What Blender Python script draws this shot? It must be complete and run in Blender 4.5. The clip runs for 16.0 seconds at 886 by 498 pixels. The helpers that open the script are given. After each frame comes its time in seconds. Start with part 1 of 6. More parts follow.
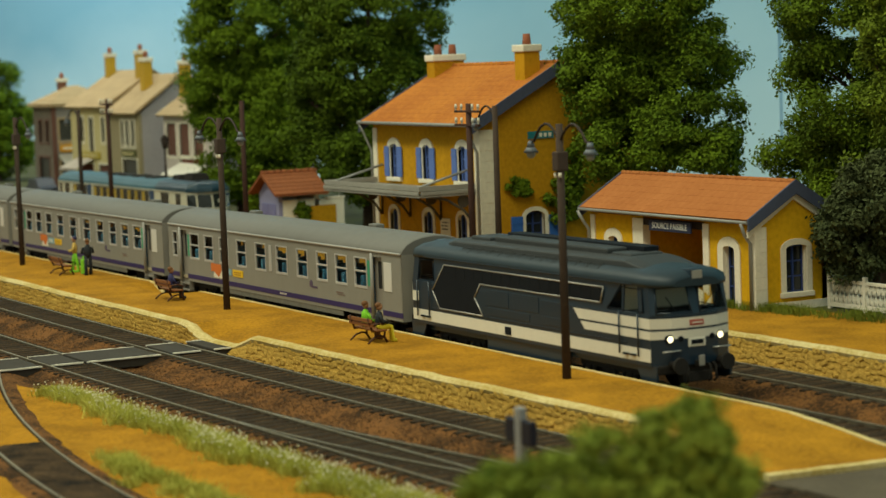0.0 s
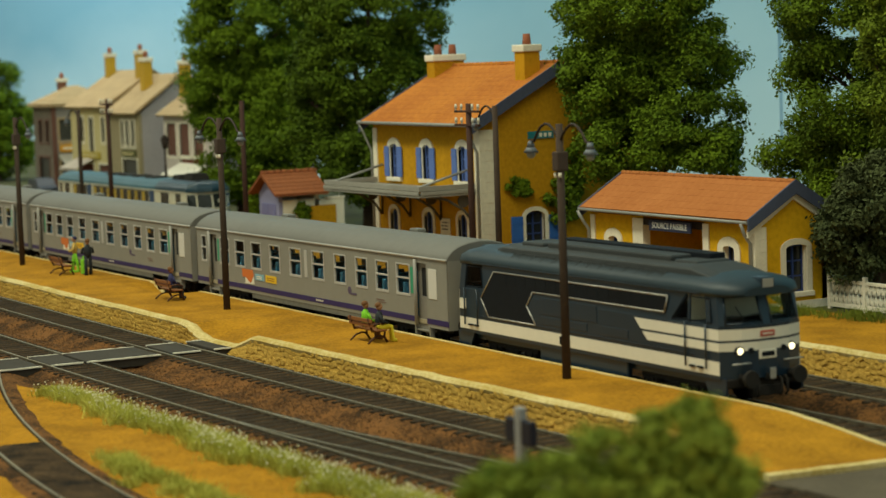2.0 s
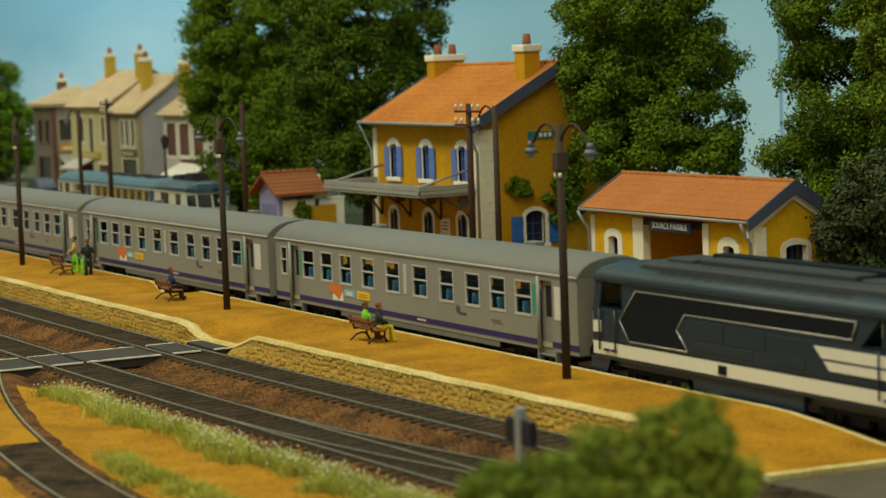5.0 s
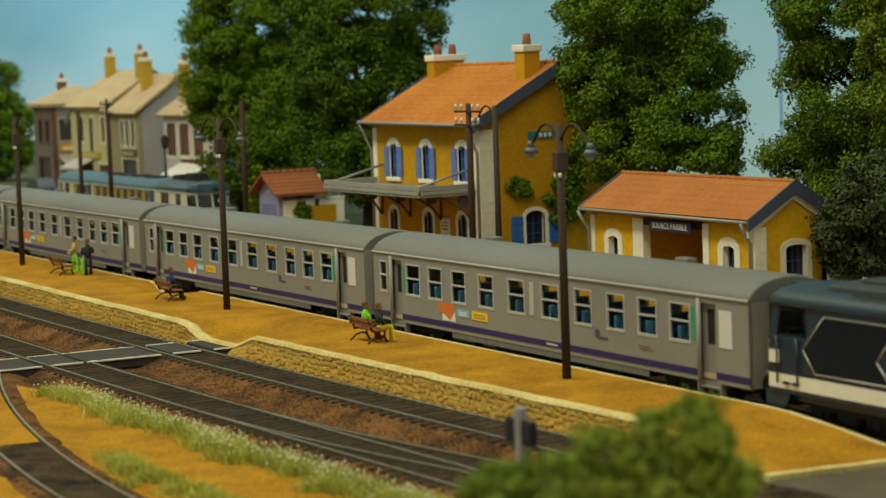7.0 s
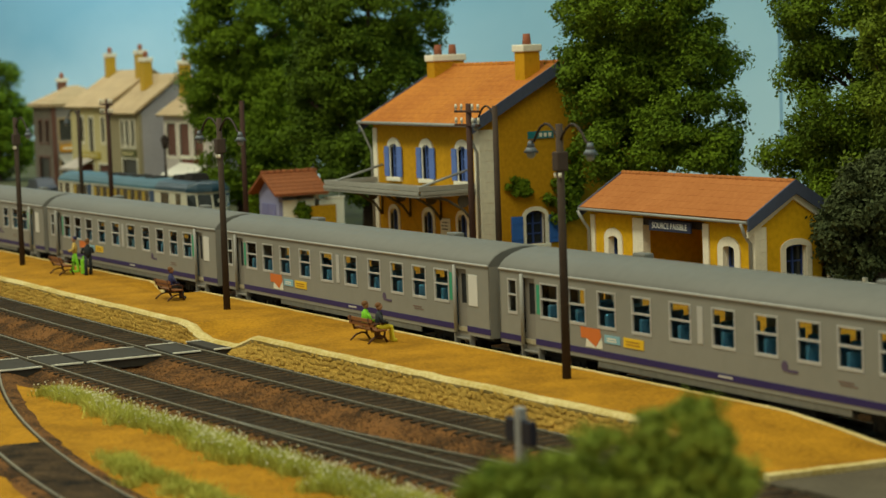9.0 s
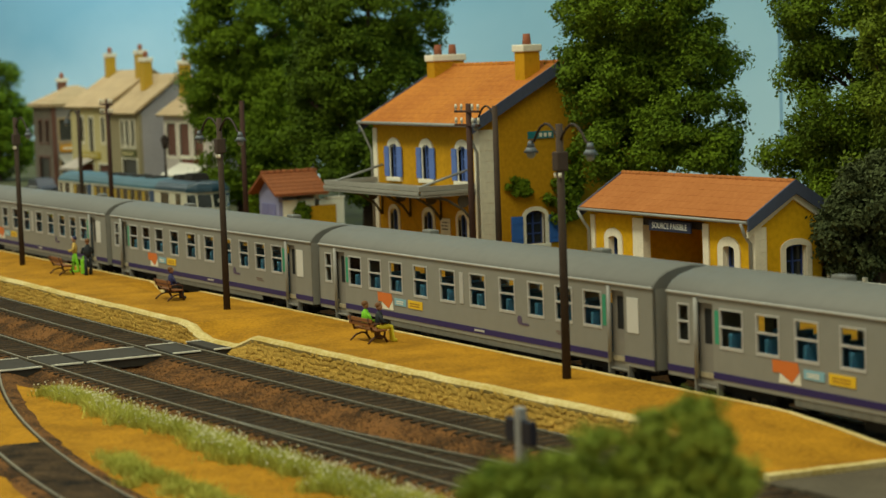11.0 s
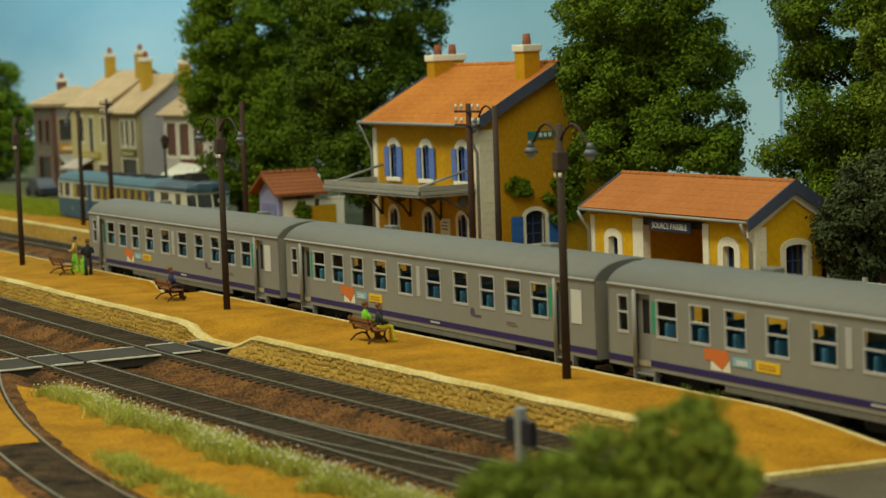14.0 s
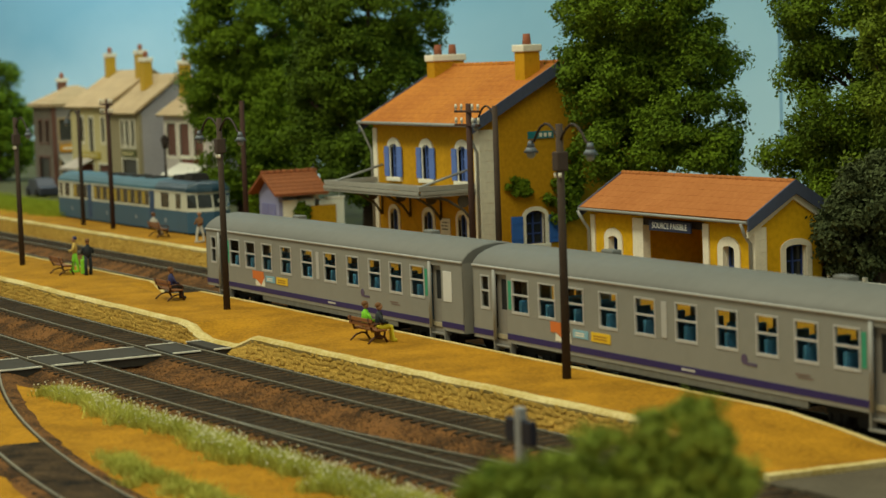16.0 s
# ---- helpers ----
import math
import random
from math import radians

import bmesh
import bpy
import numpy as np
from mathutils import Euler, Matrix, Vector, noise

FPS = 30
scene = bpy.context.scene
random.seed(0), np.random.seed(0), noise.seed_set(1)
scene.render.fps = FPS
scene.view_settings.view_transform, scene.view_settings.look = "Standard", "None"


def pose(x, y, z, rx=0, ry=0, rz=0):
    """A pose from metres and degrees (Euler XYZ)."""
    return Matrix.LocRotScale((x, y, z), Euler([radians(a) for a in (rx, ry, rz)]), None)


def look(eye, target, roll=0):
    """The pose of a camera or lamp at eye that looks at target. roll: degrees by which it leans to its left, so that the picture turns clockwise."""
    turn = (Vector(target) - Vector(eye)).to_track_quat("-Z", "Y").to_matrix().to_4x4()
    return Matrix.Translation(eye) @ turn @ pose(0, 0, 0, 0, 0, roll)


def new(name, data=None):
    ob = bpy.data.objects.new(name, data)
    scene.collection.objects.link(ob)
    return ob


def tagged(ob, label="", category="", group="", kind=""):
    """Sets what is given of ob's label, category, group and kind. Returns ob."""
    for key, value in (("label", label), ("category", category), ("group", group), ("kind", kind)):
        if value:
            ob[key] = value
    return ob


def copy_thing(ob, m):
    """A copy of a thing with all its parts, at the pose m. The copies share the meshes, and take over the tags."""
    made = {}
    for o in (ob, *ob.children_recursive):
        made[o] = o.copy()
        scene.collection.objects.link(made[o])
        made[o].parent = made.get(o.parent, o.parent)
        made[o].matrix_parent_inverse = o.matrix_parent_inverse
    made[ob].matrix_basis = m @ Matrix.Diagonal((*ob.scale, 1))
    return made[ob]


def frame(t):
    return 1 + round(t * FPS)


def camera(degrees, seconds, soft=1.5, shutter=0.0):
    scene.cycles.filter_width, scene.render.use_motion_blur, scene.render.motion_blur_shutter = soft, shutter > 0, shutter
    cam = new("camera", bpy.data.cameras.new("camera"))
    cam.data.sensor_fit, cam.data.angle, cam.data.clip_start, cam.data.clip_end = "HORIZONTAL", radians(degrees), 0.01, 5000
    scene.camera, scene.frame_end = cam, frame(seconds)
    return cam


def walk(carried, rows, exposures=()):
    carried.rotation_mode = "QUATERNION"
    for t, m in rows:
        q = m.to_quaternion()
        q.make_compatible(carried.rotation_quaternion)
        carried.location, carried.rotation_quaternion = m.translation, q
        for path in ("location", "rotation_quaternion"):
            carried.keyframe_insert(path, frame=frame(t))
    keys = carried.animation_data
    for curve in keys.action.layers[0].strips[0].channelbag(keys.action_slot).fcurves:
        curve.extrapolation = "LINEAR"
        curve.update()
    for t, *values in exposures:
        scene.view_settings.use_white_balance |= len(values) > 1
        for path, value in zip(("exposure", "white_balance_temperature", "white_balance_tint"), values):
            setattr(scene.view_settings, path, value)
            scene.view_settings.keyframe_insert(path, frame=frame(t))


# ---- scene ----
# A model railway in 1:87. All lengths below are prototype metres; K brings them to the model's true size.
K = 1 / 87.1


def at(x, y, z, rx=0, ry=0, rz=0):
    return pose(x * K, y * K, z * K, rx, ry, rz)


# ---- camera ----
EYE = Vector((49.181, -37.698, 10.457))
YAW, PITCH, ROLL = radians(-61.857), radians(-4.944), -2.026
AIM = EYE + Vector((math.sin(YAW) * math.cos(PITCH), math.cos(YAW) * math.cos(PITCH), math.sin(PITCH))) * 60
cam = camera(23.22, 16.0, 1.5)
cam.data.dof.use_dof = True
cam.data.dof.focus_distance = 84 * K
cam.data.dof.aperture_fstop = 28.0
STAND = look(EYE * K, AIM * K, ROLL)
walk(cam, [(0.0, STAND), (16.0, STAND)], [(0.0, 0.0), (16.0, 0.0)])

# ---- light: hall's even glow, the lamp strip over the layout, an added sky lamp ----
world = bpy.data.worlds.new("hall")
scene.world = world
world.use_nodes = True
world.node_tree.nodes["Background"].inputs[0].default_value = (0.92, 1.0, 0.77, 1)
world.node_tree.nodes["Background"].inputs[1].default_value = 0.39


def area_lamp(x, y, z, tx, ty, tz, sx, sy, power, colour):
    data = bpy.data.lights.new("area_lamp", "AREA")
    data.shape, data.size, data.size_y, data.energy, data.color = "RECTANGLE", sx * K, sy * K, power, colour
    ob = new("area_lamp", data)
    ob.matrix_world = look(Vector((x, y, z)) * K, Vector((tx, ty, tz)) * K)
    return ob


area_lamp(-25, -34, 74, -29, 4, 0, 160, 14, 11.4, (0.985, 0.985, 0.72))
# Unseen lamp added to brighten the left of the painted sky.
area_lamp(-165, 6, 66, -185, 44, 8, 150, 8, 9.8, (0.95, 1.0, 0.86))

# ---- materials ----
MATS = {}


def mat(name, colour, rough=0.8, metal=0.0, vary=0.25, scale=1.0, bump=0.3, second=None, spec=0.3, emit=0.0, each=0.0, hard=0.0):
    """Procedural paint: coarse stains and fine grain on a base colour; scale in grains per prototype metre."""
    if name in MATS:
        return MATS[name]
    m = bpy.data.materials.new(name)
    m.use_nodes = True
    nt = m.node_tree
    b = nt.nodes["Principled BSDF"]
    b.inputs["Roughness"].default_value, b.inputs["Metallic"].default_value = rough, metal
    b.inputs["Specular IOR Level"].default_value = spec
    tc = nt.nodes.new("ShaderNodeTexCoord")
    big, fine = nt.nodes.new("ShaderNodeTexNoise"), nt.nodes.new("ShaderNodeTexNoise")
    big.inputs["Scale"].default_value, fine.inputs["Scale"].default_value = 87 * 0.35 * scale, 87 * 5.0 * scale
    big.inputs["Detail"].default_value, fine.inputs["Detail"].default_value = 3, 4
    for n in (big, fine):
        nt.links.new(tc.outputs["Object"], n.inputs["Vector"])
    c = Vector(colour)
    d = Vector(second) if second else c * (1 - vary)
    ramp = nt.nodes.new("ShaderNodeValToRGB")
    ramp.color_ramp.elements[0].position, ramp.color_ramp.elements[1].position = 0.34 + hard, 0.66 - hard
    ramp.color_ramp.elements[0].color, ramp.color_ramp.elements[1].color = (*d, 1), (*c, 1)
    add = nt.nodes.new("ShaderNodeMath")
    add.operation = "MULTIPLY_ADD"
    add.inputs[1].default_value = 0.5
    half = nt.nodes.new("ShaderNodeMath")
    half.operation = "MULTIPLY"
    half.inputs[1].default_value = 0.5
    nt.links.new(big.outputs[0], half.inputs[0])
    nt.links.new(fine.outputs[0], add.inputs[0])
    nt.links.new(half.outputs[0], add.inputs[2])
    nt.links.new(add.outputs[0], ramp.inputs[0])
    last = ramp.outputs[0]
    if each:
        info = nt.nodes.new("ShaderNodeObjectInfo")
        geo = nt.nodes.new("ShaderNodeNewGeometry")
        mixr = nt.nodes.new("ShaderNodeMath")
        mixr.operation = "ADD"
        nt.links.new(info.outputs["Random"], mixr.inputs[0])
        nt.links.new(geo.outputs["Random Per Island"], mixr.inputs[1])
        hsv = nt.nodes.new("ShaderNodeHueSaturation")
        rng = nt.nodes.new("ShaderNodeMapRange")
        rng.inputs[1].default_value, rng.inputs[2].default_value = 0.0, 2.0
        rng.inputs[3].default_value, rng.inputs[4].default_value = 1 - each, 1 + each
        nt.links.new(mixr.outputs[0], rng.inputs[0])
        nt.links.new(rng.outputs[0], hsv.inputs["Value"])
        nt.links.new(last, hsv.inputs["Color"])
        last = hsv.outputs[0]
    nt.links.new(last, b.inputs["Base Color"])
    if bump:
        bp = nt.nodes.new("ShaderNodeBump")
        bp.inputs["Strength"].default_value, bp.inputs["Distance"].default_value = bump, 0.0006
        nt.links.new(add.outputs[0], bp.inputs["Height"])
        nt.links.new(bp.outputs[0], b.inputs["Normal"])
    if emit:
        b.inputs["Emission Color"].default_value, b.inputs["Emission Strength"].default_value = (*colour, 1), emit
    MATS[name] = m
    return m


def glass(name, tint=(0.84, 0.87, 0.83), rough=0.03):
    m = bpy.data.materials.new(name)
    m.use_nodes = True
    b = m.node_tree.nodes["Principled BSDF"]
    b.inputs["Base Color"].default_value = (*tint, 1)
    b.inputs["Roughness"].default_value = rough
    b.inputs["Transmission Weight"].default_value = 1.0
    b.inputs["IOR"].default_value = 1.1
    MATS[name] = m
    return m


OCHRE_HALT = mat("bright_ochre_render", (0.66, 0.375, 0.012), 0.9, vary=0.2, bump=0.25, hard=0.06, spec=0.08)
OCHRE = mat("ochre_render", (0.52, 0.265, 0.012), 0.9, vary=0.22, bump=0.25, hard=0.06, spec=0.08)
OCHRE_DARK = mat("ochre_door", (0.30, 0.14, 0.02), 0.8, vary=0.3)
WHITE = mat("limewash_white", (0.80, 0.74, 0.60), 0.9, vary=0.18, scale=1.6)
STONE_GREY = mat("grey_quoin", (0.72, 0.67, 0.53), 0.9, vary=0.2)
ROOF = mat("terracotta_tile", (0.52, 0.195, 0.036), 0.9, second=(0.38, 0.125, 0.026), scale=0.9, bump=0.3, each=0.03, hard=0.04, spec=0.08)
ROOF_HALT = mat("faded_terracotta_tile", (0.43, 0.160, 0.050), 0.9, second=(0.34, 0.115, 0.033), scale=0.9, bump=0.2, each=0.03, spec=0.08)
ROOF_RED = mat("red_tile", (0.30, 0.095, 0.032), 0.85, vary=0.3, each=0.1)
SLATE = mat("blue_grey_zinc", (0.068, 0.082, 0.135), 0.6, vary=0.25)
ZINC = mat("zinc_gutter", (0.30, 0.30, 0.28), 0.5, 0.2, vary=0.25)
BLUE = mat("shutter_blue", (0.10, 0.17, 0.46), 0.7, vary=0.15)
BLUE_DARK = mat("door_blue", (0.03, 0.06, 0.22), 0.6, vary=0.3)
# Near-black that puts unlit rooms' shade into the colour; also used for door glass.
DARK = mat("near_black_shade", (0.012, 0.014, 0.016), 0.6, vary=0.3)
SAND = mat("ochre_sand", (0.44, 0.212, 0.015), 0.95, second=(0.25, 0.118, 0.009), scale=1.7, bump=0.8, hard=0.05, spec=0.08)
COPING = mat("pale_coping", (0.66, 0.54, 0.26), 0.9, second=(0.48, 0.35, 0.11), scale=1.5, hard=0.06, spec=0.08)
RUBBLE = mat("yellow_rubble_stone", (0.60, 0.385, 0.085), 0.95, second=(0.45, 0.27, 0.055), scale=2.6, bump=0.5, each=0.14, hard=0.06, spec=0.08)
MORTAR = mat("rubble_joint", (0.54, 0.33, 0.065), 0.95, vary=0.4, scale=2, spec=0.08)
BALLAST = mat("rusty_ballast", (0.185, 0.082, 0.026), 0.95, second=(0.038, 0.021, 0.010), scale=1.9, bump=1.0, hard=0.09, spec=0.08)
BED = mat("oily_ballast", (0.085, 0.052, 0.026), 0.95, second=(0.013, 0.010, 0.007), scale=2.6, bump=1.0, hard=0.08, spec=0.08)
SLEEPER = mat("creosoted_sleeper", (0.046, 0.033, 0.021), 0.9, vary=0.5, scale=2, each=0.3, spec=0.08)
RAIL = mat("steel_rail", (0.27, 0.235, 0.165), 0.55, 0.35, vary=0.35, scale=1)
WOOD = mat("tarred_post", (0.060, 0.040, 0.028), 0.9, vary=0.35, scale=1.5)
POLEWOOD = mat("red_brown_pole", (0.060, 0.027, 0.019), 0.85, vary=0.35, scale=1.5)
BENCHWOOD = mat("bench_wood", (0.26, 0.098, 0.028), 0.7, vary=0.3, scale=2)
IRON = mat("dark_cast_iron", (0.035, 0.022, 0.016), 0.6, 0.3)
ASPHALT = mat("grey_boarding", (0.052, 0.044, 0.034), 0.9, vary=0.35, scale=1.5)
COACH_GREY = mat("coach_grey_paint", (0.245, 0.237, 0.208), 0.5, vary=0.10, scale=0.5, bump=0.05)
COACH_ROOF = mat("coach_roof_grey", (0.160, 0.156, 0.140), 0.6, vary=0.12, scale=0.5, bump=0.05)
COACH_DOOR = mat("coach_door_grey", (0.22, 0.205, 0.18), 0.5, vary=0.1, bump=0.05)
STRIP_BLUE = mat("violet_blue_strip", (0.026, 0.017, 0.110), 0.5, vary=0.2, bump=0.05)
ALU = mat("pale_window_frame", (0.50, 0.49, 0.47), 0.4, 0.2, vary=0.1, bump=0.0)
UNDER = mat("dark_underframe", (0.020, 0.017, 0.014), 0.8, vary=0.4, scale=2)
SEAT_BLUE = mat("seat_blue", (0.07, 0.25, 0.42), 0.7, vary=0.25)
INNER = mat("coach_inner_brown", (0.42, 0.36, 0.24), 0.8, vary=0.3)
GREEN_IN = mat("vestibule_green", (0.04, 0.30, 0.17), 0.7, vary=0.2)
LOCO_BLUE = mat("loco_petrol_blue", (0.008, 0.024, 0.044), 0.36, vary=0.15, scale=0.5, bump=0.05, spec=0.5)
LOCO_ROOF = mat("loco_roof_grey", (0.036, 0.041, 0.043), 0.6, vary=0.2, scale=0.7, bump=0.1)
LOCO_BLACK = mat("loco_grille_black", (0.008, 0.011, 0.016), 0.65, vary=0.3, bump=0.05, spec=0.12)
CREAM = mat("cream_band", (0.74, 0.70, 0.59), 0.5, vary=0.08, bump=0.0)
TRIM = mat("bright_trim", (0.40, 0.39, 0.36), 0.35, 0.5, vary=0.1, bump=0.0)
RED = mat("red_plate", (0.45, 0.09, 0.06), 0.5, vary=0.1, bump=0.0)
LAMP = mat("lit_headlight", (1.0, 0.88, 0.52), 0.3, vary=0.0, bump=0.0, emit=2.2)
ORANGE = mat("orange_logo", (0.62, 0.16, 0.03), 0.5, vary=0.05, bump=0.0)
YELLOW = mat("yellow_board", (0.75, 0.47, 0.02), 0.5, vary=0.05, bump=0.0)
SKYTAG = mat("pale_blue_board", (0.22, 0.42, 0.52), 0.5, vary=0.05, bump=0.0)
GLASS = glass("window_glass")

# ---- building helpers ----


def bmnew():
    return bmesh.new()


def box(bm, x0, x1, y0, y1, z0, z1, bevel=0.0):
    r = bmesh.ops.create_cube(bm, size=1.0)
    for v in r["verts"]:
        v.co = Vector(((x0 + x1) / 2 + v.co.x * (x1 - x0), (y0 + y1) / 2 + v.co.y * (y1 - y0), (z0 + z1) / 2 + v.co.z * (z1 - z0)))
    if bevel:
        edges = list({e for v in r["verts"] for e in v.link_edges})
        bmesh.ops.bevel(bm, geom=edges, offset=bevel, segments=2, affect="EDGES", profile=0.5)
    return bm


def prism(bm, pts, axis, a, b):
    """The polygon pts, drawn in the plane across axis, swept from a to b. x: (y, z); y: (x, z); z: (x, y)."""
    def put(p, s):
        return {"x": (s, p[0], p[1]), "y": (p[0], s, p[1]), "z": (p[0], p[1], s)}[axis]
    lo = [bm.verts.new(put(p, a)) for p in pts]
    hi = [bm.verts.new(put(p, b)) for p in pts]
    n = len(pts)
    faces = [bm.faces.new(lo), bm.faces.new(hi[::-1])]
    faces += [bm.faces.new((lo[i], hi[i], hi[(i + 1) % n], lo[(i + 1) % n])) for i in range(n)]
    bmesh.ops.recalc_face_normals(bm, faces=faces)
    return bm


def tube(bm, p, q, r0, r1=None, n=8):
    """A round bar from p to q."""
    p, q = Vector(p), Vector(q)
    r1 = r0 if r1 is None else r1
    turn = (q - p).to_track_quat("Z", "Y").to_matrix()
    ring = lambda c, r: [bm.verts.new(c + turn @ Vector((r * math.cos(k * math.tau / n), r * math.sin(k * math.tau / n), 0))) for k in range(n)]
    lo, hi = ring(p, r0), ring(q, r1)
    for i in range(n):
        bm.faces.new((lo[i], lo[(i + 1) % n], hi[(i + 1) % n], hi[i])).smooth = True
    bm.faces.new(lo[::-1])
    bm.faces.new(hi)
    return bm


def pipe(bm, pts, r, n=6):
    """A bent round bar through pts, in one piece."""
    pts = [Vector(p) for p in pts]
    rings = []
    for k, p in enumerate(pts):
        d = (pts[min(k + 1, len(pts) - 1)] - pts[max(k - 1, 0)]).normalized()
        side = d.cross(Vector((0.31, 0.92, 0.24))).normalized()
        up = d.cross(side)
        rings.append([bm.verts.new(p + (side * math.cos(i * math.tau / n) + up * math.sin(i * math.tau / n)) * r) for i in range(n)])
    for lo, hi in zip(rings, rings[1:]):
        for i in range(n):
            bm.faces.new((lo[i], lo[(i + 1) % n], hi[(i + 1) % n], hi[i])).smooth = True
    bm.faces.new(rings[0][::-1])
    bm.faces.new(rings[-1])
    return bm


def ball(bm, c, rx, ry, rz, sub=2, rough=0.0):
    r = bmesh.ops.create_icosphere(bm, subdivisions=sub, radius=1.0)
    for v in r["verts"]:
        k = 1 + (noise.noise(v.co * 2.1 + Vector(c)) * rough if rough else 0)
        v.co = Vector((c[0] + v.co.x * rx * k, c[1] + v.co.y * ry * k, c[2] + v.co.z * rz * k))
        for f in v.link_faces:
            f.smooth = True
    return bm


def mesh_of(name, bm, material):
    bmesh.ops.scale(bm, vec=(K, K, K), verts=bm.verts)
    me = bpy.data.meshes.new(name)
    bm.to_mesh(me)
    bm.free()
    for m in material if isinstance(material, (list, tuple)) else (material,):
        me.materials.append(m)
    return me


def part(name, bm, material, parent=None, label=""):
    ob = new(name, mesh_of(name, bm, material))
    ob.parent = parent
    return tagged(ob, label)


def thing(name, label, category, m=None, group="", kind=""):
    ob = new(name)
    ob.empty_display_size = 0.01
    if m is not None:
        ob.matrix_basis = m
    return tagged(ob, label, category, group, kind)


def solid(name, bm, material, label, category, kind="", m=None, group=""):
    ob = part(name, bm, material)
    if m is not None:
        ob.matrix_basis = m
    return tagged(ob, label, category, group, kind)


def share(name, me, parent, m):
    ob = new(name, me)
    ob.parent = parent
    ob.matrix_basis = m
    return ob


def slab(bm, rows, thick):
    """A sheet through rows of points, with thickness downwards."""
    top = [[bm.verts.new(p) for p in r] for r in rows]
    low = [[bm.verts.new((p[0], p[1], p[2] - thick)) for p in r] for r in rows]
    nr, nc = len(rows), len(rows[0])
    fs = []
    for i in range(nr - 1):
        for j in range(nc - 1):
            fs.append(bm.faces.new((top[i][j], top[i][j + 1], top[i + 1][j + 1], top[i + 1][j])))
            fs.append(bm.faces.new((low[i][j], low[i + 1][j], low[i + 1][j + 1], low[i][j + 1])))
    for i in range(nr - 1):
        fs.append(bm.faces.new((top[i][0], top[i + 1][0], low[i + 1][0], low[i][0])))
        fs.append(bm.faces.new((top[i][-1], low[i][-1], low[i + 1][-1], top[i + 1][-1])))
    for j in range(nc - 1):
        fs.append(bm.faces.new((top[0][j], low[0][j], low[0][j + 1], top[0][j + 1])))
        fs.append(bm.faces.new((top[-1][j], top[-1][j + 1], low[-1][j + 1], low[-1][j])))
    bmesh.ops.recalc_face_normals(bm, faces=fs)
    return bm


# ---- lines of the plan ----
def line_two(x):
    """Centre of the track along the island platform's near face."""
    x = max(x, -43.5)
    if x > -5:
        return -7.75 + 0.047 * (x + 5)
    return -8.45 + 0.02275 * (x + 25) + 0.0006125 * (x + 25) ** 2


def line_three(x):
    return line_two(x) - 4.55


def line_branch(x):
    return line_three(x) + (max(0, x + 13) / 13.3) ** 2


def line_siding(x):
    return -19.96 - 0.1138 * (x + 8.71) + 0.00507 * (x + 8.71) ** 2


def frange(a, b, step):
    n = max(1, round((b - a) / step))
    return [a + (b - a) * i / n for i in range(n + 1)]

# ---- ground, backdrop ----
bm = bmnew()
rows = []
for y in (-62, -50, -40, -30, -24, -18, -14, -10, -5, 0, 5, 10, 20, 30, 46):
    rows.append([(x, y, -0.42) for x in frange(-270, 62, 6)])
slab(bm, rows, 0.3)
solid("ground", bm, BALLAST, "rusty brown ballast over the layout's baseboard", "ground", "structure")

SKY = bpy.data.materials.new("painted_sky")
SKY.use_nodes = True
nt = SKY.node_tree
tc, sep, ramp = nt.nodes.new("ShaderNodeTexCoord"), nt.nodes.new("ShaderNodeSeparateXYZ"), nt.nodes.new("ShaderNodeValToRGB")
rng = nt.nodes.new("ShaderNodeMapRange")
rng.inputs[1].default_value, rng.inputs[2].default_value = 0.0, 30 * K
cl = nt.nodes.new("ShaderNodeTexNoise")
cl.inputs["Scale"].default_value, cl.inputs["Detail"].default_value = 1.6, 5
wide = nt.nodes.new("ShaderNodeMapping")
wide.inputs["Scale"].default_value = (1.0, 1.0, 3.2)
nt.links.new(tc.outputs["Object"], wide.inputs["Vector"])
nt.links.new(wide.outputs[0], cl.inputs["Vector"])
sm = nt.nodes.new("ShaderNodeMath")
sm.operation = "MULTIPLY_ADD"
sm.inputs[1].default_value = 0.8
nt.links.new(tc.outputs["Object"], sep.inputs[0])
nt.links.new(sep.outputs["Z"], rng.inputs[0])
nt.links.new(cl.outputs[0], sm.inputs[0])
nt.links.new(rng.outputs[0], sm.inputs[2])
nt.links.new(sm.outputs[0], ramp.inputs[0])
ramp.color_ramp.elements[0].position, ramp.color_ramp.elements[0].color = 0.42, (0.53, 0.77, 0.94, 1)
ramp.color_ramp.elements[1].position, ramp.color_ramp.elements[1].color = 1.1 - 0.1, (0.20, 0.46, 0.68, 1)
nt.links.new(ramp.outputs[0], nt.nodes["Principled BSDF"].inputs["Base Color"])
nt.nodes["Principled BSDF"].inputs["Roughness"].default_value = 0.8
bm = bmnew()
box(bm, -270, -58.75, 44, 44.6, -1, 60)
box(bm, -58.4, 62, 44, 44.6, -1, 60)
solid("backdrop", bm, SKY, "pale blue painted sky backboard with a panel joint", "backdrop", "structure")

# ---- tracks ----
bm = bmnew()
box(bm, -1.13, 1.13, -0.12, 0.12, -0.22, -0.072, 0.02)
SLEEPER_MESH = mesh_of("sleeper", bm, SLEEPER)


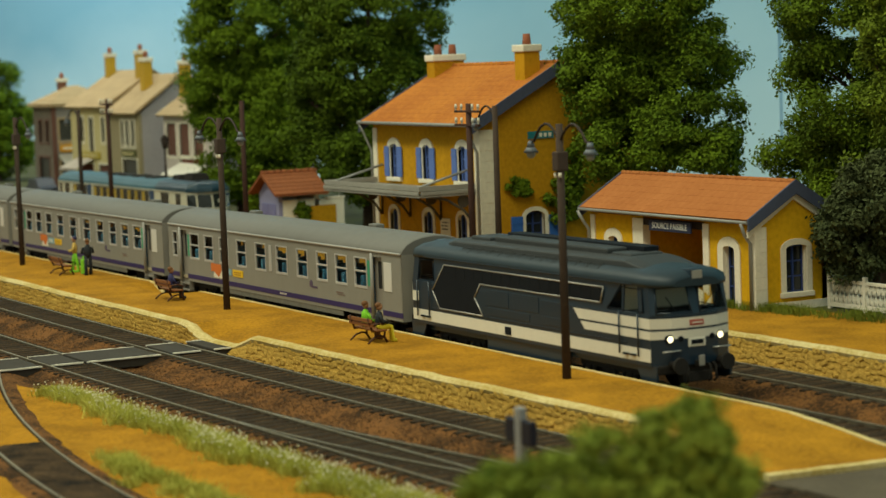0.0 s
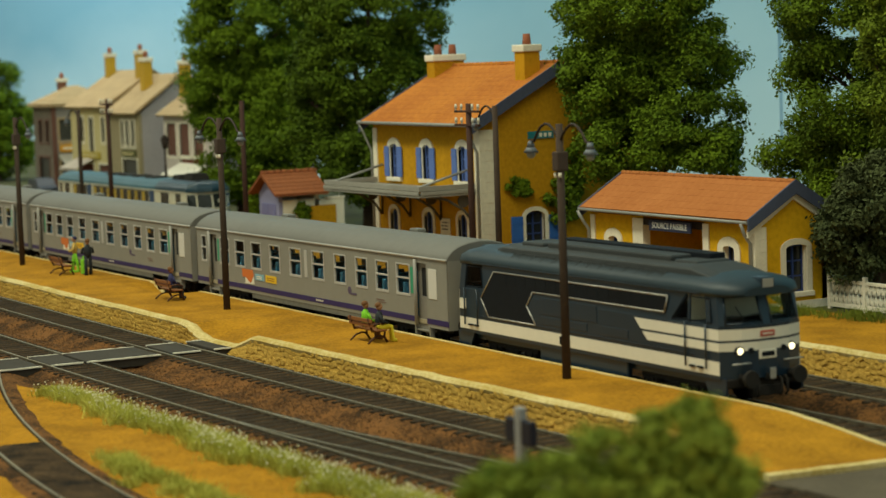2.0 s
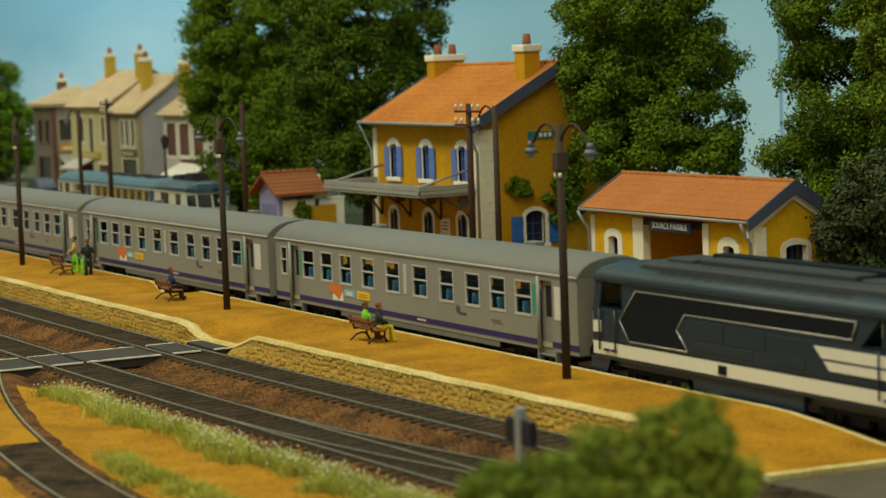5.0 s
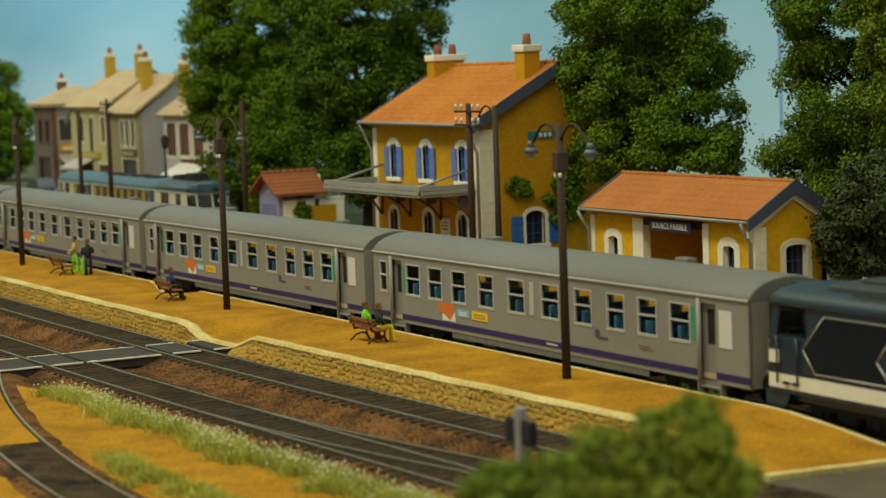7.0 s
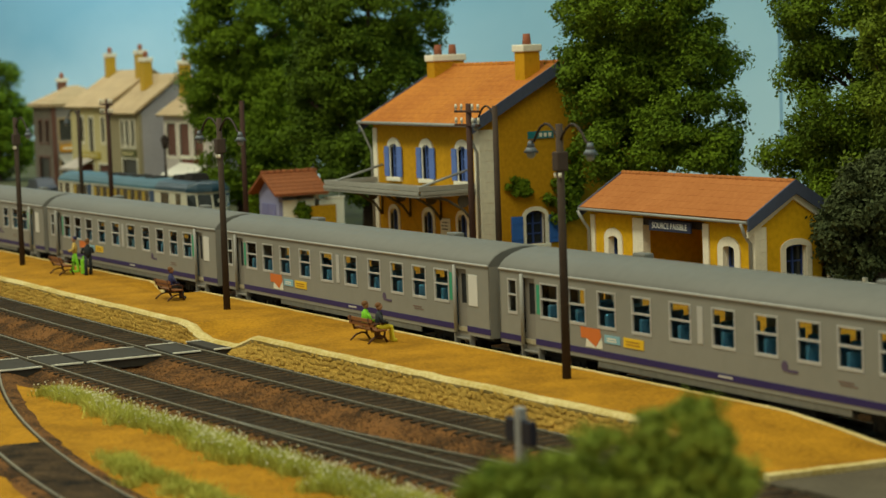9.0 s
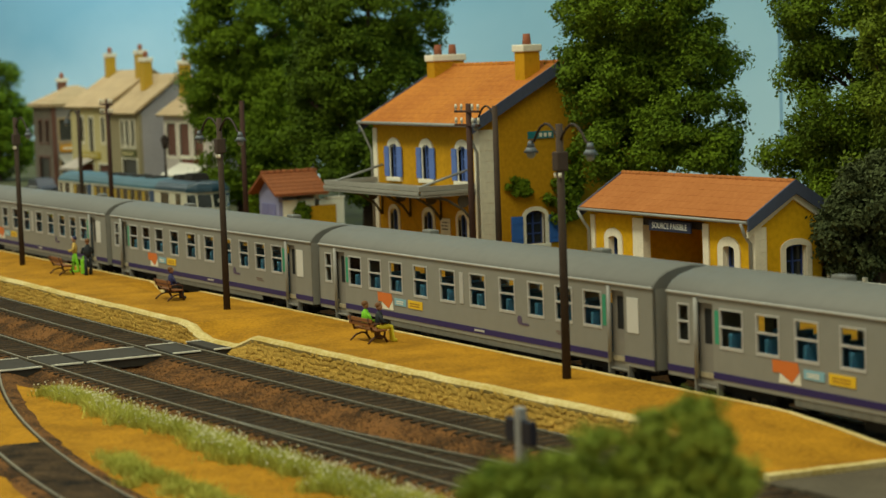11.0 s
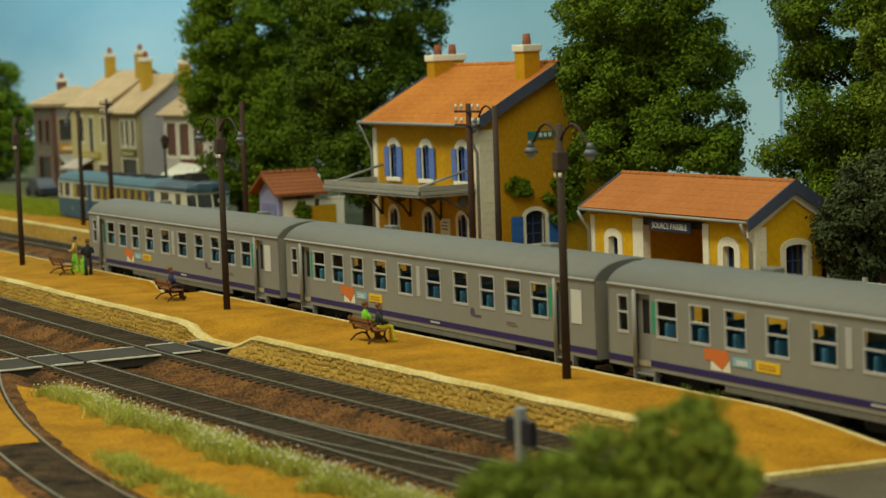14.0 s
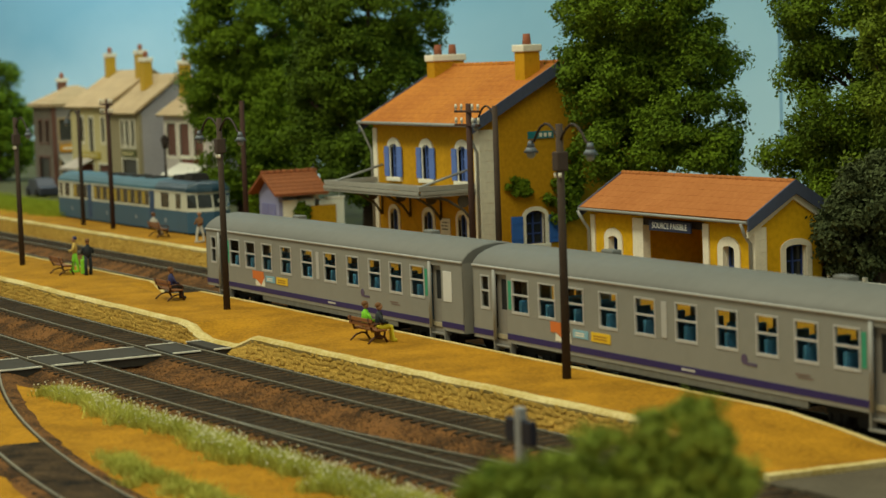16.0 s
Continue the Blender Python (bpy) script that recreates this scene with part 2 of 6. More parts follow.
def railway_track(name, line, x0, x1, label, z=0.0, step=0.62, lift=0.0, sleepers_from=-999.0):
    tr = thing(name, label, "track", None, "", "structure")
    xs = frange(x0, x1, 2.0)
    for side in (-0.7525, 0.7525):
        bm = bmnew()
        prof = [(-0.065, -0.17), (0.065, -0.17), (0.065, -0.14), (0.02, -0.12), (0.02, -0.05), (0.036, -0.035), (0.036, 0.0), (-0.036, 0.0), (-0.036, -0.035), (-0.02, -0.05), (-0.02, -0.12), (-0.065, -0.14)]
        rings = []
        for x in xs:
            g = (line(x + 0.5) - line(x - 0.5))
            nx, ny = -g / math.hypot(1, g), 1 / math.hypot(1, g)
            rings.append([bm.verts.new((x + nx * (side + a), line(x) + ny * (side + a), z + b)) for a, b in prof])
        n = len(prof)
        fs = [bm.faces.new((p[i], p[(i + 1) % n], q[(i + 1) % n], q[i])) for p, q in zip(rings, rings[1:]) for i in range(n)]
        fs += [bm.faces.new(rings[0][::-1]), bm.faces.new(rings[-1])]
        bmesh.ops.recalc_face_normals(bm, faces=fs)
        part("rail", bm, RAIL, tr)
    fine = frange(x0, x1, 0.5)
    for name, mt, across in (("ballast_bed", BED, ((-1.08, -0.20), (-0.8, -0.10), (-0.3, -0.09), (0.3, -0.09), (0.8, -0.10), (1.08, -0.20))), ("ballast_shoulder", BALLAST, ((-2.0, -0.44), (-1.5, -0.25), (-1.02, -0.095), (0, -0.17), (1.02, -0.095), (1.5, -0.25), (2.0, -0.44)))):
        bm = bmnew()
        rows = []
        for x in fine:
            g = (line(x + 0.5) - line(x - 0.5))
            nx, ny = -g / math.hypot(1, g), 1 / math.hypot(1, g)
            rows.append([(x + nx * o, line(x) + ny * (o + 0.10 * noise.noise(Vector((x * 1.3, o, 5)))), z + lift + h + 0.018 * noise.noise(Vector((x * 2.1, o * 3, 1)))) for o, h in across])
        part(name, slab(bm, rows, 0.1), mt, tr)
    for x in frange(max(x0, sleepers_from) + 0.4, x1 - 0.4, step):
        a = math.degrees(math.atan(line(x + 0.5) - line(x - 0.5)))
        share("sleeper", SLEEPER_MESH, tr, at(x, line(x), z, 0, 0, a + 90))
    return tr


railway_track("railway_track_main", lambda x: 0.0, -150, 60, "straight main line track with dark sleepers beside the island platform", step=0.75)
railway_track("railway_track_second", lambda x: 4.4, -150, 60, "empty second track beneath the far platform wall", step=0.75)
railway_track("railway_track_third", line_two, -120, 30, "rusty track along the stone-faced island platform")
railway_track("railway_track_fourth", line_three, -80, 16, "weathered track with a turnout in front")
railway_track("railway_track_branch", line_branch, -12.5, 12, "turnout branch of the weathered front track", z=0.004)
railway_track("railway_track_siding", line_siding, -27, 10, "curved siding track half sunk in ochre sand", z=-0.02, lift=0.035, sleepers_from=-11.5)
bm = bmnew()
rows = [[(x, line_siding(x) + o, -0.045 + 0.012 * noise.noise(Vector((x * 2, o * 4, 7))) - (0.05 if x > -11.2 else 0)) for o in (-0.66, -0.3, 0.1, 0.4, 0.66)] for x in frange(-27, -10.8, 0.5)]
solid("sand_drift", slab(bm, rows, 0.08), SAND, "ochre sand blown between the siding rails", "sand", "structure")
railway_track("railway_track_bay", lambda x: 11.75, -140, -70, "bay track under the parked blue railcar", z=0.0, step=0.75)

# ---- platforms ----
ZP = 0.55


def island_height(x, y):
    """Platform level, with the dips for the crossing and the ramp at its end."""
    z = ZP
    if x > 1.4:
        z = max(0.14, z - 0.063 * (x - 1.4) - 0.0055 * (x - 1.4) ** 2)
    near = max(0.0, min(1.0, (-y - 3.6) / 2.2))
    dip = max(0.0, 1 - max(0.0, abs(x + 27.4) - 1.6) / 1.7)
    z -= dip * near * 0.5
    back = max(0.0, min(1.0, (y + 3.2) / 1.2))
    dip = max(0.0, 1 - max(0.0, abs(x + 44.5) - 1.4) / 1.6)
    return z - dip * back * 0.5


def island_front(x):
    return line_two(x) + 1.78


isl = thing("platform_island", "ochre sanded island platform with rubble stone face", "platform", None, "", "structure")
xs = frange(-125, 7.2, 0.45)
bm = bmnew()
rows = []
for x in xs:
    f = island_front(x) + 0.40 - max(0.0, min(1.0, (x - 0.6) / 5)) * 1.1
    rows.append([(x, f + (-1.78 - f) * k / 9, island_height(x, f + (-1.78 - f) * k / 9) + 0.015 * noise.noise(Vector((x * 0.7, k, 3)))) for k in range(10)])
part("sanded_top", slab(bm, rows, 0.5), SAND, isl)


def coping_run(line, x0, x1, height, width, parent, out=-1, piece=1.6):
    """Rounded coping stones laid end to end along a platform edge."""
    for a in frange(x0, x1 - piece, piece):
        bm = bmnew()
        b = a + piece - 0.012
        pts = []
        for x in (a, (a + b) / 2, b):
            y, z = line(x) + 0.05 * noise.noise(Vector((x * 1.1, width * 9, 2))), height(x) + 0.025 * noise.noise(Vector((x * 1.7, 4, width)))
            pts.append([bm.verts.new((x, y + o * -out, z + h)) for o, h in ((0.0, -0.17), (-0.04, -0.05), (0.04, 0.045), (width * 0.6, 0.06), (width, 0.0), (width, -0.16))])
        n = 6
        fs = [bm.faces.new((p[i], p[(i + 1) % n], q[(i + 1) % n], q[i])) for p, q in zip(pts, pts[1:]) for i in range(n)]
        fs += [bm.faces.new(pts[0]), bm.faces.new(pts[-1][::-1])]
        bmesh.ops.recalc_face_normals(bm, faces=fs)
        part("coping_stone", bm, COPING, parent)


coping_run(island_front, -125, 0.6, lambda x: island_height(x, island_front(x)), 0.46, isl)
bm = bmnew()
for x0, x1 in ((-125, 7.2),):
    xs2 = frange(x0, x1, 0.9)
    rows = [[(x, -1.62, island_height(x, -1.7) - 0.5), (x, -1.61, island_height(x, -1.7) + 0.01), (x, -1.82 + 0.06 * noise.noise(Vector((x * 0.9, 3, 8))), island_height(x, -1.8) + 0.02)] for x in xs2]
    slab(bm, rows, 0.12)
part("edge_kerb", bm, COPING, isl, "thin pale kerb along the train's side")


def rubble_wall(line, x0, x1, top, base, batter, parent, out=-1, size=0.30, near=None):
    """Face of coursed rubble: a mortar backing and single stones proud of it."""
    bm = bmnew()
    rows = [[(x, line(x) + out * (batter - 0.04), base), (x, line(x) - out * 0.04, top(x) - 0.10), (x, line(x) - out * 0.5, top(x) - 0.12)] for x in frange(x0, x1, 1.2)]
    part("mortar_face", slab(bm, rows, 0.02), MORTAR, parent)
    rnd = random.Random(int(x0 * 7 + size * 100))
    shapes = []
    for k in range(8):
        b = bmnew()
        r = bmesh.ops.create_icosphere(b, subdivisions=1, radius=0.5)
        for v in r["verts"]:
            v.co = Vector((v.co.x * rnd.uniform(0.95, 1.15), v.co.y * 0.5, v.co.z * rnd.uniform(0.95, 1.15))) + Vector([rnd.uniform(-0.09, 0.09) for _ in range(3)])
            v.co.x, v.co.z = max(-0.5, min(0.5, v.co.x * 1.2)), max(-0.5, min(0.5, v.co.z * 1.2))
        shapes.append(b)
    meshes = [mesh_of("stone", b, RUBBLE) for b in shapes]
    count = 0
    courses = 5
    for c in range(courses):
        x = x0 + rnd.uniform(0, size)
        while x < x1:
            w = size * rnd.uniform(0.45, 1.3)
            t = top(x) - 0.12
            if t - base > 0.12:
                hh = (t - base) / courses
                z = base + hh * (c + 0.5 + rnd.uniform(-0.45, 0.45))
                hh *= rnd.uniform(0.75, 1.35)
                y = line(x) + out * batter * (1 - (c + 0.5) / courses)
                place = at(x + w / 2, y, z, 0, rnd.uniform(-22, 22), rnd.uniform(-8, 8)) @ Matrix.Diagonal((w * 1.05, rnd.uniform(0.05, 0.09), hh * 1.05, 1))
                if near and near[0] < x < near[1] and count < 300:
                    o = new("stone", rnd.choice(meshes))
                    o.parent, o.matrix_basis = parent, place
                    count += 1
                else:
                    stone_rest.append((place, rnd.randrange(8)))
            x += w
    data = [(np.array([v.co[:] for v in m.vertices]), [p.vertices[:] for p in m.polygons]) for m in meshes]
    vs, fs, off = [], [], 0
    for place, k in stone_rest:
        pts, polys = data[k]
        a = np.array(place)
        vs.append(pts @ a[:3, :3].T + a[:3, 3])
        fs += [tuple(i + off for i in p) for p in polys]
        off += len(pts)
    stone_rest.clear()
    if vs:
        me = bpy.data.meshes.new("stonework")
        me.from_pydata(np.concatenate(vs).tolist(), [], fs)
        me.materials.append(RUBBLE)
        o = new("stonework", me)
        o.parent = parent
        tagged(o, kind="stuff")


stone_rest = []
rubble_wall(island_front, -125, 6.2, lambda x: island_height(x, island_front(x)), -0.34, 0.30, isl, near=(-26, -2))

far = thing("platform_far", "ochre sanded station platform with rubble stone face", "platform", None, "", "structure")
FAR = 6.62
bm = bmnew()
rows = []
for x in frange(-150, 60, 1.5):
    back = 10.15 if x < -70 else 13.0
    rows.append([(x, FAR + 0.35 + (back - FAR - 0.35) * k / 4, ZP + 0.05 + 0.02 * noise.noise(Vector((x * 0.4, k, 0)))) for k in range(5)])
part("sanded_top", slab(bm, rows, 0.6), SAND, far)
coping_run(lambda x: FAR, -150, 40, lambda x: ZP + 0.05, 0.48, far)
rubble_wall(lambda x: FAR, -150, 40, lambda x: ZP + 0.05, -0.34, 0.25, far, near=(-15, 0))

# board crossing over the tracks
cr = thing("board_crossing", "grey board crossing with pale worn edges over two tracks", "crossing", None, "", "structure")
for y0, y1 in ((-20.5, -14.1), (-13.75, -12.55), (-12.40, -9.55), (-9.05, -7.95), (-7.4, -5.4)):
    bm = bmnew()
    box(bm, -28.8, -26.0, y0, y1, -0.35, 0.02, 0.03)
    part("board", bm, ASPHALT, cr)
    for ex in (-28.84, -25.98):
        bm = bmnew()
        slab(bm, [[(ex - 0.05, y0 + (y1 - y0) * i / 12, 0.03 + 0.02 * noise.noise(Vector((ex, y0 + i, 1)))), (ex + 0.05 + 0.03 * noise.noise(Vector((ex, i * 0.9, y0))), y0 + (y1 - y0) * i / 12, 0.03)] for i in range(13)], 0.05)
        part("edging", bm, WHITE, cr)
bm = bmnew()
slab(bm, [[(7.2 + 0.1 * (y + 6.4), y, 0.03), (11.2, y, 0.01)] for y in frange(-6.4, -1.75, 0.4)], 0.4)
kb = bmnew()
slab(kb, [[(6.95 + 0.1 * (y + 6.4) + 0.04 * noise.noise(Vector((y * 2, 1, 1))), y, 0.18 + 0.03 * noise.noise(Vector((y * 2, 5, 1)))), (7.18 + 0.1 * (y + 6.4), y, 0.16)] for y in frange(-6.45, -1.8, 0.3)], 0.5)
part("end_kerb", kb, COPING, isl)
solid("board_walk", bm, mat("brown_grey_boarding", (0.115, 0.092, 0.060), 0.9, vary=0.35, scale=1.5), "grey boarded path at the foot of the platform ramp", "path", "structure")

# foreground sand
bm = bmnew()
rows = []
for x in frange(-40, 60, 0.8):
    e = line_three(x) - 2.5 - 0.35 * noise.noise(Vector((x * 0.5, 0, 0)))
    rows.append([(x, e + (-60 - e) * (k / 24) ** 1.6, -0.17 + (0 if k else -0.12) + 0.05 * noise.noise(Vector((x * 0.4, k * 0.7, 2)))) for k in range(25)])
solid("sand_ground", slab(bm, rows, 0.2), SAND, "ochre sand spread over the foreground", "ground", "structure")

# loose ballast stones between the tracks
rng = np.random.default_rng(21)
n = 26000
bx = -58 + 68 * rng.random(n) ** 0.8
off = rng.uniform(-2.3, 2.3, n)
by = np.array([(line_two(x) if k % 2 else line_three(x)) for k, x in enumerate(bx)]) + off
ao = np.abs(off)
bz = np.where(ao < 1.1, -0.115, np.where(ao < 1.5, -0.125 - (ao - 1.1) * 0.32, -0.25 - (ao - 1.5) * 0.36))
bz = np.maximum(bz, -0.42)
unit = np.array(((1, 0, 0), (-1, 0, 0), (0, 1, 0), (0, -1, 0), (0, 0, 1), (0, 0, -1)), float)
sz = rng.uniform(0.015, 0.036, n)
vs = (np.stack((bx, by, bz + 0.012), 1)[:, None, :] + unit[None] * sz[:, None, None] * rng.uniform(0.6, 1.3, (n, 6, 1)))
tri = np.array(((0, 2, 4), (2, 1, 4), (1, 3, 4), (3, 0, 4), (2, 0, 5), (1, 2, 5), (3, 1, 5), (0, 3, 5)))
me = bpy.data.meshes.new("ballast_stones")
me.from_pydata((vs.reshape(-1, 3) * K).tolist(), [], (np.arange(n)[:, None, None] * 6 + tri[None]).reshape(-1, 3).tolist())
me.materials.append(mat("ballast_stone", (0.155, 0.072, 0.026), 0.95, second=(0.085, 0.043, 0.018), scale=1.2, bump=0.0, each=0.28))
tagged(new("ballast_stones", me), "loose rusty brown ballast stones between the tracks", "ballast", kind="stuff")

# ---- the train ----
TRAIN = []
PITCHL = 24.7
HALF = 1.42


def loft(bm, rings, caps=True):
    vs = [[bm.verts.new(p) for p in r] for r in rings]
    n = len(rings[0])
    fs = [bm.faces.new((p[i], p[(i + 1) % n], q[(i + 1) % n], q[i])) for p, q in zip(vs, vs[1:]) for i in range(n)]
    if caps:
        fs += [bm.faces.new(vs[0]), bm.faces.new(vs[-1][::-1])]
    bmesh.ops.recalc_face_normals(bm, faces=fs)
    return fs


def wheelset(bm, x, r=0.46, y=0.72):
    for s in (-1, 1):
        tube(bm, (x, s * (y - 0.07), r), (x, s * (y + 0.07), r), r, r, 20)
        tube(bm, (x, s * (y - 0.10), r), (x, s * (y - 0.07), r), r + 0.03, r + 0.03, 20)
    tube(bm, (x, -y, r), (x, y, r), 0.09, 0.09, 8)


def bogie(parent, x, base=2.5, r=0.46):
    b = part("bogie", bogie_frame(base), UNDER, parent)
    b.matrix_basis = at(x, 0, 0)
    for dx in (-base / 2, base / 2):
        w = bmnew()
        wheelset(w, 0, r)
        o = part("wheelset", w, UNDER, b)
        o.matrix_basis = at(dx, 0, 0)
    return b


def bogie_frame(base):
    bm = bmnew()
    for s in (-1, 1):
        y = s * 1.0
        box(bm, -base / 2 - 0.5, base / 2 + 0.5, y - 0.06, y + 0.06, 0.55, 0.75, 0.03)
        for dx in (-base / 2, base / 2):
            box(bm, dx - 0.17, dx + 0.17, y - 0.10, y + 0.12 * s + 0.1, 0.32, 0.62, 0.04)
            tube(bm, (dx - 0.32, y, 0.30), (dx - 0.32, y, 0.58), 0.1, 0.1, 8)
            tube(bm, (dx + 0.32, y, 0.30), (dx + 0.32, y, 0.58), 0.1, 0.1, 8)
        box(bm, -0.4, 0.4, y - 0.08, y + 0.08, 0.3, 0.6, 0.05)
    box(bm, -0.35, 0.35, -1.0, 1.0, 0.5, 0.8, 0.03)
    return bm


WINS = [(-23.78, -23.16), (-21.64, -20.50), (-19.89, -18.80), (-18.12, -17.04), (-16.15, -15.06), (-14.10, -12.95), (-11.90, -10.74), (-9.81, -8.73), (-7.88, -6.83), (-6.12, -5.04), (-4.40, -3.28)]
DOORS = [(-22.86, -21.98), (-2.88, -2.0)]


def build_coach():
    c = thing("passenger_coach", "plain grey passenger coach with violet blue waist strip and sliding windows", "railway coach", None, "coaches of the train")
    x0, x1 = -24.35, -0.35
    z0, zs, zt, zg = 0.86, 1.89, 3.09, 3.38
    bm = bmnew()
    holes = sorted(WINS + [(a, b) for a, b in DOORS])
    for s in (-1, 1):
        ya, yb = sorted((s * HALF, s * (HALF - 0.08)))
        edge = x0
        for a, b in holes:
            door = (a, b) in DOORS
            box(bm, edge, a, ya, yb, z0, zg)
            if not door:
                box(bm, a, b, ya, yb, z0, zs)
                box(bm, a, b, ya, yb, zt, zg)
            else:
                box(bm, a, b, ya, yb, 3.18, zg)
            edge = b
        box(bm, edge, x1, ya, yb, z0, zg)
    for e in (x0, x1 - 0.08):
        for ya, yb in ((-HALF, -0.55), (0.55, HALF)):
            box(bm, e, e + 0.08, ya, yb, z0, zg)
        box(bm, e, e + 0.08, -0.55, 0.55, 3.1, zg)
    bmesh.ops.remove_doubles(bm, verts=bm.verts, dist=0.0005)
    part("body", bm, COACH_GREY, c)
    arch = [(-1.44, 3.36), (-1.44, 3.43), (-1.36, 3.56), (-1.18, 3.74), (-0.9, 3.89), (-0.5, 4.0), (0, 4.05), (0.5, 4.0), (0.9, 3.89), (1.18, 3.74), (1.36, 3.56), (1.44, 3.43), (1.44, 3.36)]
    bm = bmnew()
    loft(bm, [[(x, y * k, 3.36 + (z - 3.36) * h) for y, z in arch] for x, k, h in ((x0, 0.985, 0.93), (x0 + 0.12, 1, 1), (x1 - 0.12, 1, 1), (x1, 0.985, 0.93))])
    for f in bm.faces:
        f.smooth = len(f.verts) == 4
    part("roof", bm, COACH_ROOF, c)
    for s in (-1, 1):
        bm = bmnew()
        box(bm, x0 + 0.03, x1 - 0.03, s * 1.445 - 0.035, s * 1.445 + 0.035, 3.36, 3.43, 0.02)
        part("gutter", bm, ALU, c)
        bm = bmnew()
        edge = x0
        for a, b in DOORS + [(x1, x1)]:
            box(bm, edge, a, s * (HALF + 0.008) - 0.008, s * (HALF + 0.008) + 0.008, 0.99, 1.19)
            edge = b
        part("waist_strip", bm, STRIP_BLUE, c, "violet blue painted strip")
        for k, (a, b) in enumerate(WINS):
            bm = bmnew()
            ya, yb = sorted((s * (HALF - 0.06), s * (HALF + 0.018)))
            for q in ((a, a + 0.055, zs, zt), (b - 0.055, b, zs, zt), (a + 0.055, b - 0.055, zs, zs + 0.085), (a + 0.055, b - 0.055, zt - 0.055, zt), (a + 0.055, b - 0.055, 2.52, 2.575)):
                box(bm, q[0], q[1], ya, yb, q[2], q[3])
            w = part("window", bm, ALU, c, "pale aluminium sliding window")
            bm = bmnew()
            box(bm, a + 0.05, b - 0.05, s * (HALF - 0.045) - 0.008, s * (HALF - 0.045) + 0.008, zs + 0.06, zt - 0.04)
            p = part("pane", bm, GLASS, w)
            p.visible_shadow = False
        for a, b in DOORS:
            bm = bmnew()
            yd = s * (HALF - 0.16)
            ya, yb = yd - 0.03, yd + 0.03
            box(bm, a, a + 0.28, ya, yb, 0.62, 3.18)
            box(bm, b - 0.22, b, ya, yb, 0.62, 3.18)
            box(bm, a + 0.28, b - 0.22, ya, yb, 0.62, 1.95)
            box(bm, a + 0.28, b - 0.22, ya, yb, 3.0, 3.18)
            d = part("door", bm, COACH_DOOR, c, "recessed grey folding door")
            bm = bmnew()
            box(bm, a + 0.28, b - 0.22, yd - 0.01, yd + 0.01, 1.95, 3.0)
            part("door_glass", bm, DARK, d, "dark narrow door glass")
            bm = bmnew()
            tube(bm, (a + 0.05, s * (HALF + 0.02), 0.9), (a + 0.05, s * (HALF + 0.02), 3.3), 0.07, 0.07, 8)
            part("door_pillar", bm, mat("door_pillar_grey", (0.31, 0.30, 0.275), 0.5, vary=0.1, bump=0.0), d)
            bm = bmnew()
            for k, zz in enumerate((0.40, 0.68)):
                box(bm, a - 0.05, b + 0.25, s * (1.30 + 0.09 * (1 - k)) - 0.12, s * (1.30 + 0.09 * (1 - k)) + 0.12, zz, zz + 0.05, 0.01)
            box(bm, a - 0.05, a + 0.02, s * 1.36 - 0.1, s * 1.36 + 0.1, 0.40, 0.9)
            box(bm, b + 0.18, b + 0.25, s * 1.36 - 0.1, s * 1.36 + 0.1, 0.40, 0.9)
            part("footstep", bm, COACH_DOOR, d)
        # plain white panel over the second door window
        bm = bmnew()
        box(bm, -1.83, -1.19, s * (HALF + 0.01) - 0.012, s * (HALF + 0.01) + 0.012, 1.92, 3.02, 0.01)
        part("white_panel", bm, mat("white_panel_paint", (0.62, 0.60, 0.56), 0.5, vary=0.06, bump=0.0), c, "white panel at the door window")
        bm = bmnew()
        box(bm, -12.62, -12.34, s * (HALF + 0.01) - 0.012, s * (HALF + 0.01) + 0.012, 1.94, 3.05, 0.01)
        part("service_panel", bm, ALU, c, "pale panel between windows")
        # livery boards
        yy = s * (HALF + 0.012)
        bm = bmnew()
        prism(bm, [(-19.15, 1.86), (-18.0, 1.86), (-17.92, 1.62), (-18.25, 1.28), (-18.8, 1.52), (-19.12, 1.5)], "y", yy - 0.006, yy + 0.006)
        lg = part("logo_shape", bm, ORANGE, c, "orange curved emblem")
        bm = bmnew()
        prism(bm, [(-18.8, 1.50), (-18.25, 1.26), (-17.9, 1.60), (-17.85, 1.24), (-18.85, 1.24)], "y", yy - 0.005, yy + 0.005)
        part("emblem_sweep", bm, CREAM, lg)
        for a, b, za, zb, mt, bar in ((-17.72, -16.82, 1.46, 1.72, SKYTAG, CREAM), (-16.62, -15.5, 1.44, 1.74, YELLOW, mat("board_bars", (0.42, 0.22, 0.02), 0.6, bump=0.0))):
            bm = bmnew()
            box(bm, a, b, yy - 0.012, yy + 0.012, za, zb)
            o = part("livery_board", bm, mt, c)
            bm = bmnew()
            for r in (0.32, 0.62):
                box(bm, a + 0.15, b - 0.2, s * (HALF + 0.026) - 0.004, s * (HALF + 0.026) + 0.004, za + (zb - za) * r - 0.022, za + (zb - za) * r + 0.022)
            part("text_bar", bm, bar, o)
        bm = bmnew()
        tube(bm, (-8.45, yy - 0.006, 1.72), (-8.45, yy + 0.006, 1.72), 0.15, 0.15, 14)
        box(bm, -8.35, -7.85, yy - 0.005, yy + 0.005, 1.56, 1.64)
        part("round_emblem", bm, mat("violet_mark", (0.10, 0.07, 0.13), 0.6, bump=0.0), c, "faded violet round mark")
        bm = bmnew()
        box(bm, -6.1, -5.45, yy - 0.005, yy + 0.005, 1.55, 1.59)
        box(bm, -6.0, -5.3, yy - 0.005, yy + 0.005, 1.47, 1.50)
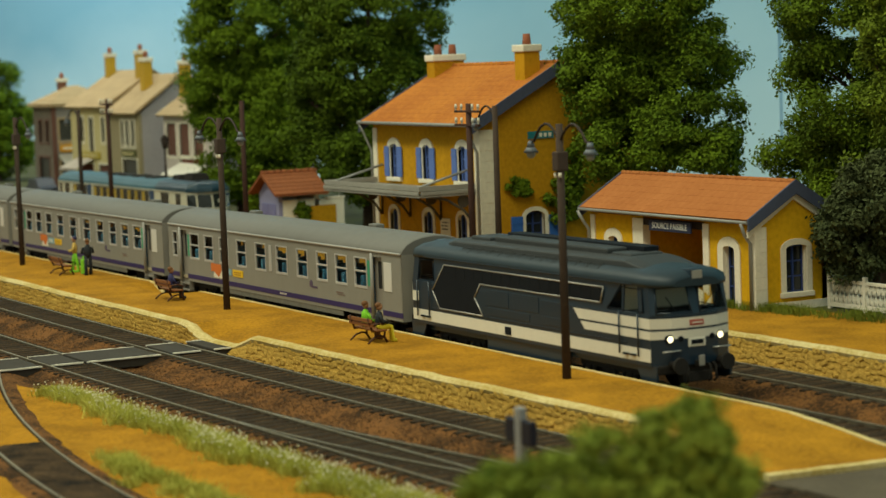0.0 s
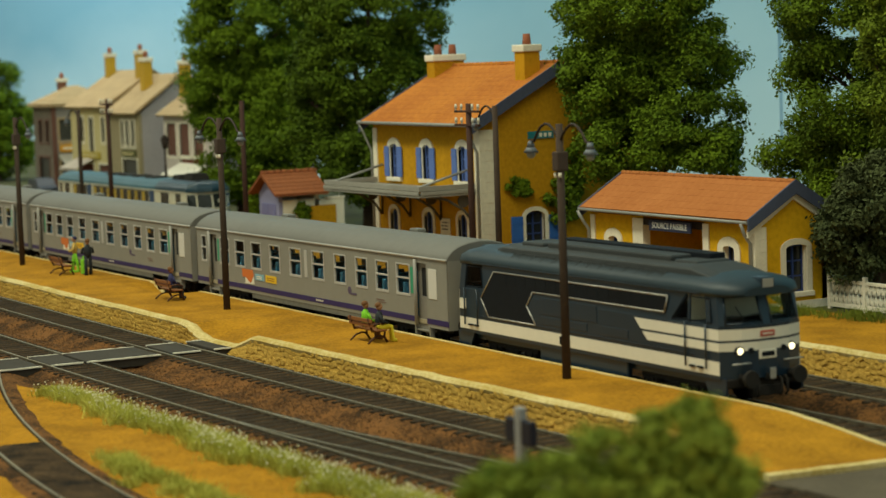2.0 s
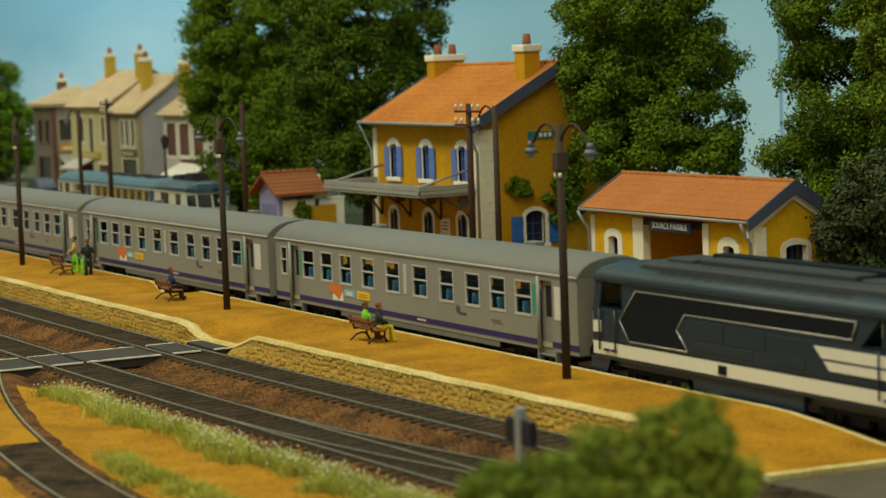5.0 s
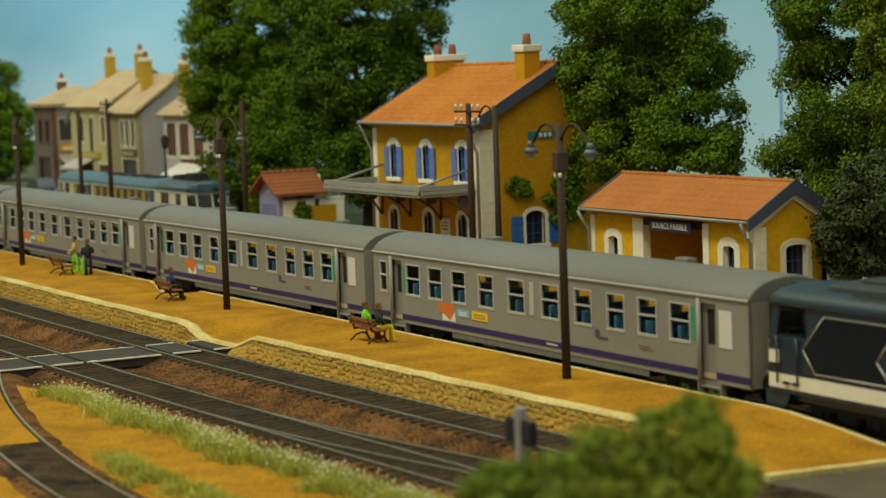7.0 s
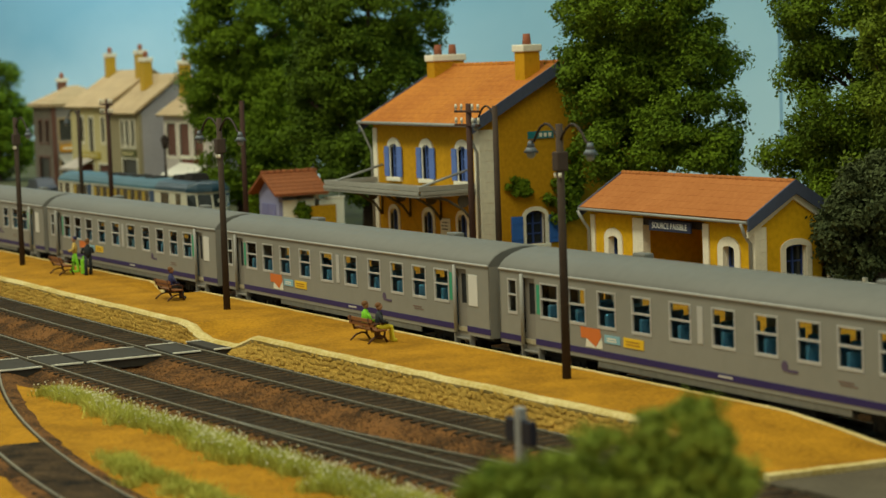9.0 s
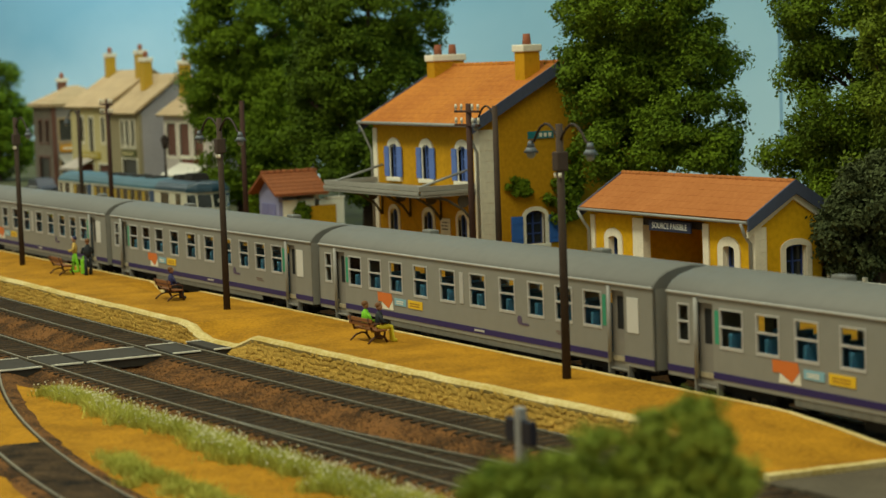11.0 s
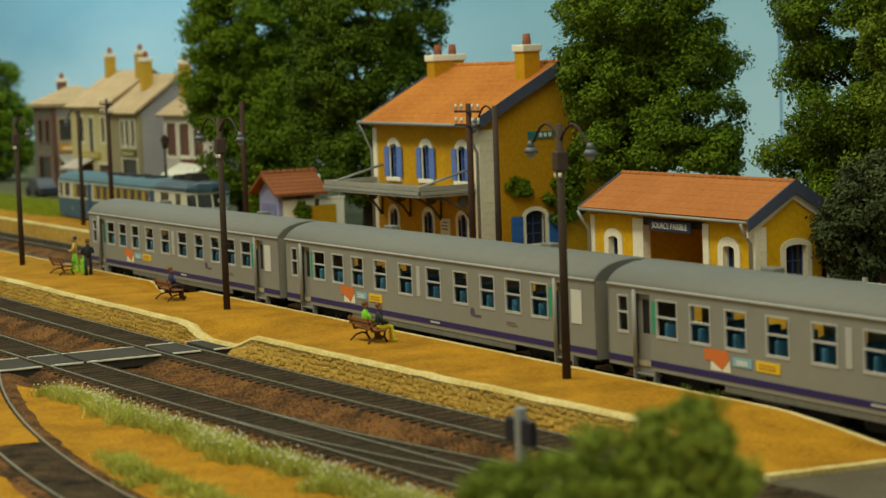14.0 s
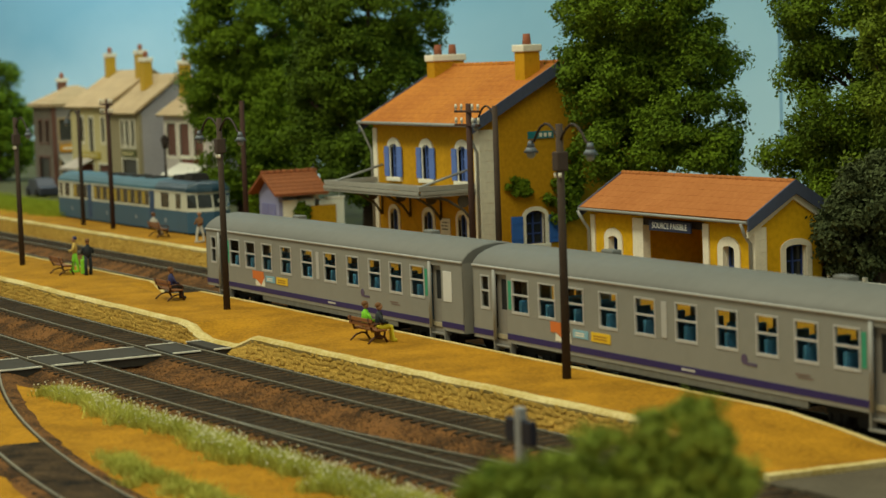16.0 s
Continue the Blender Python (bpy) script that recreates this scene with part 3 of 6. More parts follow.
        part("text_bar", bm, mat("faded_lettering", (0.20, 0.13, 0.11), 0.6, bump=0.0), c)
        bm = bmnew()
        box(bm, -11.6, -10.9, s * (HALF + 0.022) - 0.004, s * (HALF + 0.022) + 0.004, 1.06, 1.13)
        part("number_bar", bm, ALU, c)
    # inside
    bm = bmnew()
    box(bm, x0 + 0.1, x1 - 0.1, -1.33, 1.33, 0.95, 1.10)
    box(bm, x0 + 0.1, x1 - 0.1, -1.33, 1.33, 3.30, 3.36)
    part("inner_floor", bm, INNER, c)
    for i, (a, b) in enumerate(WINS[1:]):
        for s in (-1, 1):
            bm = bmnew()
            m = (a + b) / 2
            box(bm, m - 0.42, m - 0.28, s * 0.78 - 0.46, s * 0.78 + 0.46, 1.1, 2.34, 0.05)
            box(bm, m + 0.28, m + 0.42, s * 0.78 - 0.46, s * 0.78 + 0.46, 1.1, 2.34, 0.05)
            box(bm, m - 0.30, m + 0.30, s * 0.78 - 0.46, s * 0.78 + 0.46, 1.1, 1.52, 0.04)
            part("seat", bm, SEAT_BLUE, c, "blue seat pair behind the window")
    for x in (-3.14, -21.78):
        for s in (-1, 1):
            bm = bmnew()
            box(bm, x - 0.10, x + 0.10, s * (HALF - 0.02) - 0.03, s * (HALF - 0.02) + 0.03, 2.02, 3.0)
            part("partition", bm, GREEN_IN, c, "green vestibule partition edge")
    for x in (-6.3, -18.4):
        bm = bmnew()
        box(bm, x - 0.35, x + 0.35, 0.35, 0.75, 3.9, 4.13, 0.05)
        part("roof_ventilator", bm, COACH_ROOF, c)
    # underneath
    bm = bmnew()
    box(bm, x0 + 0.2, x1 - 0.2, -1.15, 1.15, 0.72, 0.95)
    for a, b in ((-15.5, -13.2), (-12.2, -10.4), (-9.6, -7.4)):
        box(bm, a, b, -1.2, 1.2, 0.3, 0.75, 0.06)
    part("underframe", bm, UNDER, c)
    for s in (-1, 1):
        bm = bmnew()
        box(bm, -18.2, -5.6, s * 1.37 - 0.03, s * 1.37 + 0.03, 0.64, 0.862, 0.01)
        part("side_skirt", bm, mat("dusty_skirt_grey", (0.17, 0.16, 0.135), 0.75, vary=0.35, scale=0.8), c, "dusty grey skirt under the strip")
    for e, sg in ((x0, -1), (x1, 1)):
        bm = bmnew()
        for k in range(4):
            a, b = sorted((e + sg * 0.09 * k, e + sg * 0.09 * (k + 1.02)))
            w = 0.78 if k % 2 else 0.72
            box(bm, a, b, -w, w, 0.95, 3.39 + w * 0.08)
        part("gangway", bm, UNDER, c, "black corridor bellows")
        for s in (-1, 1):
            bm = bmnew()
            tube(bm, (e - sg * 0.1, s * 0.87, 0.95), (e + sg * 0.22, s * 0.87, 0.95), 0.09, 0.09, 8)
            tube(bm, (e + sg * 0.22, s * 0.87, 0.95), (e + sg * 0.29, s * 0.87, 0.95), 0.22, 0.22, 12)
            part("buffer", bm, UNDER, c)
    for x in (-21.2, -3.5):
        bogie(c, x)
    return c


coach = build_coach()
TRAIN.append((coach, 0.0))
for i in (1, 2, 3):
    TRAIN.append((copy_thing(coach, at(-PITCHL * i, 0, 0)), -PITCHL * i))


def build_loco():
    c = thing("diesel_locomotive", "petrol blue diesel locomotive with cream bands and lit headlights", "locomotive")
    R, F = 0.57, 16.2
    W = 1.45
    mid = (R + F) / 2

    def plan(grow, nose, xr=R, xf=F):
        return [(xf, -W * grow), (xf + nose * 0.75, -0.85 * grow), (xf + nose, -0.35), (xf + nose, 0.35), (xf + nose * 0.75, 0.85 * grow), (xf, W * grow),
                (xr, W * grow), (xr - nose * 0.75, 0.85 * grow), (xr - nose, 0.35), (xr - nose, -0.35), (xr - nose * 0.75, -0.85 * grow), (xr, -W * grow)]

    def belt(bm, z, grow=1.0, nose=0.38, xr=R, xf=F):
        return [(x, y, z) for x, y in plan(grow, nose, xr, xf)]
    bm = bmnew()
    loft(bm, [belt(bm, 0.98), belt(bm, 1.2), belt(bm, 2.50), belt(bm, 2.56, 0.995, 0.37)])
    body = part("body", bm, LOCO_BLUE, c)
    # engine room over the waist, leaning back behind the front cab's side window
    bm = bmnew()
    loft(bm, [[(xa, -y, z), (xb, -y, z), (xb, y, z), (xa, y, z)] for xa, xb, y, z in ((2.2, 13.75, 1.446, 2.555), (2.2, 14.58, 1.4065, 3.43))])
    part("engine_room", bm, LOCO_BLUE, c)
    # hollow cabs: posts, bulkhead, desk
    for e in (1, 0):
        fx = (lambda d: F + d) if e else (lambda d: R - d)
        for q in (-1, 1):
            bm = bmnew()
            deep = -0.62 if e else -0.36
            loft(bm, [[(fx(deep), q * 1.443, 2.55), (fx(0.0), q * 1.443, 2.55), (fx(0.10), q * 1.28, 2.55), (fx(0.0), q * 1.20, 2.55), (fx(deep), q * 1.35, 2.55)],
                      [(fx(deep - 0.12), q * 1.4065, 3.44), (fx(-0.15), q * 1.4065, 3.44), (fx(-0.07), q * 1.21, 3.44), (fx(-0.16), q * 1.14, 3.44), (fx(deep - 0.12), q * 1.31, 3.44)]])
            part("corner_post", bm, LOCO_BLUE, c)
            if e:
                bm = bmnew()
                loft(bm, [[(14.62, q * 1.445, 2.55), (14.72, q * 1.445, 2.55), (14.72, q * 1.39, 2.55), (14.62, q * 1.39, 2.55)], [(14.66, q * 1.41, 3.43), (14.76, q * 1.41, 3.43), (14.76, q * 1.36, 3.43), (14.66, q * 1.36, 3.43)]])
                part("window_post", bm, LOCO_BLUE, c)
        bm = bmnew()
        loft(bm, [[(fx(0.33), -0.17, 2.55), (fx(0.38), -0.14, 2.55), (fx(0.38), 0.14, 2.55), (fx(0.33), 0.17, 2.55)], [(fx(0.06), -0.17, 3.44), (fx(0.11), -0.14, 3.44), (fx(0.11), 0.14, 3.44), (fx(0.06), 0.17, 3.44)]])
        part("centre_post", bm, LOCO_BLUE, c)
        # Wall colour raised to imitate the pale reflection in the windscreens.
        bm = bmnew()
        xb = 14.5 if e else 2.27
        box(bm, xb, xb + 0.05, -1.32, 1.32, 2.57, 3.40)
        part("bulkhead", bm, mat("cab_wall_reflection_pale", (0.75, 0.72, 0.60), 0.8, vary=0.1, bump=0.0), c, "cab rear wall paled to stand in for the windscreen's reflection")
        bm = bmnew()
        box(bm, *sorted((fx(-0.02), fx(-0.5))), -1.15, 1.15, 2.565, 2.68, 0.03)
        part("desk", bm, LOCO_BLACK, c)
    # roof: rounded along its length, with a visor over each cab
    bm = bmnew()
    sec = lambda x, k, h, b=3.40: [(x, y * k, b + (z - 3.40) * h) for y, z in ((-1.46, 3.40), (-1.48, 3.52), (-1.40, 3.72), (-1.12, 3.87), (-0.55, 3.97), (0, 4.0), (0.55, 3.97), (1.12, 3.87), (1.40, 3.72), (1.48, 3.52), (1.46, 3.40))]
    loft(bm, [sec(R - 0.34, 0.55, 0.45), sec(R - 0.28, 0.66, 0.62), sec(R - 0.05, 0.92, 0.82), sec(R + 0.12, 0.995, 0.92), sec(R + 0.7, 1, 1), sec(F - 1.0, 1, 1), sec(F - 0.3, 0.998, 0.93), sec(F - 0.05, 0.97, 0.88), sec(F + 0.22, 0.84, 0.76), sec(F + 0.40, 0.66, 0.62), sec(F + 0.46, 0.55, 0.45)])
    for f in bm.faces:
        f.smooth = len(f.verts) == 4
    part("roof", bm, mat("loco_roof_blue", (0.011, 0.028, 0.041), 0.5, vary=0.2, scale=0.6, bump=0.1, spec=0.45), c)
    bm = bmnew()
    loft(bm, [[(x, y * k, z0 + (z - 3.9) * h) for y, z in ((-1.02, 3.75), (-0.98, 4.02), (-0.62, 4.12), (0.62, 4.12), (0.98, 4.02), (1.02, 3.75))] for x, k, h, z0 in ((2.4, 0.9, 0.5, 3.9), (2.9, 1, 1, 3.93), (13.0, 1.02, 1.05, 3.93), (14.2, 1.06, 1.1, 3.94), (15.0, 1.05, 0.6, 3.86), (15.35, 1.0, 0.3, 3.84))])
    bmesh.ops.bevel(bm, geom=list(bm.edges), offset=0.03, segments=1, affect="EDGES")
    part("roof_hood", bm, LOCO_ROOF, c, "dusty grey raised roof hood")
    bm = bmnew()
    for a, b, h in ((3.6, 5.0, 4.27), (5.3, 12.6, 4.33), (12.8, 14.0, 4.24)):
        box(bm, a, b, -0.62, 0.62, 4.05, h, 0.06)
    part("roof_vents", bm, LOCO_ROOF, c)
    bm = bmnew()
    box(bm, 4.9, 13.6, 0.15, 0.72, 4.20, 4.40, 0.03)
    part("exhaust_plate", bm, LOCO_BLACK, c)
    # roof side grilles
    for s in (-1, 1):
        for a in frange(3.9, 12.4, 0.71):
            bm = bmnew()
            for k in range(5):
                t = k / 4
                y, z = 1.30 - 0.24 * t, 3.73 + 0.155 * t
                box(bm, a, a + 0.62, s * y - 0.035, s * y + 0.035, z - 0.01, z + 0.028)
            part("roof_louvre", bm, LOCO_ROOF, c)
            # black backing puts the shade between the slats into the colour
            bm = bmnew()
            prism(bm, [(s * 1.325, 3.715), (s * 1.07, 3.875), (s * 1.07, 3.84), (s * 1.325, 3.68)], "x", a, a + 0.7)
            part("louvre_shadow_plate", bm, LOCO_BLACK, c)
            bm = bmnew()
            tube(bm, (a + 0.665, s * 1.33, 3.745), (a + 0.665, s * 1.05, 3.915), 0.022, 0.022, 6)
            part("louvre_rib", bm, LOCO_ROOF, c)
        bm = bmnew()
        box(bm, R + 1.0, F - 0.9, s * 1.475 - 0.02, s * 1.475 + 0.02, 3.43, 3.47, 0.01)
        part("rain_strip", bm, LOCO_BLUE, c)
    # side livery
    for s in (-1, 1):
        y = lambda o: (s * (W + o) - 0.010, s * (W + o) + 0.010)
        hexa = [(3.06, 3.24), (2.12, 2.26), (2.64, 1.64), (5.80, 1.64), (5.23, 2.24), (5.67, 2.74), (13.44, 2.74), (13.63, 3.24)]
        bm = bmnew()
        prism(bm, hexa, "y", *y(0.004))
        part("grille_panel", bm, LOCO_BLACK, c, "black louvred side panel edged in bright trim")
        bm = bmnew()
        for (xa, za), (xb, zb) in zip(hexa, hexa[1:] + hexa[:1]):
            tube(bm, (xa, s * (W + 0.012), za), (xb, s * (W + 0.012), zb), 0.028, 0.028, 6)
        part("trim", bm, TRIM, c)
        bm = bmnew()
        for x in frange(3.4, 13.0, 0.62):
            box(bm, x, x + 0.54, *y(0.010), 2.82, 3.17)
        part("louvre", bm, LOCO_BLACK, c)
        bm = bmnew()
        box(bm, R - 0.005, F + 0.004, *y(0.004), 1.10, 1.50)
        part("band", bm, CREAM, c, "cream lower band")
        for za, zb, xa, xb in ((2.12, 2.44, 11.78, 12.12), (1.80, 2.05, 12.20, 12.46)):
            bm = bmnew()
            prism(bm, [(xa, zb), (xb, za), (F + 0.004, za), (F + 0.004, zb)], "y", *y(0.004))
            part("moustache_band", bm, CREAM, c, "cream front band")
        bm = bmnew()
        box(bm, R + 1.5, F - 1.3, *y(0.012), 1.60, 1.635)
        part("waist_rib", bm, LOCO_BLUE, c)
        # cab side windows and doors
        for xa, xb, front in ((14.55, 15.75, 1), (1.05, 2.15, 0)):
            bm = bmnew()
            pts = [(xa + 0.05, 3.32), (xb, 3.32), (xb + 0.06, 2.62), (xa + 0.05, 2.62)]
            if front:
                pts = [(xa + 0.10, 3.32), (xb, 3.32), (xb + 0.1, 2.62), (xa - 0.72, 2.62)]
            prism(bm, pts, "y", s * (W - 0.05) - 0.006, s * (W - 0.05) + 0.006)
            w = part("cab_window", bm, GLASS, c, "clear cab side window")
            w.visible_shadow = False
            bm = bmnew()
            for (ua, za), (ub, zb) in zip(pts, pts[1:] + pts[:1]):
                tube(bm, (ua, s * (W + 0.006 - (za - 2.66) * 0.048), za), (ub, s * (W + 0.006 - (zb - 2.66) * 0.048), zb), 0.02, 0.02, 6)
            part("window_rubber", bm, LOCO_BLACK, w)
        for x in (14.55, 15.6, 1.9, 1.0):
            bm = bmnew()
            tube(bm, (x, s * (W + 0.06), 1.25), (x, s * (W + 0.06), 2.55), 0.028, 0.028, 6)
            part("handrail", bm, LOCO_BLUE, c)
        for x in (14.75, 15.15, 1.25, 1.65):
            bm = bmnew()
            box(bm, x, x + 0.28, s * (W + 0.03) - 0.05, s * (W + 0.03) + 0.05, 1.24, 1.30)
            part("foothold", bm, LOCO_BLACK, c)
        for xa, xb, za, zb in ((6.2, 7.6, 2.05, 2.6), (7.9, 9.6, 2.05, 2.6), (9.8, 11.4, 1.72, 2.0), (6.2, 9.0, 1.72, 1.98)):
            bm = bmnew()
            box(bm, xa, xb, *y(0.006), za, zb, 0.008)
            part("access_panel", bm, LOCO_BLUE, c)
        bm = bmnew()
        box(bm, 7.35, 7.75, *y(0.03), 1.15, 1.42, 0.02)
        part("filler_flap", bm, LOCO_BLACK, c)
        bm = bmnew()
        box(bm, 0.62, 1.05, *y(0.03), 1.80, 2.16, 0.03)
        part("number_plate", bm, CREAM, c, "small cream plate at the rear end")
    # ends
    for e in (1, 0):
        fx = (lambda d: F + d) if e else (lambda d: R - d)
        for za, zb in ((2.12, 2.44), (1.80, 2.05)):
            bm = bmnew()
            for z in (za,):
                o = 0.012
                ring = [(F, -W), (F + 0.285, -0.85), (F + 0.38, -0.35), (F + 0.38, 0.35), (F + 0.285, 0.85), (F, W)]
                inner = [(fx(x - F + o), y) for x, y in ring] + [(fx(x - F - 0.05), y * 0.98) for x, y in ring[::-1]]
                prism(bm, inner, "z", za, zb)
            part("moustache_band", bm, CREAM, c, "cream front band")
        bm = bmnew()
        ring = [(0.0, -W - 0.02), (0.30, -0.86), (0.405, -0.36), (0.405, 0.36), (0.30, 0.86), (0.0, W + 0.02)]
        prism(bm, [(fx(x), y) for x, y in ring] + [(fx(x - 0.09), y * 0.97) for x, y in ring[::-1]], "z", 2.47, 2.53)
        part("front_ledge", bm, LOCO_BLUE, c)
        # windscreens
        for s in (-1, 1):
            bm = bmnew()
            lo = [(fx(0.11), s * 1.28, 2.59), (fx(0.375), s * 0.17, 2.59)]
            hi = [(fx(-0.07), s * 1.21, 3.36), (fx(0.095), s * 0.17, 3.36)]
            d = 0.02 if e else -0.02
            loft(bm, [[lo[0], lo[1], hi[1], hi[0]], [(x + d, y, z) for x, y, z in (lo[0], lo[1], hi[1], hi[0])]])
            w = part("windscreen", bm, GLASS, c, "clear windscreen with a wiper")
            w.visible_shadow = False
            bm = bmnew()
            ring = [Vector(v) for v in (lo[0], lo[1], hi[1], hi[0])]
            for va, vb in zip(ring, ring[1:] + ring[:1]):
                tube(bm, va, vb, 0.035, 0.035, 6)
            sill = [Vector((v.x, v.y, 2.54)) for v in ring[:2]]
            loft(bm, [[sill[0], sill[1], ring[1], ring[0]], [v - Vector((d * 2, 0, 0)) for v in (sill[0], sill[1], ring[1], ring[0])]])
            head = [v + Vector((-d, 0, 0.09)) for v in ring[2:]]
            loft(bm, [[ring[3], ring[2], head[0], head[1]], [v - Vector((d * 2, 0, 0)) for v in (ring[3], ring[2], head[0], head[1])]])
            part("windscreen_frame", bm, LOCO_BLUE, w)
            bm = bmnew()
            tube(bm, (fx(0.32), s * 0.72, 2.64), (fx(0.14), s * 0.95, 3.1), 0.018, 0.018, 6)
            part("wiper", bm, LOCO_BLACK, w)
            bm = bmnew()
            ly = s * 0.93
            tube(bm, (fx(0.20), ly, 1.80), (fx(0.31), ly, 1.80), 0.135, 0.135, 20)
            h = part("headlight", bm, LOCO_BLACK, c, "round lit headlight")
            bm = bmnew()
            tube(bm, (fx(0.30), ly, 1.80), (fx(0.335), ly, 1.80), 0.104, 0.092, 20)
            part("lens", bm, LAMP if e else CREAM, h)
            bm = bmnew()
            tube(bm, (fx(0.28), s * 0.58, 1.80), (fx(0.40), s * 0.58, 1.80), 0.085, 0.085, 14)
            part("tail_lamp", bm, LOCO_BLACK, c)
            bm = bmnew()
            tube(bm, (fx(0.25), s * 0.87, 1.02), (fx(0.72), s * 0.87, 1.02), 0.12, 0.12, 12)
            tube(bm, (fx(0.72), s * 0.87, 1.02), (fx(0.80), s * 0.87, 1.02), 0.27, 0.25, 18)
            part("buffer", bm, UNDER, c)
            bm = bmnew()
            box(bm, *sorted((fx(0.34), fx(0.42))), s * 0.93 - 0.33, s * 0.93 + 0.33, 1.42, 1.46, 0.01)
            tube(bm, (fx(0.42), s * 0.62, 1.44), (fx(0.42), s * 1.25, 1.44), 0.02, 0.02, 6)
            part("handrail", bm, TRIM, c)
        bm = bmnew()
        box(bm, *sorted((fx(0.36), fx(0.415))), -0.26, 0.26, 2.18, 2.36, 0.02)
        o = part("nameplate", bm, RED, c, "red front plate with pale bars")
        bm = bmnew()
        box(bm, *sorted((fx(0.416), fx(0.424))), -0.19, 0.19, 2.25, 2.29)
        part("text_bar", bm, CREAM, o)
        bm = bmnew()
        box(bm, *sorted((fx(0.36), fx(0.41))), -0.32, 0.32, 1.52, 1.80, 0.03)
        o = part("number_plate", bm, CREAM, c, "cream front number plate with dark bar")
        bm = bmnew()
        box(bm, *sorted((fx(0.411), fx(0.42))), -0.22, 0.22, 1.60, 1.74)
        part("text_bar", bm, LOCO_BLACK, o)
        bm = bmnew()
        box(bm, *sorted((fx(-0.2), fx(0.46))), -0.24, 0.24, 3.58, 3.92, 0.04)
        o = part("roof_lamp", bm, LOCO_BLUE, c)
        bm = bmnew()
        box(bm, *sorted((fx(0.462), fx(0.48))), -0.19, 0.19, 3.62, 3.88, 0.01)
        part("lens", bm, TRIM, o)
        bm = bmnew()
        box(bm, *sorted((fx(-0.6), fx(0.28))), -1.38, 1.38, 0.72, 1.0, 0.05)
        box(bm, *sorted((fx(0.0), fx(0.35))), -0.5, 0.5, 0.42, 0.75, 0.04)
        for s in (-0.62, -0.42, 0.42, 0.62):
            pipe(bm, [(fx(0.3), s, 0.98), (fx(0.48), s, 0.9), (fx(0.5), s, 0.5), (fx(0.38), s, 0.42)], 0.04)
        box(bm, *sorted((fx(0.28), fx(0.62))), -0.09, 0.09, 0.9, 1.1, 0.03)
        part("buffer_beam", bm, UNDER, c, "black buffer beam with hoses and coupling")
        bm = bmnew()
        box(bm, *sorted((fx(0.60), fx(0.66))), -0.1, 0.1, 0.95, 1.28, 0.02)
        part("coupling_hook", bm, TRIM, c)
        for s in (-1, 1):
            bm = bmnew()
            prism(bm, [(fx(-0.9), 1.0), (fx(0.25), 1.0), (fx(0.22), 0.5), (fx(-0.1), 0.38), (fx(-0.55), 0.42), (fx(-0.8), 0.8)], "y", s * 1.36 - 0.04, s * 1.36 + 0.04)
            part("step_plate", bm, LOCO_BLUE, c)
    bm = bmnew()
    box(bm, R + 0.5, F - 0.5, -1.2, 1.2, 0.75, 1.0)
    for s in (-1, 1):
        box(bm, 5.9, 11.2, s * 1.28 - 0.1, s * 1.28 + 0.1, 0.42, 1.0, 0.05)
    part("underframe", bm, LOCO_BLUE, c)
    for x in (3.5, 13.2):
        bogie(c, x, 2.4, 0.6)
    return c


loco = build_loco()
TRAIN.append((loco, 0.0))

# ---- station ----
def arch_pts(xa, xb, z0, z1, rise, n=7):
    """Outline of an opening with a segmental head."""
    m, h = (xa + xb) / 2, (xb - xa) / 2
    return [(xa, z0), (xb, z0)] + [(m + h * math.cos(math.pi * i / n * 1.0), z1 + rise * math.sin(math.pi * i / n)) for i in range(n + 1)]


def wall_with(bm, axis, plane, thick, u0, u1, z0, z1, holes):
    """A straight wall with square openings through it; axis x: the wall runs along x at y = plane. holes: (u0, u1, z0, z1)."""
    us = sorted({u0, u1, *[h[0] for h in holes], *[h[1] for h in holes]})
    zs = sorted({z0, z1, *[h[2] for h in holes], *[h[3] for h in holes]})

    def full(i, k):
        if not (0 <= i < len(us) - 1 and 0 <= k < len(zs) - 1):
            return False
        a, b, c, d = us[i], us[i + 1], zs[k], zs[k + 1]
        return not any(h[0] <= a + 1e-6 and b <= h[1] + 1e-6 and h[2] <= c + 1e-6 and d <= h[3] + 1e-6 for h in holes)
    made = {}

    def vert(i, k, t):
        if (i, k, t) not in made:
            o = plane + (thick if t else 0) if axis == "x" else plane - (thick if t else 0)
            made[i, k, t] = bm.verts.new((us[i], o, zs[k]) if axis == "x" else (o, us[i], zs[k]))
        return made[i, k, t]
    fs = []
    for i in range(len(us) - 1):
        for k in range(len(zs) - 1):
            if not full(i, k):
                continue
            for t in (0, 1):
                fs.append(bm.faces.new((vert(i, k, t), vert(i + 1, k, t), vert(i + 1, k + 1, t), vert(i, k + 1, t))))
            for di, dk, e in ((-1, 0, ((i, k), (i, k + 1))), (1, 0, ((i + 1, k), (i + 1, k + 1))), (0, -1, ((i, k), (i + 1, k))), (0, 1, ((i, k + 1), (i + 1, k + 1)))):
                if not full(i + di, k + dk):
                    (a, b), (c, d) = e
                    fs.append(bm.faces.new((vert(a, b, 0), vert(c, d, 0), vert(c, d, 1), vert(a, b, 1))))
    bmesh.ops.recalc_face_normals(bm, faces=fs)


def to_axis(axis, plane, out):
    """Poses drawings made in (u, depth, z), depth out of the wall, onto a wall along x (facing -y) or along y (facing +x)."""
    return Matrix.Translation((0, plane, 0)) if axis == "x" else Matrix(((0, -1, 0, plane), (1, 0, 0, 0), (0, 0, 1, 0), (0, 0, 0, 1)))


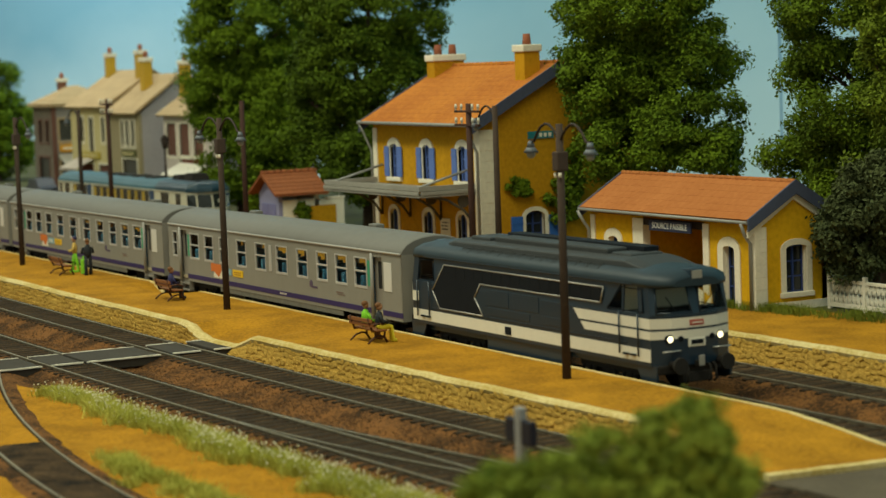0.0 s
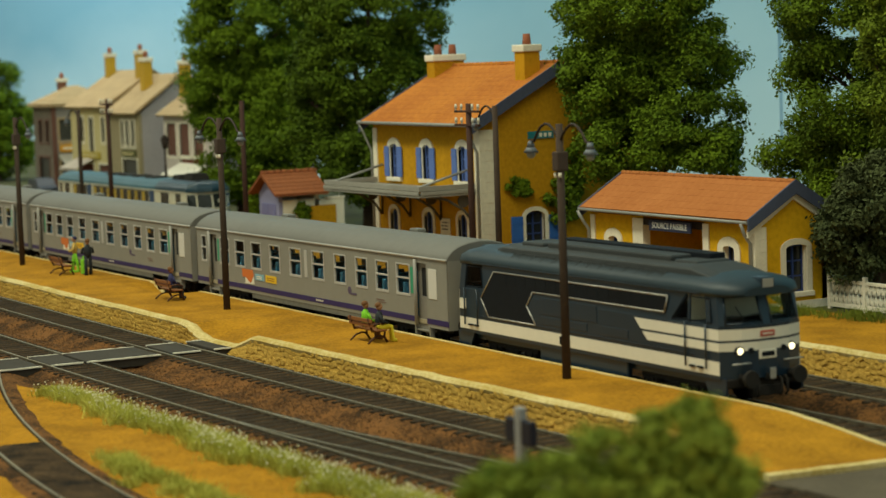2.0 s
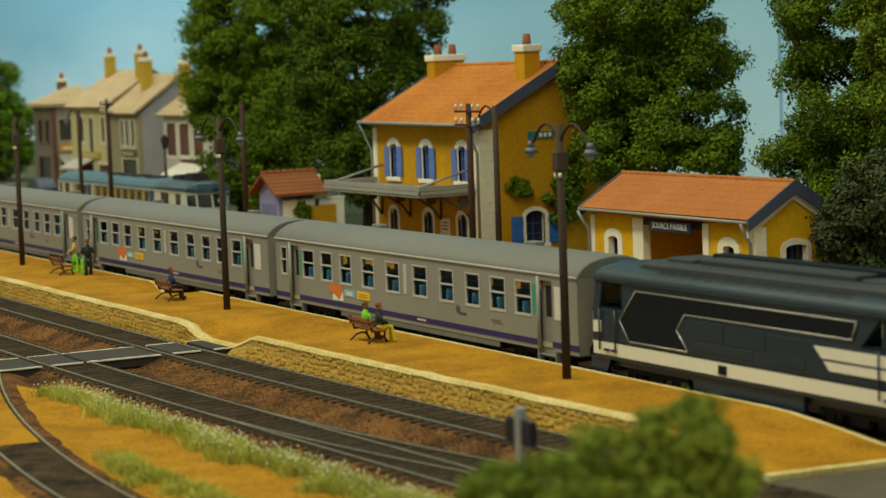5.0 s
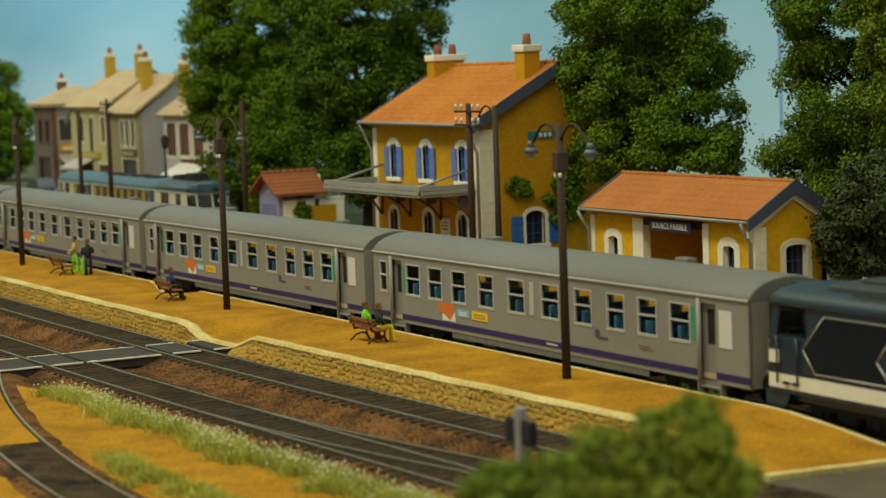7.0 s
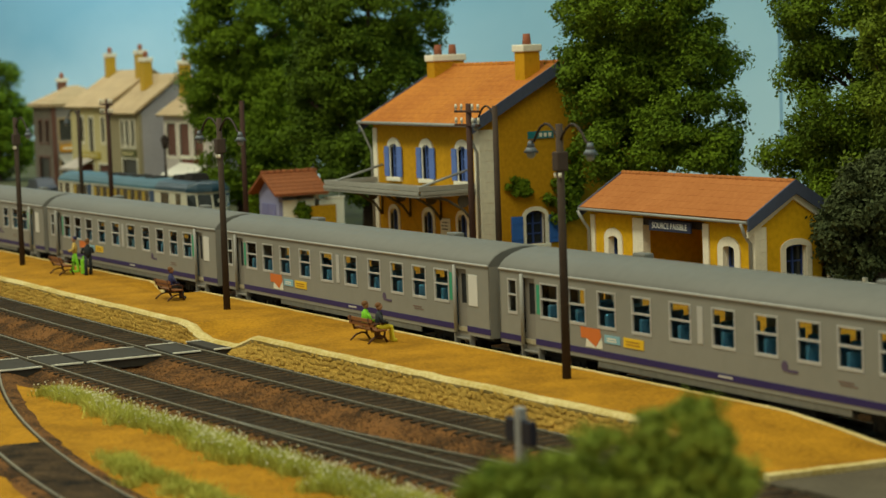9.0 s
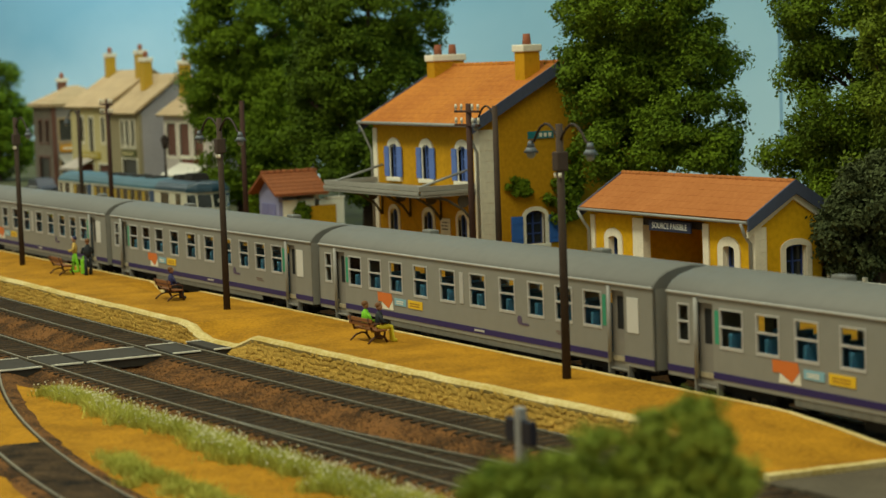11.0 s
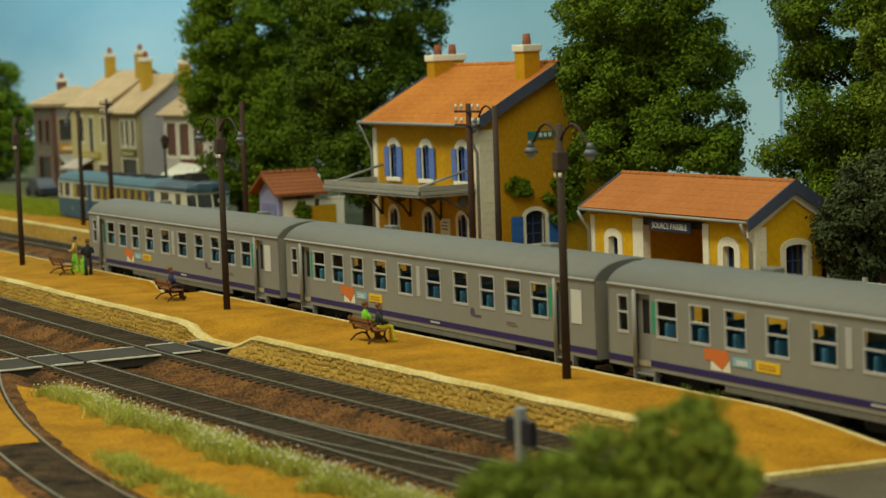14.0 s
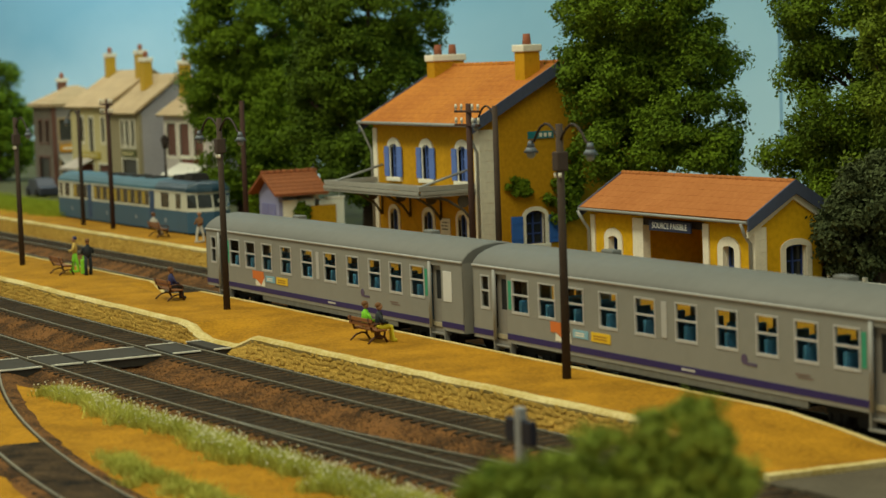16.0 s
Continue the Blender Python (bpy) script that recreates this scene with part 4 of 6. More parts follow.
def turned(bm, axis, plane):
    bm.transform(to_axis(axis, plane, 1))
    return bm


def arched_window(parent, axis, plane, ua, ub, z0, z1, rise, surround, shutters=None, sill=True, sash=BLUE_DARK, blue=None, name="window", w=0.20, jamb=None, bar=0.04, deep=0.30):
    """Pale surround with a segmental head, sash bars, dark glass and, where given, open shutters. Depth is -y before turning."""
    bm = bmnew()
    jamb = w if jamb is None else jamb
    box(bm, ua - jamb, ua, -0.05, 0.12, z0, z1)
    box(bm, ub, ub + jamb, -0.05, 0.12, z0, z1)
    box(bm, ua - 0.03, ua + 0.025, 0.12, deep, z0, z1 + rise * 0.6)
    box(bm, ub - 0.025, ub + 0.03, 0.12, deep, z0, z1 + rise * 0.6)
    m, h, n = (ua + ub) / 2, (ub - ua) / 2, 8
    for i in range(n):
        a0, a1 = math.pi * i / n, math.pi * (i + 1) / n
        q = [(m + h * math.cos(a0), z1 + rise * math.sin(a0)), (m + h * math.cos(a1), z1 + rise * math.sin(a1)), (m + (h + w) * math.cos(a1), z1 + (rise + w) * math.sin(a1)), (m + (h + w) * math.cos(a0), z1 + (rise + w) * math.sin(a0))]
        prism(bm, q, "y", -0.06, 0.12)
    fr = part(name, turned(bm, axis, plane), surround, parent, "pale stone surround with arched head")
    if sill:
        bm = bmnew()
        box(bm, ua - w - 0.05, ub + w + 0.05, -0.14, 0.1, z0 - 0.2, z0, 0.03)
        part("sill", turned(bm, axis, plane), surround, fr)
    bm = bmnew()
    box(bm, ua, ub, deep - 0.02, deep, z0, z1 + rise)
    part("pane", turned(bm, axis, plane), mat("window_dark_glass", (0.02, 0.025, 0.03), 0.1, vary=0.1, bump=0.0, spec=0.6), fr)
    bm = bmnew()
    for x in (ua + 0.03, m, ub - 0.03):
        box(bm, x - bar, x + bar, deep - 0.08, deep - 0.02, z0, z1 + rise * 0.9)
    for k in range(4):
        z = z0 + (z1 + rise * 0.5 - z0) * k / 3
        box(bm, ua, ub, deep - 0.075, deep - 0.025, z - 0.03, z + 0.03)
    part("sash", turned(bm, axis, plane), sash, fr)
    if shutters:
        for s in (-1, 1):
            bm = bmnew()
            a, b = sorted(((ua - jamb if s < 0 else ub + jamb), (ua - jamb if s < 0 else ub + jamb) + s * shutters))
            box(bm, a, b, -0.12, -0.05, z0 + 0.02, z1 + 0.05, 0.015)
            for z in (z0 + 0.3, z1 - 0.25):
                box(bm, a, b, -0.14, -0.12, z - 0.05, z + 0.05)
            part("shutter", turned(bm, axis, plane), blue or BLUE, fr, "blue wooden shutter")
    return fr


def tile_slope(parent, material, x0, x1, ya, za, yb, zb, thick=0.14, course=0.42, wave=0.6):
    """A roof slope as one deck with overlapping rows of tiles, each row a strip with waved lower edge."""
    d = Vector((0, yb - ya, zb - za))
    ln = d.length
    d.normalize()
    n = Vector((0, -d.z, d.y))
    if n.z < 0:
        n = -n
    bm = bmnew()
    a, b = Vector((0, ya, za)), Vector((0, yb, zb))
    prism(bm, [((a).y, a.z), (b.y, b.z), ((b - n * thick).y, (b - n * thick).z), ((a - n * thick).y, (a - n * thick).z)], "x", x0, x1)
    deck = part("roof_slope", bm, material, parent)
    rows = round(ln / course)
    step = ln / rows
    cols = max(4, round((x1 - x0) / 0.28))
    for k in range(rows):
        bm = bmnew()
        lo, hi = a + d * (k * step - 0.03), a + d * ((k + 1) * step)
        up, dn, low = [], [], []
        for i in range(cols + 1):
            x = x0 + (x1 - x0) * i / cols
            wv = 0.034 * wave if i % 2 else 0.0
            up.append(bm.verts.new((x, *(hi + n * (0.010 + wv * 0.8)).yz)))
            dn.append(bm.verts.new((x, *(lo + n * (0.012 + 0.010 * wave + wv) - d * wv * 0.4).yz)))
            low.append(bm.verts.new((x, *(lo - n * 0.01).yz)))
        for i in range(cols):
            bm.faces.new((dn[i], dn[i + 1], up[i + 1], up[i]))
            bm.faces.new((low[i], low[i + 1], dn[i + 1], dn[i]))
        bmesh.ops.recalc_face_normals(bm, faces=bm.faces)
        part("tile_course", bm, material, deck)
    return deck


def ridge_tiles(parent, material, x0, x1, y, z, r=0.13, step=0.42):
    for x in frange(x0, x1 - step, step):
        bm = bmnew()
        tube(bm, (x, y, z), (x + step + 0.04, y, z), r, r * 0.86, 10)
        part("ridge_tile", bm, material, parent)


def chimney(parent, x0, x1, y0, y1, z0, z1, pots, wall=None, rows=None):
    bm = bmnew()
    box(bm, x0, x1, y0, y1, z0, z1)
    c = part("chimney", bm, wall or OCHRE, parent)
    bm = bmnew()
    box(bm, x0 - 0.1, x1 + 0.1, y0 - 0.1, y1 + 0.1, z1, z1 + 0.34, 0.05)
    part("cap", bm, WHITE, c, "pale chimney cap")
    for px, py in [(a, b) for a in pots for b in (rows or ((y0 + y1) / 2,))]:
        bm = bmnew()
        tube(bm, (px, py, z1 + 0.3), (px, py, z1 + 0.85), 0.22, 0.17, 12)
        part("chimney_pot", bm, mat("clay_pot", (0.30, 0.10, 0.05), 0.85), c)


ST = thing("station_building", "ochre two-storey station house with blue shutters and terracotta roof", "building")
SX0, SX1, SY0, SY1, SE = -49.5, -38.45, 11.3, 20.0, 7.48
SRY, SRZ = 15.65, 10.28
UPW = [(-47.62, -46.82), (-44.15, -43.35), (-40.52, -39.72)]
ZW0, ZW1, ZR = 4.82, 6.30, 0.19
GDW = [(-47.85, -47.0), (-44.2, -43.3), (-40.75, -39.85)]
bm = bmnew()
wall_with(bm, "x", SY0, 0.4, SX0, SX1, 0.4, SE, [(a, b, ZW0, ZW1 + ZR) for a, b in UPW] + [(a, b, 0.75, 3.3) for a, b in GDW])
part("front_wall", bm, OCHRE, ST)
bm = bmnew()
wall_with(bm, "y", SX1, 0.4, SY0 + 0.4, SY1, 0.4, SE, [(13.65, 14.7, 1.75, 3.3)])
part("gable_wall", bm, OCHRE, ST)
bm = bmnew()
prism(bm, [(SY0, SE), (SY1, SE), (SRY, SRZ - 0.15)], "x", SX1 - 0.4, SX1)
part("gable_top", bm, OCHRE, ST)
bm = bmnew()
box(bm, SX0, SX0 + 0.4, SY0 + 0.4, SY1, 0.4, SE)
prism(bm, [(SY0, SE), (SY1, SE), (SRY, SRZ - 0.15)], "x", SX0, SX0 + 0.4)
box(bm, SX0, SX1, SY1 - 0.4, SY1, 0.4, SE)
part("back_wall", bm, OCHRE, ST)
# near-black sheet painting the shade inside the station rooms
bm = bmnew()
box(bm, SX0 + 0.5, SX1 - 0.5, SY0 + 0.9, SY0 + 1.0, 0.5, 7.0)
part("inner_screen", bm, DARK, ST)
for a, b in UPW:
    arched_window(ST, "x", SY0, a, b, ZW0, ZW1, ZR, WHITE, 0.46, sash=mat("sash_blue", (0.09, 0.15, 0.42), 0.6, vary=0.2), jamb=0.07, w=0.31, bar=0.085, deep=0.2)
for a, b in GDW:
    arched_window(ST, "x", SY0, a, b, 0.75, 2.95, 0.30, WHITE, None, False, mat("door_sash_blue", (0.05, 0.085, 0.28), 0.6, vary=0.2), name="door_window", bar=0.07, deep=0.22)
arched_window(ST, "y", SX1, 13.65, 14.7, 1.75, 3.05, 0.28, WHITE, 0.62, True, BLUE_DARK, mat("gable_shutter_blue", (0.03, 0.12, 0.42), 0.7, vary=0.15))
for i, (a, b) in enumerate(((SX0 - 0.03, SX0 + 0.42), (SX1 - 0.5, SX1 + 0.03))):
    for k in range(14):
        bm = bmnew()
        z = 0.4 + k * 0.49
        grow = 0.0
        box(bm, a - (grow if i else 0), b + (0 if i else grow), SY0 - 0.05, SY0 + 0.3, z, z + 0.487, 0.005)
        part("quoin", bm, WHITE, ST)
        if i:
            bm = bmnew()
            box(bm, SX1 - 0.2, SX1 + 0.05, SY0 - 0.04, SY0 + 0.72 + grow, z + 0.005, z + 0.484, 0.005)
            part("quoin", bm, STONE_GREY, ST)
tile_slope(ST, ROOF, SX0 - 0.35, SX1 + 0.35, SY0 - 0.62, 7.58, SRY, SRZ, wave=0.3)
tile_slope(ST, ROOF, SX0 - 0.35, SX1 + 0.35, SY1 + 0.62, 7.58, SRY, SRZ)
ridge_tiles(ST, ROOF, SX0 - 0.3, SX1 + 0.4, SRY, SRZ)
for e in (SX0 - 0.38, SX1 + 0.30):
    for yb in (SY0 - 0.66, SY1 + 0.66):
        bm = bmnew()
        prism(bm, [(yb, 7.62), (SRY, SRZ + 0.10), (SRY, SRZ - 0.50), (yb, 7.06)], "x", e, e + 0.08)
        part("bargeboard", bm, SLATE, ST, "blue grey bargeboard")
bm = bmnew()
pipe(bm, [(SX0 - 0.35, SY0 - 0.70, 7.56), (SX1 + 0.35, SY0 - 0.70, 7.50)], 0.085, 8)
part("gutter", bm, ZINC, ST)
bm = bmnew()
pipe(bm, [(SX0 - 0.2, SY0 - 0.7, 7.5), (SX0 - 0.1, SY0 - 0.5, 7.0), (SX0 - 0.1, SY0 - 0.1, 6.1), (SX0 - 0.1, SY0 - 0.1, 0.6)], 0.06)
part("downpipe", bm, ZINC, ST)
bm = bmnew()
pipe(bm, [(SX1 + 0.2, SY0 - 0.7, 7.45), (SX1 + 0.05, SY0 - 0.5, 6.9), (SX1 - 0.05, SY0 - 0.13, 6.2), (SX1 - 0.05, SY0 - 0.13, 0.6)], 0.07)
part("downpipe", bm, ZINC, ST)
chimney(ST, -49.45, -48.65, 14.5, 16.25, 9.0, 10.52, (-49.05,), None, (14.95, 15.8))
chimney(ST, -39.85, -38.95, 14.15, 15.0, 8.6, 10.82, (-39.4,))
# canopy on brackets
CY, CZ = 8.35, 4.42
bm = bmnew()
slab(bm, [[(-49.1, SY0 - 0.02, 4.48), (-49.1, CY, CZ + 0.22)], [(-39.0, SY0 - 0.02, 4.48), (-39.0, CY, CZ + 0.22)]], 0.1)
cp = part("canopy", bm, ZINC, ST, "grey zinc platform canopy on brackets")
for k, (o, z0, z1) in enumerate(((0.0, 4.54, 4.77), (0.06, 4.35, 4.52), (0.02, 4.24, 4.33))):
    bm = bmnew()
    box(bm, -49.2, -38.9, CY - 0.08 - o, CY - o, z0, z1, 0.015)
    box(bm, -38.98 + o, -38.9 + o, CY, SY0 - 0.05, z0, z1, 0.015)
    box(bm, -49.2 - o, -49.12 - o, CY, SY0 - 0.05, z0, z1, 0.015)
    part("fascia_board", bm, mat("weathered_canopy_board", (0.33, 0.31, 0.265), 0.85, vary=0.25, scale=2), cp)
for x in (-48.7, -45.6, -42.4, -39.2):
    bm = bmnew()
    pts = [(x, SY0 - 0.06, 2.9), (x, SY0 - 0.5, 3.5), (x, SY0 - 1.4, 4.05), (x, SY0 - 2.6, 4.32)]
    pipe(bm, pts, 0.07)
    pipe(bm, [(x, SY0 - 0.06, 2.9), (x, SY0 - 0.06, 4.34), (x, CY + 0.1, 4.36)], 0.06)
    tube(bm, (x - 0.03, SY0 - 0.55, 3.95), (x + 0.03, SY0 - 0.55, 3.95), 0.3, 0.3, 12)
    part("bracket", bm, mat("bracket_grey_brown", (0.10, 0.085, 0.065), 0.7), cp)
for x in (-48.5, -39.4):
    bm = bmnew()
    tube(bm, (x, CY + 0.15, 4.70), (x, SY0 - 0.03, 5.42), 0.06, 0.06, 8)
    part("tie_rod", bm, ZINC, cp)
bm = bmnew()
box(bm, -42.5, -41.55, SY0 - 0.05, SY0 - 0.005, 2.15, 2.98, 0.01)
nb = solid("notice_board", bm, WHITE, "white notice board fixed to the station wall", "notice board")
bm = bmnew()
for z in (2.78, 2.62, 2.46):
    box(bm, -42.35, -41.75, SY0 - 0.062, SY0 - 0.05, z - 0.025, z + 0.025)
part("text_bar", bm, LOCO_BLACK, nb)

# ---- waiting shelter ----
HB = thing("waiting_shelter", "small ochre waiting shelter with terracotta roof and white stone quoins", "building")
HX0, HX1, HY0, HY1, HE = -28.85, -17.25, 11.3, 14.85, 3.86
HRY, HRZ = 13.08, 5.45
bm = bmnew()
wall_with(bm, "x", HY0, 0.4, HX0, -24.9, 0.4, HE, [(-27.55, -26.75, 0.62, 3.0)])
part("front_wall", bm, OCHRE_HALT, HB)
bm = bmnew()
wall_with(bm, "x", HY0, 0.4, -20.55, HX1, 0.4, HE, [(-19.35, -18.5, 0.62, 3.05)])
part("front_wall", bm, OCHRE_HALT, HB)
bm = bmnew()
wall_with(bm, "y", HX1, 0.4, HY0 + 0.4, HY1, 0.4, HE, [(12.68, 13.75, 1.15, 3.0)])
part("gable_wall", bm, OCHRE_HALT, HB)
bm = bmnew()
prism(bm, [(HY0, HE), (HY1, HE), (HRY, HRZ - 0.15)], "x", HX1 - 0.4, HX1)
part("gable_top", bm, OCHRE_HALT, HB)
bm = bmnew()
box(bm, HX0, HX0 + 0.4, HY0 + 0.4, HY1, 0.4, HE)
prism(bm, [(HY0, HE), (HY1, HE), (HRY, HRZ - 0.1)], "x", HX0, HX0 + 0.4)
box(bm, HX0, HX1, HY1 - 0.4, HY1, 0.4, HE)
box(bm, -25.5, -25.3, HY0 + 0.4, HY1, 0.4, HE)
box(bm, -20.5, -20.3, HY0 + 0.4, HY1, 0.4, HE)
part("back_wall", bm, OCHRE_HALT, HB)
# dark sheets behind the openings stand in for the shelter's inner shade
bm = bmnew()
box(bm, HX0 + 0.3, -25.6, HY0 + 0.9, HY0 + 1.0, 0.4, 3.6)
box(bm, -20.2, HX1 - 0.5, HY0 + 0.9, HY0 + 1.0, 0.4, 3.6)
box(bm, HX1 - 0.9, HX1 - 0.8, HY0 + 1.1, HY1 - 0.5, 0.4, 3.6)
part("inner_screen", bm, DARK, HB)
arched_window(HB, "x", HY0, -27.5, -26.8, 0.62, 2.80, 0.14, WHITE, None, False, BLUE_DARK, name="door_window", w=0.34)
arched_window(HB, "x", HY0, -19.3, -18.55, 0.62, 2.85, 0.14, WHITE, None, False, BLUE_DARK, name="door_window", w=0.36)
arched_window(HB, "y", HX1, 12.72, 13.72, 1.18, 2.88, 0.13, WHITE, None, True, BLUE_DARK, w=0.24)
for xa, xb in ((HX0 - 0.02, HX0 + 0.3), (-25.62, -24.85), (-20.62, -20.22), (HX1 - 0.32, HX1 + 0.05)):
    for k in range(7):
        bm = bmnew()
        z = 0.42 + k * 0.48
        box(bm, xa, xb, HY0 - 0.06, HY0 + 0.3, z, z + 0.478, 0.005)
        part("quoin", bm, WHITE, HB)
for k in range(7):
    bm = bmnew()
    z = 0.42 + k * 0.48
    box(bm, HX1 - 0.2, HX1 + 0.06, HY0 - 0.05, HY0 + 0.5, z + 0.004, z + 0.474, 0.005)
    part("quoin", bm, WHITE, HB)
bm = bmnew()
box(bm, HX1 - 0.1, HX1 + 0.08, HY0 + 0.5, HY1, 0.4, 0.82, 0.02)
part("plinth", bm, WHITE, HB)
for yb, zb in ((HY0 - 0.4, HE + 0.1), (HY1 + 0.4, HE + 0.1)):
    bm = bmnew()
    prism(bm, [(yb, zb - 0.25), (HRY, HRZ - 0.38), (HRY, HRZ - 0.68), (yb, zb - 0.55)], "x", HX1 + 0.01, HX1 + 0.1)
    part("verge_moulding", bm, WHITE, HB)
tile_slope(HB, ROOF_HALT, HX0 - 0.2, HX1 + 0.2, HY0 - 0.45, HE + 0.26, HRY, HRZ, wave=0.4)
tile_slope(HB, ROOF_HALT, HX0 - 0.2, HX1 + 0.2, HY1 + 0.45, HE + 0.26, HRY, HRZ, wave=0.4)
ridge_tiles(HB, ROOF_HALT, HX0 - 0.2, HX1 + 0.2, HRY, HRZ + 0.0, 0.11, 0.36)
for e in (HX0 - 0.28, HX1 + 0.2):
    for yb in (HY0 - 0.5, HY1 + 0.5):
        bm = bmnew()
        prism(bm, [(yb, HE + 0.27), (HRY, HRZ + 0.08), (HRY, HRZ - 0.46), (yb, HE - 0.20)], "x", e, e + 0.09)
        part("bargeboard", bm, SLATE, HB, "dark blue grey bargeboard")
bm = bmnew()
pipe(bm, [(HX0 - 0.2, HY0 - 0.52, HE + 0.17), (HX1 + 0.22, HY0 - 0.52, HE + 0.14)], 0.07, 8)
part("gutter", bm, ZINC, HB)
for x, dx in ((HX0 - 0.05, -0.1), (HX1 - 0.12, 0.05)):
    bm = bmnew()
    pipe(bm, [(x + dx, HY0 - 0.6, HE + 0.1), (x, HY0 - 0.4, HE - 0.35), (x, HY0 - 0.14, HE - 0.7), (x, HY0 - 0.14, 0.6)], 0.07)
    part("downpipe", bm, ZINC, HB)
bm = bmnew()
box(bm, -25.0, -20.6, HY0 - 0.02, HY0 + 0.3, 3.52, 3.78)
part("lintel", bm, mat("dark_lintel", (0.03, 0.022, 0.02), 0.8), HB)
bm = bmnew()
box(bm, -24.0, -21.05, HY0 - 0.32, HY0 - 0.24, 3.36, 3.78, 0.01)
sg = solid("station_sign", bm, mat("sign_blue", (0.02, 0.025, 0.06), 0.5), "dark blue station name board with white lettering", "sign")
cu = bpy.data.curves.new("lettering", "FONT")
cu.body, cu.size, cu.extrude, cu.align_x, cu.align_y = "SOURCE PAISIBLE", 0.40 * K, 0.004 * K, "CENTER", "CENTER"
tmp = new("tmp", cu)
me = bpy.data.meshes.new_from_object(tmp.evaluated_get(bpy.context.evaluated_depsgraph_get()))
bpy.data.objects.remove(tmp)
me.materials.append(mat("sign_white", (0.7, 0.7, 0.66), 0.6, bump=0.0, vary=0.05))
o = new("lettering", me)
o.parent = sg
o.matrix_basis = at(-22.52, HY0 - 0.334, 3.58, 90, 0, 0) @ Matrix.Diagonal((0.80, 0.85, 1, 1))
tagged(o, "white sign lettering")

# ---- trees and shrubs ----
LEAF = mat("leaf_green", (0.140, 0.215, 0.008), 0.8, second=(0.038, 0.072, 0.004), scale=1.2, bump=0.0, each=0.45, spec=0.15)
LEAF_BRIGHT = mat("leaf_bright_green", (0.160, 0.215, 0.008), 0.75, second=(0.036, 0.066, 0.004), scale=1.2, bump=0.0, each=0.5, spec=0.2)
LEAF_DARK = mat("leaf_dark_green", (0.130, 0.205, 0.008), 0.8, second=(0.034, 0.066, 0.004), scale=1.2, bump=0.0, each=0.45, spec=0.15)
LEAF_OLIVE = mat("leaf_olive_grey", (0.100, 0.122, 0.045), 0.8, second=(0.040, 0.053, 0.019), scale=1.2, bump=0.0, each=0.45, spec=0.15)
LEAF_SOFT = mat("leaf_moss_green", (0.36, 0.42, 0.06), 0.8, second=(0.09, 0.14, 0.015), scale=0.7, bump=0.0, each=0.55, spec=0.1)
BARK = mat("brown_bark", (0.075, 0.048, 0.030), 0.95, vary=0.5, scale=2, bump=0.8)


def leaves_mesh(name, centres, size, per, rng, material, flat=0.75):
    """Small folded leaves scattered over the outside of many clumps; centres: rows of x, y, z, radius."""
    cs = np.repeat(np.array(centres), per, axis=0)
    n = len(cs)
    d = rng.normal(size=(n, 3))
    d /= np.linalg.norm(d, axis=1)[:, None]
    r = cs[:, 3] * rng.uniform(0.35, 1.15, n) ** 0.7 * (1 + 0.22 * np.abs(rng.normal(size=n)) * (rng.random(n) < 0.3))
    p = cs[:, :3] + d * r[:, None] * np.array((1, 1, flat))
    nrm = d + rng.normal(size=(n, 3)) * 0.55 + np.array((0, 0, 0.35))
    nrm /= np.linalg.norm(nrm, axis=1)[:, None]
    t = np.cross(nrm, rng.normal(size=(n, 3)))
    t /= np.linalg.norm(t, axis=1)[:, None] + 1e-9
    b = np.cross(nrm, t)
    s = size * rng.uniform(0.6, 1.35, n)[:, None]
    quad = np.stack((p - t * s, p + b * s * 0.55 + nrm * s * 0.15, p + t * s, p - b * s * 0.55 + nrm * s * 0.15), axis=1).reshape(-1, 3) * K
    me = bpy.data.meshes.new(name)
    me.from_pydata(quad.tolist(), [], np.arange(4 * n).reshape(-1, 4).tolist())
    me.materials.append(material)
    return me


